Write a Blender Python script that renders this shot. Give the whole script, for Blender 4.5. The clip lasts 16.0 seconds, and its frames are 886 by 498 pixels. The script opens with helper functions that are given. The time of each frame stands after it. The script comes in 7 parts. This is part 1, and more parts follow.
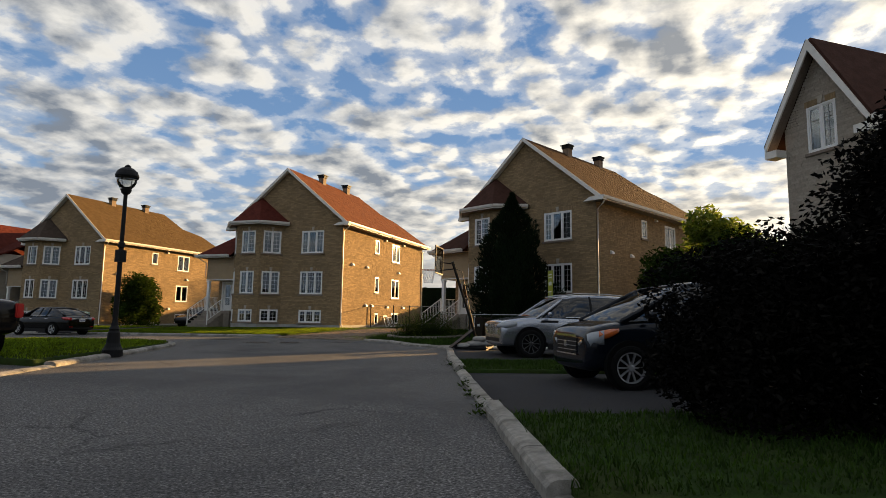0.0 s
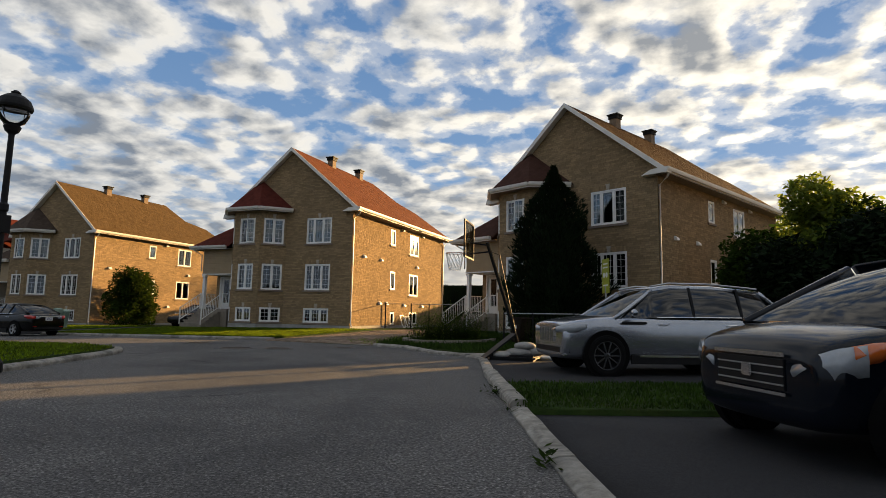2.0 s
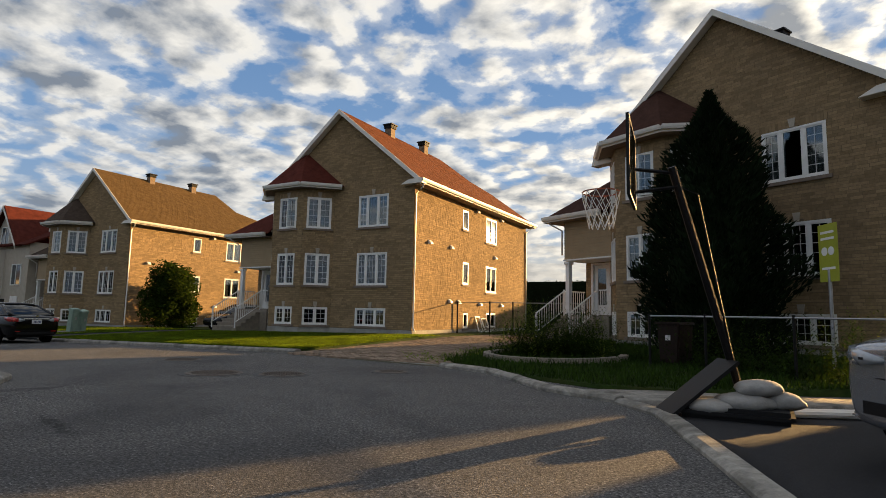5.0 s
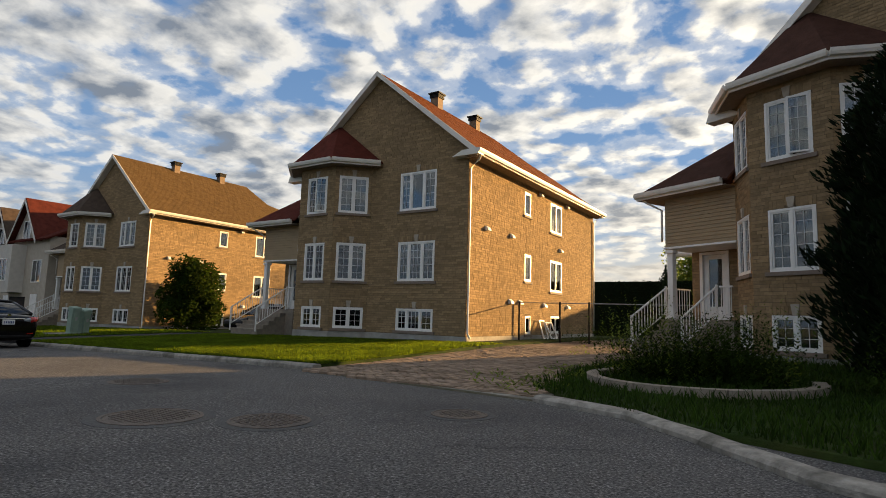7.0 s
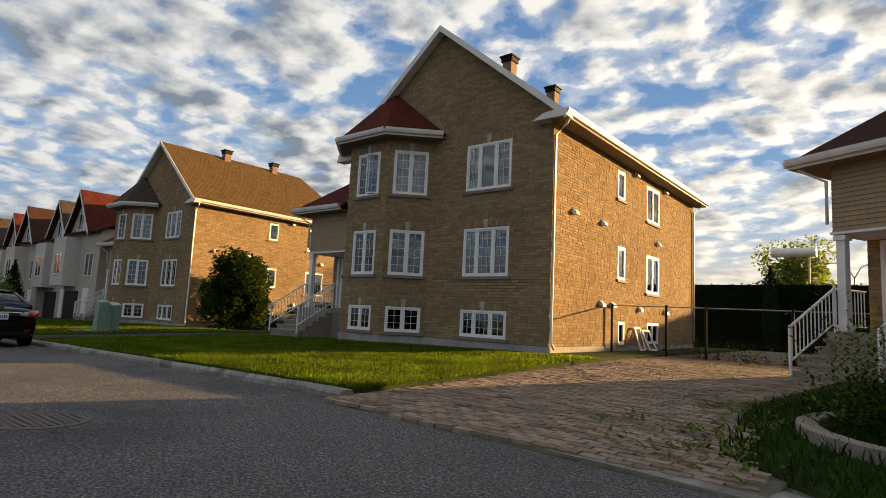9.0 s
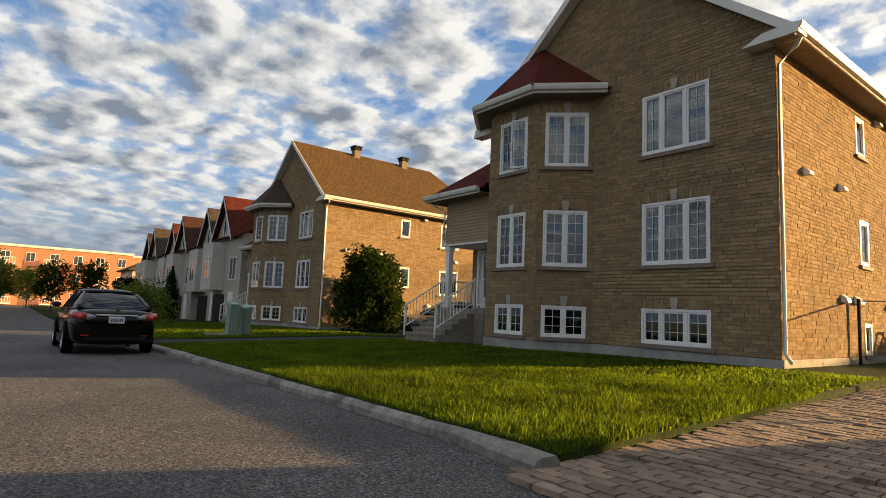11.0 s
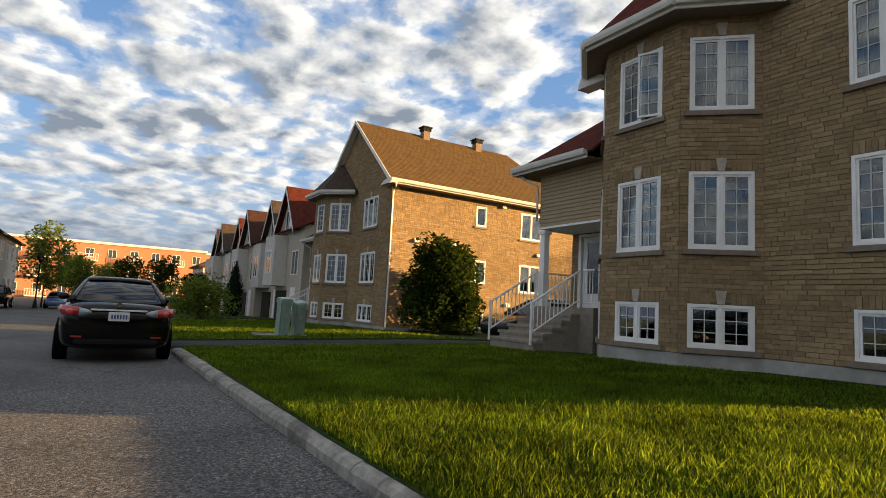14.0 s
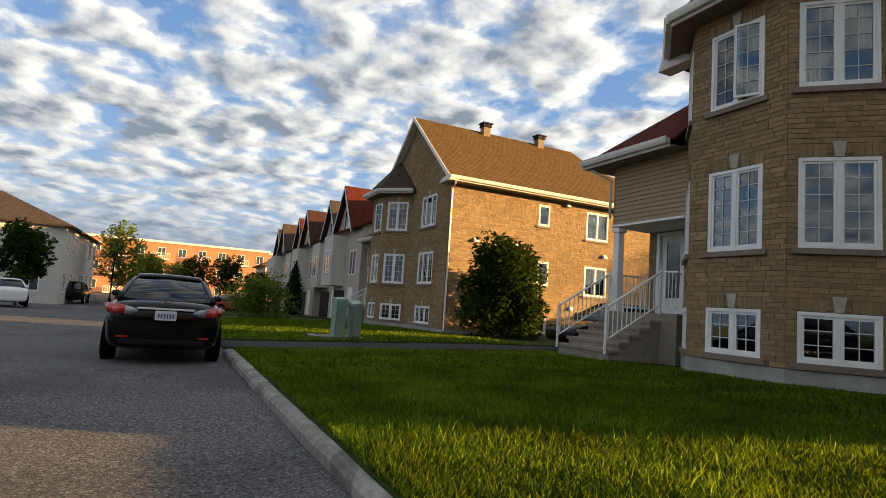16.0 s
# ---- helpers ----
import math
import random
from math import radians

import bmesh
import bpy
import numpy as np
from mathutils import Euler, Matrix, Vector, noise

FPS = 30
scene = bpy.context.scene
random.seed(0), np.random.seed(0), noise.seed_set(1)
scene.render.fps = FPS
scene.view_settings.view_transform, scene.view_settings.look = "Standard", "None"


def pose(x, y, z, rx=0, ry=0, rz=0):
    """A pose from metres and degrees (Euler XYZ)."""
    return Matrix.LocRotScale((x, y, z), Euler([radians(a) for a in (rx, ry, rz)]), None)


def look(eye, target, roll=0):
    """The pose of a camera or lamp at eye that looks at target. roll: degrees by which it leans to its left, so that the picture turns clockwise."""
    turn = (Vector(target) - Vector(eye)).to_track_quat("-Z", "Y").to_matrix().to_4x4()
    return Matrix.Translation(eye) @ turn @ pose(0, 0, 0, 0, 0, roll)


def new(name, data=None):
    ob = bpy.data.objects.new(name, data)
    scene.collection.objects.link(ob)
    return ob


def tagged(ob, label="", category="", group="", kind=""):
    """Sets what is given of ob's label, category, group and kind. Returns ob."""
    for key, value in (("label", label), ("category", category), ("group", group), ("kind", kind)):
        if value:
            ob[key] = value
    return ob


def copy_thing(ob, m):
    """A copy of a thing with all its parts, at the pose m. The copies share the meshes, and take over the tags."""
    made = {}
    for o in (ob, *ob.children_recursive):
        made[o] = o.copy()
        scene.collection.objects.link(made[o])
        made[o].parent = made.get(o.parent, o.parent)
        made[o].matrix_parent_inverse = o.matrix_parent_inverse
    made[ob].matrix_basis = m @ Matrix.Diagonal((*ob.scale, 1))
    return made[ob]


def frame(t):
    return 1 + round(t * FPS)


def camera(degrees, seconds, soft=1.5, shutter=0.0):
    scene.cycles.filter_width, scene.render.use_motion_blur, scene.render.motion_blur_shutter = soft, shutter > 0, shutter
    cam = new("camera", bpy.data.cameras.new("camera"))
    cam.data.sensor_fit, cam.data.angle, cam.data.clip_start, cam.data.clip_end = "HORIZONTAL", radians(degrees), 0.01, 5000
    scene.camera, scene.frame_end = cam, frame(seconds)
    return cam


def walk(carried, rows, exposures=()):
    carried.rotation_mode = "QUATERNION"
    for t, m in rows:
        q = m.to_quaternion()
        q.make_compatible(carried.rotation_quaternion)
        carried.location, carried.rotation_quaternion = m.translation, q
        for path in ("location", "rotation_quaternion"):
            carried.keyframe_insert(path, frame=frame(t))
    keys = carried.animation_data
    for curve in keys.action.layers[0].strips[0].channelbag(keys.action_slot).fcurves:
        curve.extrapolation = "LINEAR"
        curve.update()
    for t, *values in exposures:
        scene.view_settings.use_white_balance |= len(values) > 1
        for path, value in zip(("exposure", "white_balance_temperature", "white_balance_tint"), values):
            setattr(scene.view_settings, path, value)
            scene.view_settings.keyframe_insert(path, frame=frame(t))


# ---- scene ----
cam = camera(75.9, 16.0, soft=0.6)
PATH = [
    (0, (18.743, -31.944, 1.126), (18.055, -30.081, 1.361), 1.0),
    (0.5, (18.305, -30.666, 1.091), (17.588, -28.814, 1.332), 1.0),
    (1, (17.838, -29.523, 1.083), (17.099, -27.681, 1.324), 1.0),
    (1.5, (17.318, -28.477, 1.083), (16.568, -26.639, 1.322), 1.0),
    (2, (16.784, -27.452, 1.093), (16.031, -25.613, 1.327), 1.2),
    (2.5, (16.293, -26.344, 1.118), (15.511, -24.519, 1.352), 1.2),
    (3, (15.756, -25.225, 1.158), (14.939, -23.414, 1.389), 1.4),
    (3.5, (15.133, -24.123, 1.163), (14.271, -22.333, 1.393), 1.7),
    (4, (14.582, -23.014, 1.163), (13.673, -21.247, 1.387), 1.8),
    (4.2, (14.35, -22.569, 1.173), (13.419, -20.814, 1.398), 1.7),
    (6.3, (11.368, -18.511, 1.133), (10.346, -16.808, 1.366), 1.5),
    (6.5, (11.036, -18.095, 1.129), (9.992, -16.405, 1.364), 1.8),
    (7, (10.322, -17.18, 1.127), (9.228, -15.523, 1.362), 1.7),
    (7.5, (9.595, -16.4, 1.132), (8.482, -14.755, 1.364), 1.4),
    (8, (8.954, -15.634, 1.113), (7.845, -13.986, 1.348), 1.2),
    (8.5, (8.347, -14.845, 1.107), (7.206, -13.219, 1.344), 1.7),
    (9, (7.762, -14.125, 1.123), (6.497, -12.594, 1.359), 2.9),
    (9.5, (7.059, -13.493, 1.127), (5.611, -12.132, 1.355), 3.9),
    (9.7, (6.797, -13.316, 1.132), (5.31, -11.998, 1.357), 4.0),
    (11.8, (3.699, -11.577, 1.051), (2.101, -10.394, 1.266), 2.1),
    (12, (3.46, -11.465, 1.047), (1.855, -10.29, 1.26), 2.1),
    (12.5, (2.852, -11.151, 1.02), (1.228, -10.003, 1.232), 2.2),
    (13, (2.267, -10.846, 1.033), (0.614, -9.739, 1.24), 2.5),
    (13.5, (1.752, -10.599, 1.023), (0.07, -9.539, 1.23), 2.9),
    (14, (1.359, -10.424, 1.023), (-0.348, -9.402, 1.23), 3.2),
    (14.5, (0.98, -10.271, 1.018), (-0.746, -9.282, 1.226), 3.4),
    (15, (0.675, -10.139, 1.022), (-1.074, -9.192, 1.228), 3.6),
    (15.5, (0.476, -10.068, 1.028), (-1.3, -9.171, 1.231), 3.9),
    (16, (0.405, -10.048, 1.043), (-1.397, -9.202, 1.243), 4.1),
]
walk(cam, [(t, look(eye, target, roll)) for t, eye, target, roll in PATH],
     [(0, 1.76), (4, 1.80), (7, 1.84), (8, 1.80), (9.5, 1.88), (12, 1.98), (13, 2.14), (16, 2.12)])

# ---- world, sun ----
SUN_AZ, SUN_EL = 25.0, 7.8          # degrees from +y towards +x, and above the horizon
sun = new("sun", bpy.data.lights.new("sun", "SUN"))
sun.data.energy, sun.data.angle, sun.data.color = 4.5, radians(0.6), (1.0, 0.60, 0.23)
_sd = Vector((math.sin(radians(SUN_AZ)) * math.cos(radians(SUN_EL)), math.cos(radians(SUN_AZ)) * math.cos(radians(SUN_EL)), math.sin(radians(SUN_EL))))
sun.matrix_world = look(_sd * 60, (0, 0, 0))


def nodes_of(idb):
    idb.use_nodes = True
    nt = idb.node_tree
    nt.nodes.clear()
    return nt


def nd(nt, kind, **kw):
    n = nt.nodes.new(kind)
    for k, v in kw.items():
        if k in n.inputs:
            n.inputs[k].default_value = v
        else:
            setattr(n, k, v)
    return n


def math_node(nt, op, a, b=None, clamp=False):
    n = nt.nodes.new("ShaderNodeMath")
    n.operation, n.use_clamp = op, clamp
    for i, v in enumerate((a, b)):
        if v is None:
            continue
        if isinstance(v, (int, float)):
            n.inputs[i].default_value = v
        else:
            nt.links.new(v, n.inputs[i])
    return n.outputs[0]


def ramp(nt, src, stops, soft=False):
    n = nt.nodes.new("ShaderNodeValToRGB")
    while len(n.color_ramp.elements) < len(stops):
        n.color_ramp.elements.new(0.5)
    for e, (p, c) in zip(n.color_ramp.elements, stops):
        e.position = p
        e.color = (c, c, c, 1) if isinstance(c, (int, float)) else (*c, 1)
    if soft:
        n.color_ramp.interpolation = "EASE"
    nt.links.new(src, n.inputs[0])
    return n.outputs[0]


def mix_rgb(nt, fac, a, b, blend="MIX"):
    n = nt.nodes.new("ShaderNodeMix")
    n.data_type, n.blend_type = "RGBA", blend
    for i, v in ((0, fac), (6, a), (7, b)):
        if isinstance(v, (int, float)):
            n.inputs[i].default_value = v
        elif isinstance(v, tuple):
            n.inputs[i].default_value = (*v, 1)
        else:
            nt.links.new(v, n.inputs[i])
    return n.outputs[2]


def build_world():
    w = bpy.data.worlds.new("evening_sky")
    scene.world = w
    nt = nodes_of(w)
    L = nt.links.new
    sky = nd(nt, "ShaderNodeTexSky", sky_type="NISHITA", sun_disc=False, sun_elevation=radians(SUN_EL), sun_rotation=radians(SUN_AZ), altitude=60, air_density=1.0, dust_density=0.6, ozone_density=2.0)
    tc = nd(nt, "ShaderNodeTexCoord")
    sep = nd(nt, "ShaderNodeSeparateXYZ")
    L(tc.outputs["Generated"], sep.inputs[0])
    up = math_node(nt, "MAXIMUM", sep.outputs[2], 0.0)
    den = math_node(nt, "ADD", up, 0.20)
    comb = nd(nt, "ShaderNodeCombineXYZ")
    L(math_node(nt, "DIVIDE", sep.outputs[0], den), comb.inputs[0])
    L(math_node(nt, "DIVIDE", sep.outputs[1], den), comb.inputs[1])
    def density(vec):
        """Cloud density over the flat cloud deck: drifts, rolls and puffs."""
        big = nd(nt, "ShaderNodeTexNoise", Scale=1.1, Detail=3.0, Roughness=0.5)
        mid = nd(nt, "ShaderNodeTexNoise", Scale=5.2, Detail=10.0, Roughness=0.56, Distortion=0.1)
        cell = nd(nt, "ShaderNodeTexVoronoi", Scale=9.5, feature="SMOOTH_F1", Smoothness=0.6)
        warp = nd(nt, "ShaderNodeTexNoise", Scale=3.5, Detail=4.0)
        add = nd(nt, "ShaderNodeVectorMath", operation="MULTIPLY_ADD")
        add.inputs[1].default_value = (0.30, 0.30, 0.0)
        L(warp.outputs["Color"], add.inputs[0])
        L(vec, add.inputs[2])
        for n in (big, mid, warp):
            L(vec, n.inputs["Vector"])
        L(add.outputs[0], cell.inputs["Vector"])
        body = math_node(nt, "ADD", math_node(nt, "MULTIPLY", big.outputs[0], 0.62), math_node(nt, "MULTIPLY", mid.outputs[0], 0.95))
        return math_node(nt, "SUBTRACT", body, math_node(nt, "MULTIPLY", cell.outputs["Distance"], 0.30))
    here = density(comb.outputs[0])
    step = nd(nt, "ShaderNodeVectorMath", operation="ADD")
    L(comb.outputs[0], step.inputs[0])
    step.inputs[1].default_value = (_sd.x * 0.06, _sd.y * 0.06, 0.0)
    ahead = density(step.outputs[0])
    mask = ramp(nt, here, [(0.47, 0.0), (0.56, 0.30), (0.66, 0.9), (0.74, 1.0)], True)
    thick = ramp(nt, here, [(0.53, 0.0), (1.0, 1.0)])
    # sides of the puffs that face the sun are lit, the far sides and the deep bellies grey
    slope_lit = math_node(nt, "MULTIPLY_ADD", math_node(nt, "SUBTRACT", here, ahead), 3.6)
    slope_lit.node.inputs[2].default_value = -0.10
    grey = math_node(nt, "SUBTRACT", thick, slope_lit, True)
    grey = math_node(nt, "ADD", math_node(nt, "MULTIPLY", grey, 0.95), math_node(nt, "MULTIPLY", thick, 0.40), True)
    # brightness grows towards the sun
    dot = nd(nt, "ShaderNodeVectorMath", operation="DOT_PRODUCT")
    L(tc.outputs["Generated"], dot.inputs[0])
    dot.inputs[1].default_value = _sd
    glow = ramp(nt, dot.outputs["Value"], [(0.0, 0.0), (0.6, 0.15), (0.9, 0.6), (1.0, 1.0)])
    lit = mix_rgb(nt, glow, (0.78, 0.755, 0.70), (1.45, 1.30, 1.03))
    shade = mix_rgb(nt, glow, (0.175, 0.205, 0.25), (0.36, 0.36, 0.355))
    cloud = mix_rgb(nt, grey, lit, shade)
    skyc = mix_rgb(nt, 1.0, sky.outputs[0], (0.058, 0.062, 0.080), "MULTIPLY")
    blue = mix_rgb(nt, 0.80, skyc, ramp(nt, up, [(0.0, (0.42, 0.50, 0.56)), (0.22, (0.20, 0.33, 0.53)), (0.6, (0.075, 0.185, 0.40))]))
    col = mix_rgb(nt, mask, blue, cloud)
    # low grey bank and pale haze near the horizon
    haze = ramp(nt, up, [(0.0, 0.85), (0.07, 0.75), (0.13, 0.25), (0.24, 0.0)])
    hz = mix_rgb(nt, glow, (0.17, 0.215, 0.285), (1.25, 1.05, 0.72))
    col = mix_rgb(nt, haze, col, hz)
    bg = nd(nt, "ShaderNodeBackground", Strength=WORLD_STRENGTH)
    L(col, bg.inputs[0])
    out = nd(nt, "ShaderNodeOutputWorld")
    L(bg.outputs[0], out.inputs[0])


WORLD_STRENGTH = 0.36
build_world()

# ---- materials ----


def principled(name, color=(0.5, 0.5, 0.5), rough=0.6, metal=0.0, var=0.0, scale=6.0, bump=0.0, bscale=60.0, island=0.0, obj=0.0, dark=None, dscale=0.7, damt=0.0, coat=0.0, spec=0.5, trans=0.0, through_gain=1.0, edges=(0.3, 0.7)):
    """A surface with grain (bump), tone variation at two scales, and stains (dark) of their own shape."""
    m = bpy.data.materials.new(name)
    nt = nodes_of(m)
    L = nt.links.new
    b = nd(nt, "ShaderNodeBsdfPrincipled", Roughness=rough, Metallic=metal)
    b.inputs["Coat Weight"].default_value = coat
    b.inputs["Specular IOR Level"].default_value = spec
    out = nd(nt, "ShaderNodeOutputMaterial")
    L(b.outputs[0], out.inputs[0])
    tc = nd(nt, "ShaderNodeTexCoord")
    col = tuple(color)
    if var:
        n = nd(nt, "ShaderNodeTexNoise", Scale=scale, Detail=6.0, Roughness=0.65)
        L(tc.outputs["Object"], n.inputs["Vector"])
        col = mix_rgb(nt, ramp(nt, n.outputs[0], [(edges[0], 0.0), (edges[1], 1.0)]), tuple(c * (1 - var) for c in color), tuple(min(1, c * (1 + var)) for c in color))
    if island:
        g = nd(nt, "ShaderNodeNewGeometry")
        col = mix_rgb(nt, 1.0, col, ramp(nt, g.outputs["Random Per Island"], [(0.0, 1 - island), (1.0, 1 + island)]), "MULTIPLY")
    if obj:
        g = nd(nt, "ShaderNodeObjectInfo")
        col = mix_rgb(nt, 1.0, col, ramp(nt, g.outputs["Random"], [(0.0, 1 - obj), (1.0, 1 + obj)]), "MULTIPLY")
    if dark:
        n = nd(nt, "ShaderNodeTexNoise", Scale=dscale, Detail=5.0, Roughness=0.6, Distortion=0.6)
        L(tc.outputs["Object"], n.inputs["Vector"])
        f = math_node(nt, "MULTIPLY", ramp(nt, n.outputs[0], [(0.45, 0.0), (0.68, 1.0)]), damt)
        col = mix_rgb(nt, f, col, tuple(dark))
    if isinstance(col, tuple):
        b.inputs["Base Color"].default_value = (*col, 1)
    else:
        L(col, b.inputs["Base Color"])
    if trans:
        tl = nd(nt, "ShaderNodeBsdfTranslucent")
        g = through_gain
        L(mix_rgb(nt, 1.0, col, (g * 1.1, g, g * 0.6), "MULTIPLY"), tl.inputs[0])
        mx = nd(nt, "ShaderNodeMixShader")
        mx.inputs[0].default_value = trans
        L(b.outputs[0], mx.inputs[1])
        L(tl.outputs[0], mx.inputs[2])
        L(mx.outputs[0], out.inputs[0])
    if bump:
        n = nd(nt, "ShaderNodeTexNoise", Scale=bscale, Detail=4.0, Roughness=0.6)
        L(tc.outputs["Object"], n.inputs["Vector"])
        bp = nd(nt, "ShaderNodeBump", Strength=bump, Distance=0.02)
        L(n.outputs[0], bp.inputs["Height"])
        L(bp.outputs[0], b.inputs["Normal"])
    return m


def glass_material(name, tint=(0.75, 0.8, 0.82), rough=0.02, ior=1.5, gain=1.35):
    m = bpy.data.materials.new(name)
    nt = nodes_of(m)
    fr = nd(nt, "ShaderNodeFresnel", IOR=ior)
    tr = nd(nt, "ShaderNodeBsdfTransparent", Color=(*tint, 1))
    gl = nd(nt, "ShaderNodeBsdfGlossy", Roughness=rough)
    mx = nd(nt, "ShaderNodeMixShader")
    out = nd(nt, "ShaderNodeOutputMaterial")
    f = math_node(nt, "MULTIPLY_ADD", fr.outputs[0], gain)
    f.node.inputs[2].default_value = 0.05
    nt.links.new(f, mx.inputs[0])
    nt.links.new(tr.outputs[0], mx.inputs[1])
    nt.links.new(gl.outputs[0], mx.inputs[2])
    nt.links.new(mx.outputs[0], out.inputs[0])
    return m


M = {}
M["asphalt"] = principled("asphalt", (0.122, 0.117, 0.112), 0.92, var=0.55, scale=38, edges=(0.40, 0.60), bump=0.55, bscale=80, dark=(0.045, 0.045, 0.047), dscale=0.35, damt=0.6, spec=0.2)


def age_asphalt(m):
    """Pale aggregate grains and wandering dark cracks on worn asphalt."""
    nt = m.node_tree
    L = nt.links.new
    b = [n for n in nt.nodes if n.type == "BSDF_PRINCIPLED"][0]
    src = b.inputs["Base Color"].links[0].from_socket
    tc = nd(nt, "ShaderNodeTexCoord")
    grain = nd(nt, "ShaderNodeTexVoronoi", Scale=75.0)
    L(tc.outputs["Object"], grain.inputs["Vector"])
    tone = nd(nt, "ShaderNodeSeparateColor")
    L(grain.outputs["Color"], tone.inputs[0])
    col = mix_rgb(nt, 1.0, src, ramp(nt, tone.outputs[0], [(0.0, 0.62), (0.55, 0.90), (0.85, 1.18), (1.0, 1.9)]), "MULTIPLY")
    warp = nd(nt, "ShaderNodeTexNoise", Scale=1.6, Detail=6.0, Roughness=0.7)
    L(tc.outputs["Object"], warp.inputs["Vector"])
    add = nd(nt, "ShaderNodeVectorMath", operation="MULTIPLY_ADD")
    L(warp.outputs["Color"], add.inputs[0])
    add.inputs[1].default_value = (0.9, 0.9, 0.0)
    L(tc.outputs["Object"], add.inputs[2])
    crack = nd(nt, "ShaderNodeTexVoronoi", Scale=0.33, feature="DISTANCE_TO_EDGE")
    L(add.outputs[0], crack.inputs["Vector"])
    where = nd(nt, "ShaderNodeTexNoise", Scale=0.3, Detail=2.0)
    L(tc.outputs["Object"], where.inputs["Vector"])
    f = math_node(nt, "MULTIPLY", ramp(nt, crack.outputs["Distance"], [(0.0, 1.0), (0.004, 0.8), (0.009, 0.0)]), ramp(nt, where.outputs[0], [(0.54, 0.0), (0.66, 0.7)]))
    L(mix_rgb(nt, f, col, (0.012, 0.012, 0.012)), b.inputs["Base Color"])


age_asphalt(M["asphalt"])
M["asphalt_new"] = principled("asphalt_drive", (0.030, 0.030, 0.032), 0.85, var=0.35, scale=40, bump=0.7, bscale=90, dark=(0.018, 0.018, 0.018), dscale=0.5, damt=0.5, spec=0.2)
M["concrete"] = principled("concrete", (0.30, 0.28, 0.245), 0.92, var=0.30, scale=9, bump=0.8, bscale=40, dark=(0.075, 0.07, 0.058), dscale=2.6, damt=0.75, obj=0.15, spec=0.15)
M["foundation"] = principled("foundation", (0.34, 0.33, 0.30), 0.9, var=0.15, scale=5, bump=0.3, bscale=40, dark=(0.15, 0.14, 0.12), dscale=0.8, damt=0.5)
M["soil"] = principled("lawn_soil", (0.022, 0.042, 0.008), 0.95, var=0.45, scale=5, bump=0.8, bscale=60, dark=(0.045, 0.045, 0.014), dscale=0.6, damt=0.6, spec=0.1)
M["ground"] = principled("ground_grass", (0.05, 0.07, 0.02), 0.95, var=0.35, scale=0.8, bump=0.4, bscale=8)
# Darker copy of the blade; the shade of these lawns is in its colour
M["blade_shade"] = principled("shaded_grass_blade", (0.028, 0.058, 0.008), 0.7, island=0.5, var=0.4, scale=0.9, spec=0.12, trans=0.4)
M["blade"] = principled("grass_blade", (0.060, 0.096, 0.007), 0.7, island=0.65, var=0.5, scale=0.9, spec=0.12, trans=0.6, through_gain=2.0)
M["brick"] = principled("brick", (0.29, 0.206, 0.116), 0.9, var=0.18, scale=11, bump=0.7, bscale=50, island=0.20, dark=(0.15, 0.11, 0.07), dscale=0.5, damt=0.35, spec=0.04)
M["brick_piece"] = principled("brick_piece", (0.29, 0.206, 0.116), 0.9, var=0.18, scale=11, bump=0.7, bscale=50, obj=0.20, dark=(0.15, 0.11, 0.07), dscale=0.5, damt=0.35, spec=0.04)
M["mortar"] = principled("mortar", (0.165, 0.125, 0.08), 0.95, var=0.2, scale=8, bump=0.4, bscale=70, spec=0.04)
M["pale_brick"] = principled("pale_brick", (0.36, 0.31, 0.25), 0.9, var=0.16, scale=12, bump=0.6, bscale=55, island=0.12, spec=0.25)
M["pale_mortar"] = principled("pale_mortar", (0.30, 0.26, 0.21), 0.95, var=0.18, scale=8, bump=0.4, bscale=70, spec=0.2)
M["stone"] = principled("cut_stone", (0.40, 0.35, 0.28), 0.85, var=0.15, scale=8, bump=0.3, bscale=50)
# Stone of the sills; on soffits it paints in the shade below the eaves
M["sill"] = principled("sill_and_eave_shade", (0.20, 0.155, 0.12), 0.85, var=0.2, scale=8, bump=0.3, bscale=50)
M["white"] = principled("white_paint", (0.78, 0.77, 0.74), 0.45, var=0.06, scale=3, dark=(0.5, 0.48, 0.44), dscale=2.0, damt=0.25)
M["trim"] = principled("eave_metal", (0.72, 0.69, 0.63), 0.5, var=0.06, scale=2, dark=(0.45, 0.42, 0.37), dscale=1.6, damt=0.3)
M["siding"] = principled("siding", (0.34, 0.25, 0.145), 0.65, var=0.08, scale=2.5, dark=(0.28, 0.21, 0.13), dscale=1.2, damt=0.3, spec=0.3)
M["roof_red"] = principled("shingle_red", (0.155, 0.056, 0.027), 0.92, var=0.2, scale=3, bump=0.8, bscale=45, island=0.12, spec=0.06)
M["roof_brown"] = principled("shingle_brown", (0.115, 0.072, 0.030), 0.92, var=0.2, scale=3, bump=0.8, bscale=45, island=0.10, spec=0.06)
M["roof_umber"] = principled("shingle_umber", (0.105, 0.056, 0.028), 0.92, var=0.2, scale=3, bump=0.8, bscale=45, island=0.12, spec=0.06)
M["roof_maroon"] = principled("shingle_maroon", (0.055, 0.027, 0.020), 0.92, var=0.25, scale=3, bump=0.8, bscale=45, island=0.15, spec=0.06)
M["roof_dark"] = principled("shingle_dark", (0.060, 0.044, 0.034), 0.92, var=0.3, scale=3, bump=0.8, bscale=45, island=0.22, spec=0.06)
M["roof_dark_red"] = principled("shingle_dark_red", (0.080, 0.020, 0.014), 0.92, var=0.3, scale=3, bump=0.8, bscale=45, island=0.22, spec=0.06)
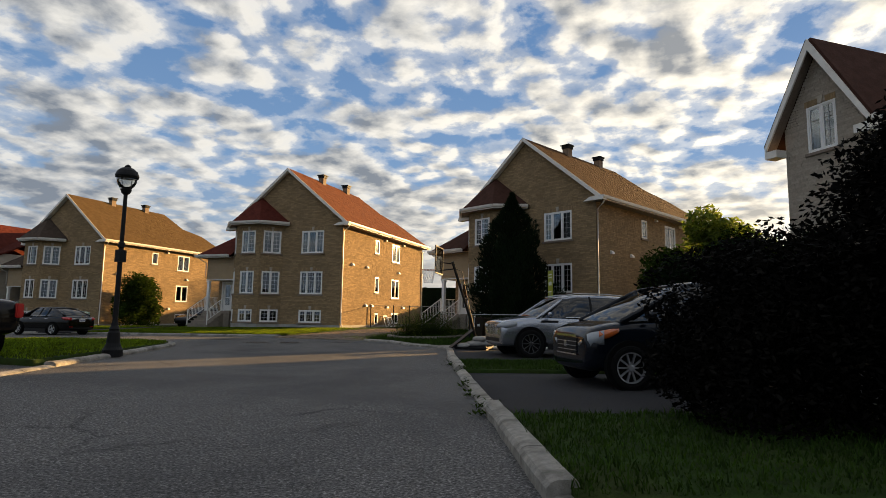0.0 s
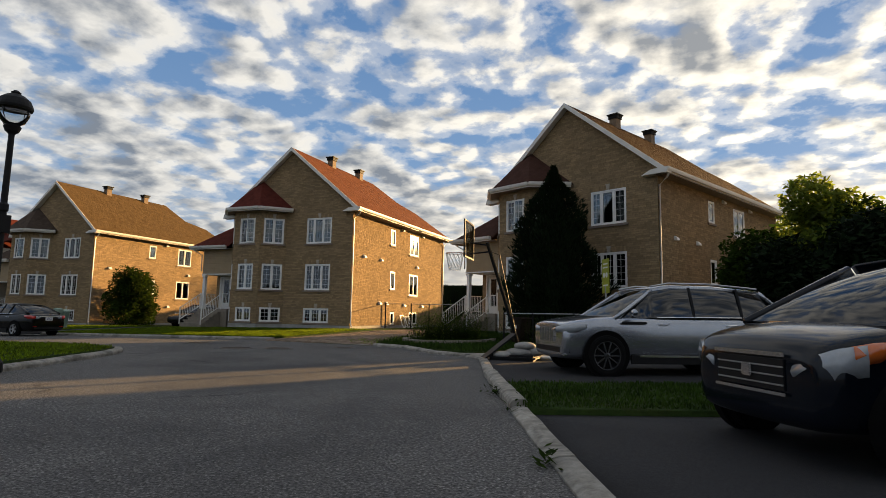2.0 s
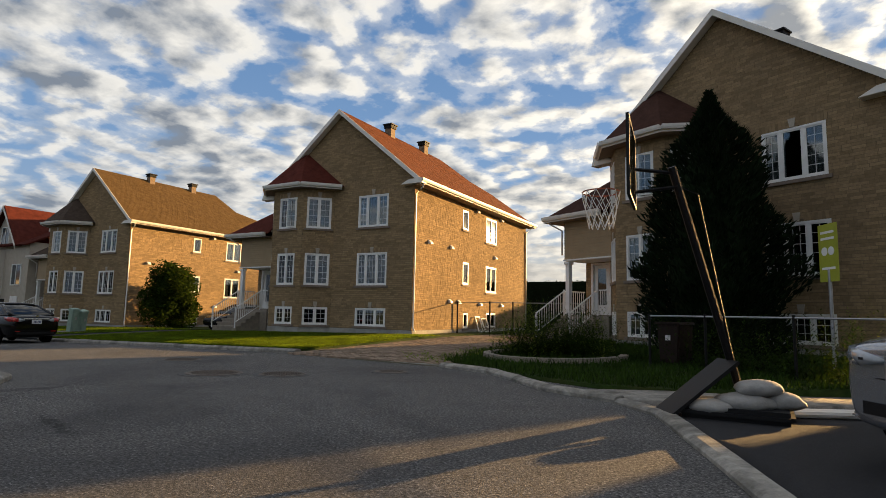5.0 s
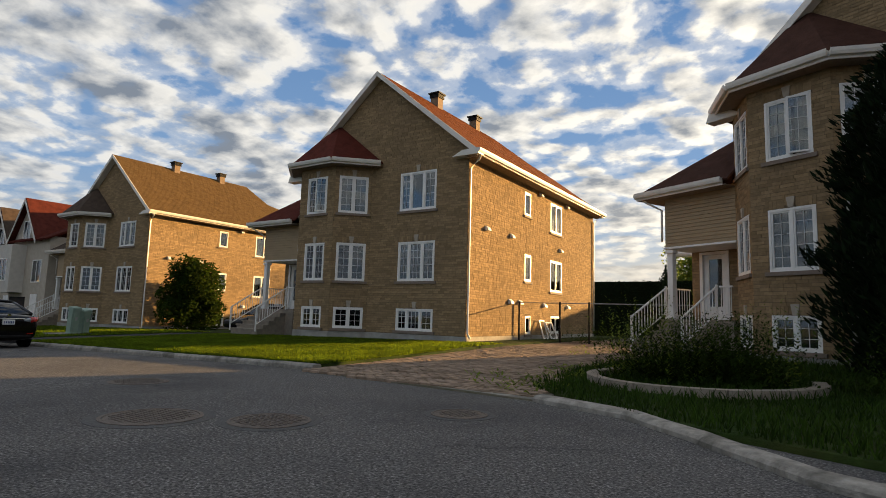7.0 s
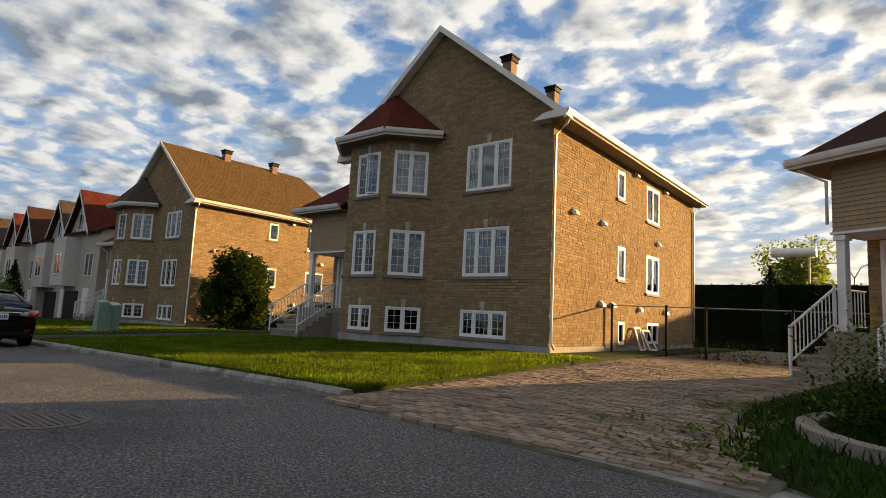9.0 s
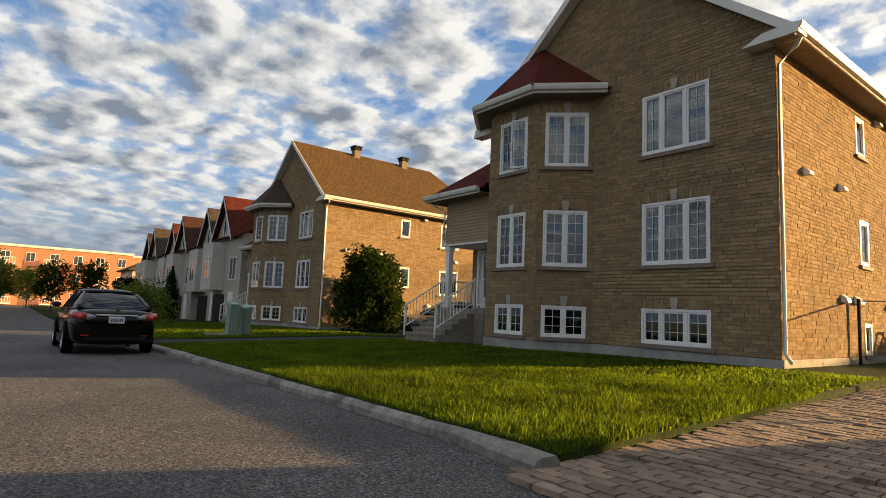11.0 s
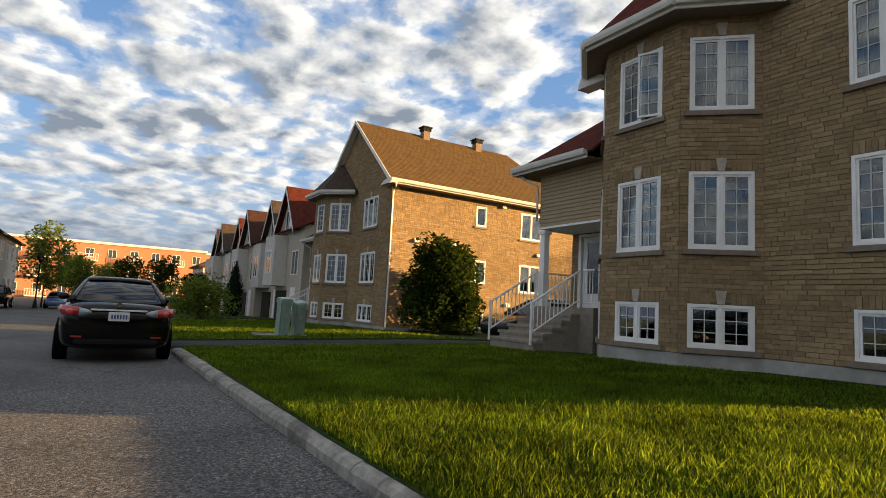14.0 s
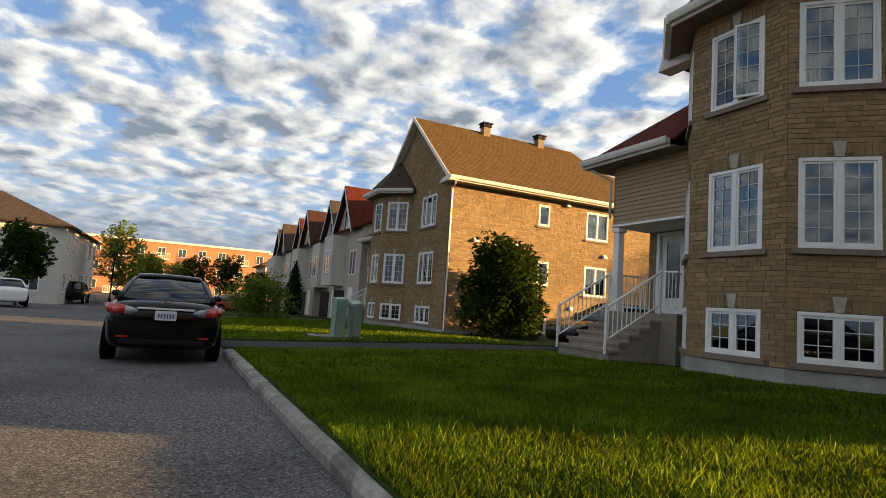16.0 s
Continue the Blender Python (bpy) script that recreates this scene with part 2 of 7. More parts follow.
M["glass"] = glass_material("window_glass", (0.68, 0.74, 0.76), gain=1.15)
M["car_glass"] = glass_material("car_glass", (0.03, 0.035, 0.04), 0.02, 1.45, 0.9)
# Near black: the shade of an unlit room is painted onto its walls
M["room"] = principled("room_shade", (0.015, 0.014, 0.013), 0.95, var=0.3, scale=2, spec=0.05)
M["curtain"] = principled("curtain", (0.36, 0.36, 0.34), 0.9, var=0.2, scale=3, bump=0.5, bscale=10)
M["muntin"] = principled("muntin", (0.58, 0.58, 0.58), 0.5, var=0.05, scale=5)
M["black_metal"] = principled("black_metal", (0.007, 0.007, 0.0075), 0.6, spec=0.2, var=0.2, scale=10, bump=0.1, bscale=80)
M["grey_metal"] = principled("grey_metal", (0.35, 0.35, 0.35), 0.45, metal=0.7, var=0.2, scale=8)
M["iron"] = principled("cast_iron", (0.12, 0.098, 0.082), 0.7, metal=0.3, var=0.3, scale=15, bump=0.6, bscale=60)
M["wood"] = principled("weathered_wood", (0.20, 0.14, 0.09), 0.85, var=0.3, scale=6, bump=0.5, bscale=30)
M["step"] = principled("step_concrete", (0.26, 0.22, 0.175), 0.9, var=0.2, scale=6, bump=0.4, bscale=45, dark=(0.14, 0.12, 0.10), dscale=1.5, damt=0.5)
M["leaf"] = principled("leaf", (0.024, 0.044, 0.006), 0.75, island=0.55, var=0.3, scale=1.2, spec=0.05, trans=0.4)
# Deep shade is put into this leaf colour, close to black
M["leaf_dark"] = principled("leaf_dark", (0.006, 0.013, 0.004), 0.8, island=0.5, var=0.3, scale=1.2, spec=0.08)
# Black rather than purple: the shrubs' deep shade is painted into it
M["leaf_purple_shade"] = principled("leaf_purple_shade", (0.0035, 0.0030, 0.0022), 0.8, island=0.6, var=0.3, scale=1.2, spec=0.07)
# Paler yellow leaf; on the trees it carries the low sun in its colour
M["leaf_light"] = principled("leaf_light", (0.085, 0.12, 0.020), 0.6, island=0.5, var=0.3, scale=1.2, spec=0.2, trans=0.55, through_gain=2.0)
M["bark"] = principled("bark", (0.09, 0.065, 0.045), 0.95, var=0.3, scale=12, bump=0.8, bscale=30)
M["paver"] = principled("paver", (0.27, 0.20, 0.145), 0.92, var=0.22, scale=9, bump=0.7, bscale=60, island=0.30, dark=(0.12, 0.095, 0.07), dscale=0.7, damt=0.55, spec=0.2)
M["paver_piece"] = principled("paver_piece", (0.27, 0.20, 0.145), 0.92, var=0.22, scale=9, bump=0.7, bscale=60, obj=0.30, dark=(0.12, 0.095, 0.07), dscale=0.7, damt=0.55, spec=0.2)
M["sand"] = principled("joint_sand", (0.12, 0.105, 0.075), 0.95, var=0.4, scale=8, bump=0.6, bscale=50, dark=(0.04, 0.055, 0.02), dscale=1.6, damt=0.7)


# ---- mesh helpers ----
def box(bm, x0, x1, y0, y1, z0, z1, m=None, skip=()):
    c = [(x0, y0, z0), (x1, y0, z0), (x1, y1, z0), (x0, y1, z0), (x0, y0, z1), (x1, y0, z1), (x1, y1, z1), (x0, y1, z1)]
    v = [bm.verts.new(m @ Vector(p) if m else p) for p in c]
    for k, f in enumerate(((3, 2, 1, 0), (4, 5, 6, 7), (0, 1, 5, 4), (1, 2, 6, 5), (2, 3, 7, 6), (3, 0, 4, 7))):
        if k not in skip:
            bm.faces.new([v[i] for i in f])
    return v


def prism(bm, pts, y0, y1, m=None):
    """A polygon in x, z (counterclockwise seen from -y) pulled from y0 to y1."""
    a = [bm.verts.new(m @ Vector((x, y0, z)) if m else (x, y0, z)) for x, z in pts]
    b = [bm.verts.new(m @ Vector((x, y1, z)) if m else (x, y1, z)) for x, z in pts]
    bm.faces.new(a)
    bm.faces.new(b[::-1])
    n = len(pts)
    for i in range(n):
        bm.faces.new((a[i], b[i], b[(i + 1) % n], a[(i + 1) % n]))


def slab(bm, pts, th):
    """A plate of thickness th under a flat polygon of 3D points (counterclockwise from above)."""
    a = [Vector(p) for p in pts]
    n = (a[1] - a[0]).cross(a[2] - a[0]).normalized()
    t = [bm.verts.new(p) for p in a]
    u = [bm.verts.new(p - n * th) for p in a]
    bm.faces.new(t)
    bm.faces.new(u[::-1])
    k = len(a)
    for i in range(k):
        bm.faces.new((t[i], u[i], u[(i + 1) % k], t[(i + 1) % k]))


def tube(bm, pts, r, n=8, r2=None):
    """A round bar along points; r2: the radius at its end."""
    pts = [Vector(p) for p in pts]
    r2 = r if r2 is None else r2
    rings = []
    for i, p in enumerate(pts):
        d = (pts[min(i + 1, len(pts) - 1)] - pts[max(i - 1, 0)]).normalized()
        s = d.cross(Vector((0, 0, 1)) if abs(d.z) < 0.9 else Vector((1, 0, 0))).normalized()
        t = d.cross(s)
        rr = r + (r2 - r) * i / max(1, len(pts) - 1)
        rings.append([bm.verts.new(p + (s * math.cos(a) + t * math.sin(a)) * rr) for a in [2 * math.pi * k / n for k in range(n)]])
    for a, b in zip(rings, rings[1:]):
        for k in range(n):
            bm.faces.new((a[k], a[(k + 1) % n], b[(k + 1) % n], b[k]))
    bm.faces.new(rings[0][::-1])
    bm.faces.new(rings[-1])


def lathe(bm, prof, n=24, m=None):
    """A turned body: prof is a list of (radius, z)."""
    rings = []
    for r, z in prof:
        rings.append([bm.verts.new((m or Matrix()) @ Vector((r * math.cos(2 * math.pi * k / n), r * math.sin(2 * math.pi * k / n), z))) for k in range(n)])
    for a, b in zip(rings, rings[1:]):
        for k in range(n):
            bm.faces.new((a[k], a[(k + 1) % n], b[(k + 1) % n], b[k]))
    bm.faces.new(rings[0][::-1])
    bm.faces.new(rings[-1])


def mesh_from(name, bm, material, smooth=False):
    bmesh.ops.recalc_face_normals(bm, faces=bm.faces)
    me = bpy.data.meshes.new(name)
    bm.to_mesh(me)
    bm.free()
    me.materials.append(material)
    if smooth:
        for p in me.polygons:
            p.use_smooth = True
    return me


def part(name, bm, material, parent=None, label="", smooth=False):
    ob = new(name, mesh_from(name, bm, material, smooth))
    if parent is not None:
        ob.parent = parent
    if label:
        tagged(ob, label)
    return ob


def raw_part(name, verts, faces, material, parent=None, label="", kind="", smooth=False):
    me = bpy.data.meshes.new(name)
    me.from_pydata(verts, [], faces)
    me.materials.append(material)
    if smooth:
        me.polygons.foreach_set("use_smooth", [True] * len(me.polygons))
    ob = new(name, me)
    if parent is not None:
        ob.parent = parent
    return tagged(ob, label, kind=kind)


def thing(name, m, label, category, group="", kind=""):
    ob = new(name)
    ob.empty_display_size = 0.2
    ob.matrix_world = m
    return tagged(ob, label, category, group, kind)


rng = random.Random(7)


# ---- terrain ----
def slope(x):
    return 0.0 if x > 2 else max(-0.9, (x - 2) * 0.0165)


def clamp01(v):
    return max(0.0, min(1.0, v))


def lawn_z(x, y):
    return slope(x) + 0.13 + 0.17 * clamp01((y + 8.7) / 7)


C_ROT, C_AT = radians(-25.65), (16.24, -3.61)


def court_z(x, y):
    dx, dy = x - C_AT[0], y - C_AT[1]
    yl = -dx * math.sin(C_ROT) + dy * math.cos(C_ROT)
    return 0.06 + 0.24 * clamp01((yl + 8.0) / 7)


def sheet(name, poly, zf, cell, material, parent=None, label="", category="", lift=0.0, kind="structure"):
    """A convex polygon (counterclockwise) laid over the terrain as a grid."""
    xs, ys = [p[0] for p in poly], [p[1] for p in poly]
    bm = bmesh.new()
    nx, ny = max(1, int((max(xs) - min(xs)) / cell)), max(1, int((max(ys) - min(ys)) / cell))
    g = [[bm.verts.new((min(xs) + (max(xs) - min(xs)) * i / nx, min(ys) + (max(ys) - min(ys)) * j / ny, 0)) for j in range(ny + 1)] for i in range(nx + 1)]
    for i in range(nx):
        for j in range(ny):
            bm.faces.new((g[i][j], g[i + 1][j], g[i + 1][j + 1], g[i][j + 1]))
    for a, b in zip(poly, poly[1:] + poly[:1]):
        d = Vector((b[0] - a[0], b[1] - a[1], 0))
        geom = bm.verts[:] + bm.edges[:] + bm.faces[:]
        bmesh.ops.bisect_plane(bm, geom=geom, plane_co=(a[0], a[1], 0), plane_no=(d.y, -d.x, 0), clear_outer=True, dist=1e-5)
    edge = [e for e in bm.edges if e.is_boundary]
    for v in bm.verts:
        v.co.z = zf(v.co.x, v.co.y) + lift
    r = bmesh.ops.extrude_edge_only(bm, edges=edge)
    for v in r["geom"]:
        if isinstance(v, bmesh.types.BMVert):
            v.co.z -= 0.25
    me = mesh_from(name, bm, material, True)
    ob = new(name, me)
    ob.parent = parent
    return tagged(ob, label, category, kind=kind)


def polyline_sweep(bm, pts, prof):
    """Sweeps a profile of (offset to the left, height) along ground points (x, y, z)."""
    rows = []
    n = len(pts)
    for i, p in enumerate(pts):
        a, b = Vector(pts[max(i - 1, 0)]), Vector(pts[min(i + 1, n - 1)])
        d = (b - a).normalized()
        s = Vector((-d.y, d.x, 0))
        rows.append([bm.verts.new(Vector(p) + s * o + Vector((0, 0, h))) for o, h in prof])
    for a, b in zip(rows, rows[1:]):
        for k in range(len(prof) - 1):
            bm.faces.new((a[k], b[k], b[k + 1], a[k + 1]))
    bm.faces.new(rows[0])
    bm.faces.new(rows[-1][::-1])


def resample(pts, step):
    out = []
    for (x0, y0), (x1, y1) in zip(pts, pts[1:]):
        d = math.hypot(x1 - x0, y1 - y0)
        k = max(1, round(d / step))
        out += [(x0 + (x1 - x0) * i / k, y0 + (y1 - y0) * i / k) for i in range(k)]
    return out + [pts[-1]]


def kerb(name, pts, h, zf, label):
    """Concrete kerb, in cast lengths with open joints; the body lies on the left of its line."""
    root = thing(name, Matrix(), label, "kerb", kind="structure")
    line = resample(pts, 0.5)
    for i in range(0, len(line) - 1, 5):
        seg = line[i:i + 6]
        q = []
        for j, (x, y) in enumerate(seg):
            if 0 < j < len(seg) - 1:
                x, y = x + rng.uniform(-0.012, 0.012), y + rng.uniform(-0.012, 0.012)
            q.append((x, y, zf(x, y) - 0.02 + rng.uniform(-0.006, 0.006)))
        if len(q) > 1:
            a, b = Vector(q[0]), Vector(q[1])
            q[0] = tuple(a + (b - a) * 0.012)
        bm = bmesh.new()
        polyline_sweep(bm, q, [(0.0, -0.15), (0.0, h * 0.75), (0.03, h + 0.005), (0.07, h + 0.02), (0.19, h + 0.025), (0.22, h - 0.01), (0.22, -0.15)])
        part("kerb_stone", bm, M["concrete"], root)
    return root


# ---- ground, road, lawns ----
bm = bmesh.new()
vs = [bm.verts.new(p) for p in ((-2500, -2500, -1.0), (2500, -2500, -1.0), (2500, 2500, -1.0), (-2500, 2500, -1.0))]
bm.faces.new(vs)
tagged(part("ground", bm, M["ground"]), "grassy ground reaching to the horizon", "ground", kind="structure")
sheet("road", [(-120, -46), (40, -46), (40, 8), (-120, 8)], lambda x, y: slope(x), 1.0, M["asphalt"], None, "grey worn asphalt road of a cul-de-sac", "road")
sheet("lawn_a", [(-11.9, -8.8), (2.1, -8.95), (2.15, -8.2), (1.9, 0), (1.6, 16), (-11.9, 16)], lawn_z, 0.5, M["soil"], None, "green mown lawn before the brick house", "lawn")
sheet("lawn_b", [(-33.5, -8.8), (-14.6, -8.8), (-14.6, 16), (-33.5, 16)], lawn_z, 0.8, M["soil"], None, "green lawn before the second brick house", "lawn")
sheet("driveway_b", [(-14.6, -8.9), (-11.9, -8.9), (-11.9, 16), (-14.6, 16)], lawn_z, 0.8, M["asphalt_new"], None, "grey asphalt driveway between two houses", "driveway", lift=-0.03)
sheet("lawn_row", [(-100, -8.8), (-36.5, -8.8), (-36.5, 16), (-100, 16)], lawn_z, 2.0, M["soil"], None, "lawn before the terraced houses", "lawn")
sheet("path_row", [(-36.5, -8.9), (-33.5, -8.9), (-33.5, 16), (-36.5, 16)], lawn_z, 2.0, M["concrete"], None, "concrete path between lawns", "path", lift=-0.03)
sheet("paver_bed", [(2.1, -9.35), (7.0, -9.8), (7.6, 18), (1.5, 18)], lambda x, y: 0.02 + 0.2 * clamp01((y + 9.5) / 9), 0.6, M["sand"], None, "sandy weedy bed of the paved driveway", "driveway")
sheet("lawn_c", [(6.3, -8.6), (7.0, -9.75), (8.3, -10.3), (9.1, -10.9), (9.9, -11.6), (12.0, -11.2), (17, -8.5), (18, 4), (7.4, 4), (6.0, -5.5)], court_z, 0.5, M["soil"], None, "rough weedy lawn before the beige house", "lawn")
sheet("walk_c", [(9.9, -11.6), (10.4, -12.2), (11.7, -12.75), (18.5, -9.3), (17, -8.5), (12.0, -11.2)], court_z, 0.5, M["concrete"], None, "narrow concrete walk", "path", lift=-0.02)
sheet("lawn_strip", [(14.3, -18.75), (15.3, -21.1), (22, -18.0), (21, -15.0)], lambda x, y: 0.09, 0.4, M["soil"], None, "grass strip between two driveways", "lawn")
sheet("driveway_d", [(12.0, -13.0), (14.3, -18.7), (26, -12.8), (23, -7.2)], lambda x, y: 0.03, 0.8, M["asphalt_new"], None, "dark asphalt driveway under a parked car", "driveway")
sheet("driveway_e", [(15.3, -21.1), (17.2, -25.7), (30, -20.5), (26, -15.5)], lambda x, y: 0.03, 0.8, M["asphalt_new"], None, "dark asphalt driveway with a minivan", "driveway")
sheet("lawn_e", [(17.25, -25.75), (18.35, -28.5), (34, -21.5), (32, -18.2)], lambda x, y: 0.09, 0.4, M["soil"], None, "shaded lawn under dark shrubs", "lawn")
sheet("driveway_f", [(18.35, -28.5), (19.9, -32.2), (23, -39), (38, -32), (34, -21.5)], lambda x, y: 0.03, 0.8, M["asphalt_new"], None, "asphalt driveway in shade", "driveway")
sheet("lawn_island", [(3.2, -16.75), (1.5, -16.4), (-3, -16.7), (-3, -24.5), (7.2, -24.0), (4.1, -17.7)], lambda x, y: slope(x) + 0.12, 0.6, M["soil"], None, "lawn at the street corner with a lamp", "lawn")
sheet("lawn_far", [(-3, -16.7), (-28, -16.9), (-28, -40), (-3, -40)], lambda x, y: slope(x) + 0.12, 1.5, M["soil"], None, "lawn across the street", "lawn")

road_z = lambda x, y: slope(x)
kerb("kerb_a", [(2.1, -9.2), (1.0, -9.02), (-1, -9.0), (-11.8, -9.0)][::-1], 0.12, road_z, "worn concrete kerb along the lawn")
kerb("kerb_b", [(-14.7, -9.0), (-33.4, -9.0)][::-1], 0.12, road_z, "worn concrete kerb along the second lawn")
kerb("kerb_mouth", [(-11.8, -9.0), (-14.7, -9.0)][::-1], 0.03, road_z, "lowered concrete kerb at a driveway")
kerb("kerb_paver", [(2.1, -9.2), (4.2, -9.5), (7.0, -9.82)], 0.025, road_z, "flush concrete kerb before the pavers")
kerb("kerb_c", [(7.0, -9.82), (8.4, -10.35), (9.2, -11.1), (10.2, -12.2), (11.5, -12.85)], 0.09, road_z, "worn concrete kerb round the weedy lawn")
kerb("kerb_d", [(11.5, -12.85), (12.15, -13.6), (12.6, -14.8), (13.5, -17.3)], 0.07, road_z, "lowered concrete kerb at a driveway")
kerb("kerb_strip", [(13.5, -17.3), (14.0, -18.5), (14.95, -20.8)], 0.13, road_z, "raised broken concrete kerb")
kerb("kerb_e", [(14.95, -20.8), (16.8, -25.2)], 0.055, road_z, "lowered concrete kerb at a driveway")
kerb("kerb_near", [(16.8, -25.2), (18.1, -28.3)], 0.13, road_z, "raised worn concrete kerb")
kerb("kerb_f", [(18.1, -28.3), (19.7, -32.1), (23, -39.5)], 0.05, road_z, "lowered concrete kerb in shade")
kerb("kerb_island", [(-28, -16.6), (-3, -16.4), (1.5, -16.1), (2.9, -16.3), (3.6, -16.8), (4.4, -17.8), (6.0, -20.7), (7.7, -23.9)][::-1], 0.10, road_z, "pale concrete kerb round the street corner")
kerb("kerb_island_mouth", [(7.7, -23.9), (9.9, -28), (14, -36)][::-1], 0.04, road_z, "lowered concrete kerb at a driveway")


# ---- houses ----
def wall_cells(bm, u0, u1, z0, z1, holes, m, th=0.25):
    """A wall in local u (x) and z, its outer face at y = 0 and th thick, with openings (u0, u1, z0, z1) through it."""
    us = sorted({u0, u1, *[h[0] for h in holes], *[h[1] for h in holes]})
    zs = sorted({z0, z1, *[h[2] for h in holes], *[h[3] for h in holes]})
    def solid(i, j):
        if not (0 <= i < len(us) - 1 and 0 <= j < len(zs) - 1):
            return False
        u, z = (us[i] + us[i + 1]) / 2, (zs[j] + zs[j + 1]) / 2
        return not any(h[0] < u < h[1] and h[2] < z < h[3] for h in holes)
    grid = {}
    def at(i, j, y):
        if (i, j, y) not in grid:
            grid[i, j, y] = bm.verts.new(m @ Vector((us[i], y, zs[j])))
        return grid[i, j, y]
    for i in range(len(us) - 1):
        for j in range(len(zs) - 1):
            if not solid(i, j):
                continue
            for y in (0.0, th):
                bm.faces.new([at(i, j, y), at(i + 1, j, y), at(i + 1, j + 1, y), at(i, j + 1, y)])
            for di, dj, p, q in ((-1, 0, (i, j), (i, j + 1)), (1, 0, (i + 1, j), (i + 1, j + 1)), (0, -1, (i, j), (i + 1, j)), (0, 1, (i, j + 1), (i + 1, j + 1))):
                if not solid(i + di, j + dj):
                    bm.faces.new([at(*p, 0.0), at(*q, 0.0), at(*q, th), at(*p, th)])


def ring_frame(bm, x0, x1, z0, z1, w, y0, y1, m):
    """A rectangular frame of bar width w as one closed ring."""
    loops = []
    for y in (y0, y1):
        for d in (0.0, w):
            loops.append([bm.verts.new(m @ Vector(p)) for p in ((x0 + d, y, z0 + d), (x1 - d, y, z0 + d), (x1 - d, y, z1 - d), (x0 + d, y, z1 - d))])
    for a, b in ((0, 1), (1, 3), (3, 2), (2, 0)):
        for k in range(4):
            bm.faces.new((loops[a][k], loops[a][(k + 1) % 4], loops[b][(k + 1) % 4], loops[b][k]))


def brick_rows(verts, faces, u0, u1, z0, z1, holes, m, bl=0.29, bh=0.088, clip=None, seed=1, skip=None):
    """Rows of bricks proud of the wall's face by 8 mm, cut round the openings."""
    r = random.Random(seed)
    k = 0
    z = z0
    while z < z1 - 0.03:
        za, zb = z + 0.005, min(z + bh - 0.005, z1)
        a0, a1 = (u0, u1) if clip is None else clip(zb)
        if a1 - a0 > 0.1:
            cuts = sorted([(h[0], h[1]) for h in holes if h[2] < zb and h[3] > za])
            spans, s = [], a0
            for c, d in cuts:
                if c > s:
                    spans.append((s, c))
                s = max(s, d)
            if s < a1:
                spans.append((s, a1))
            for c, d in spans:
                p = c - (0.5 * bl if k % 2 else 0.0) - r.uniform(0, 0.05)
                while p < d:
                    ln = bl * r.choice((0.75, 1.0, 1.0, 1.15))
                    e, f = max(p + 0.005, c), min(p + ln - 0.005, d)
                    if f - e > 0.03 and not (skip and skip(e, f, za, zb)):
                        o = r.uniform(0.006, 0.016)
                        j = r.uniform(-0.002, 0.002)
                        i = len(verts)
                        for q in ((e, -o, za + j), (f, -o, za + j), (f, -o, zb + j), (e, -o, zb + j), (e, 0.0, za + j), (f, 0.0, za + j), (f, 0.0, zb + j), (e, 0.0, zb + j)):
                            verts.append(tuple(m @ Vector(q)))
                        faces += [(i, i + 1, i + 2, i + 3), (i + 4, i + 5, i + 1, i), (i + 1, i + 5, i + 6, i + 2), (i + 2, i + 6, i + 7, i + 3), (i + 4, i, i + 3, i + 7)]
                    p += ln
        z += bh
        k += 1


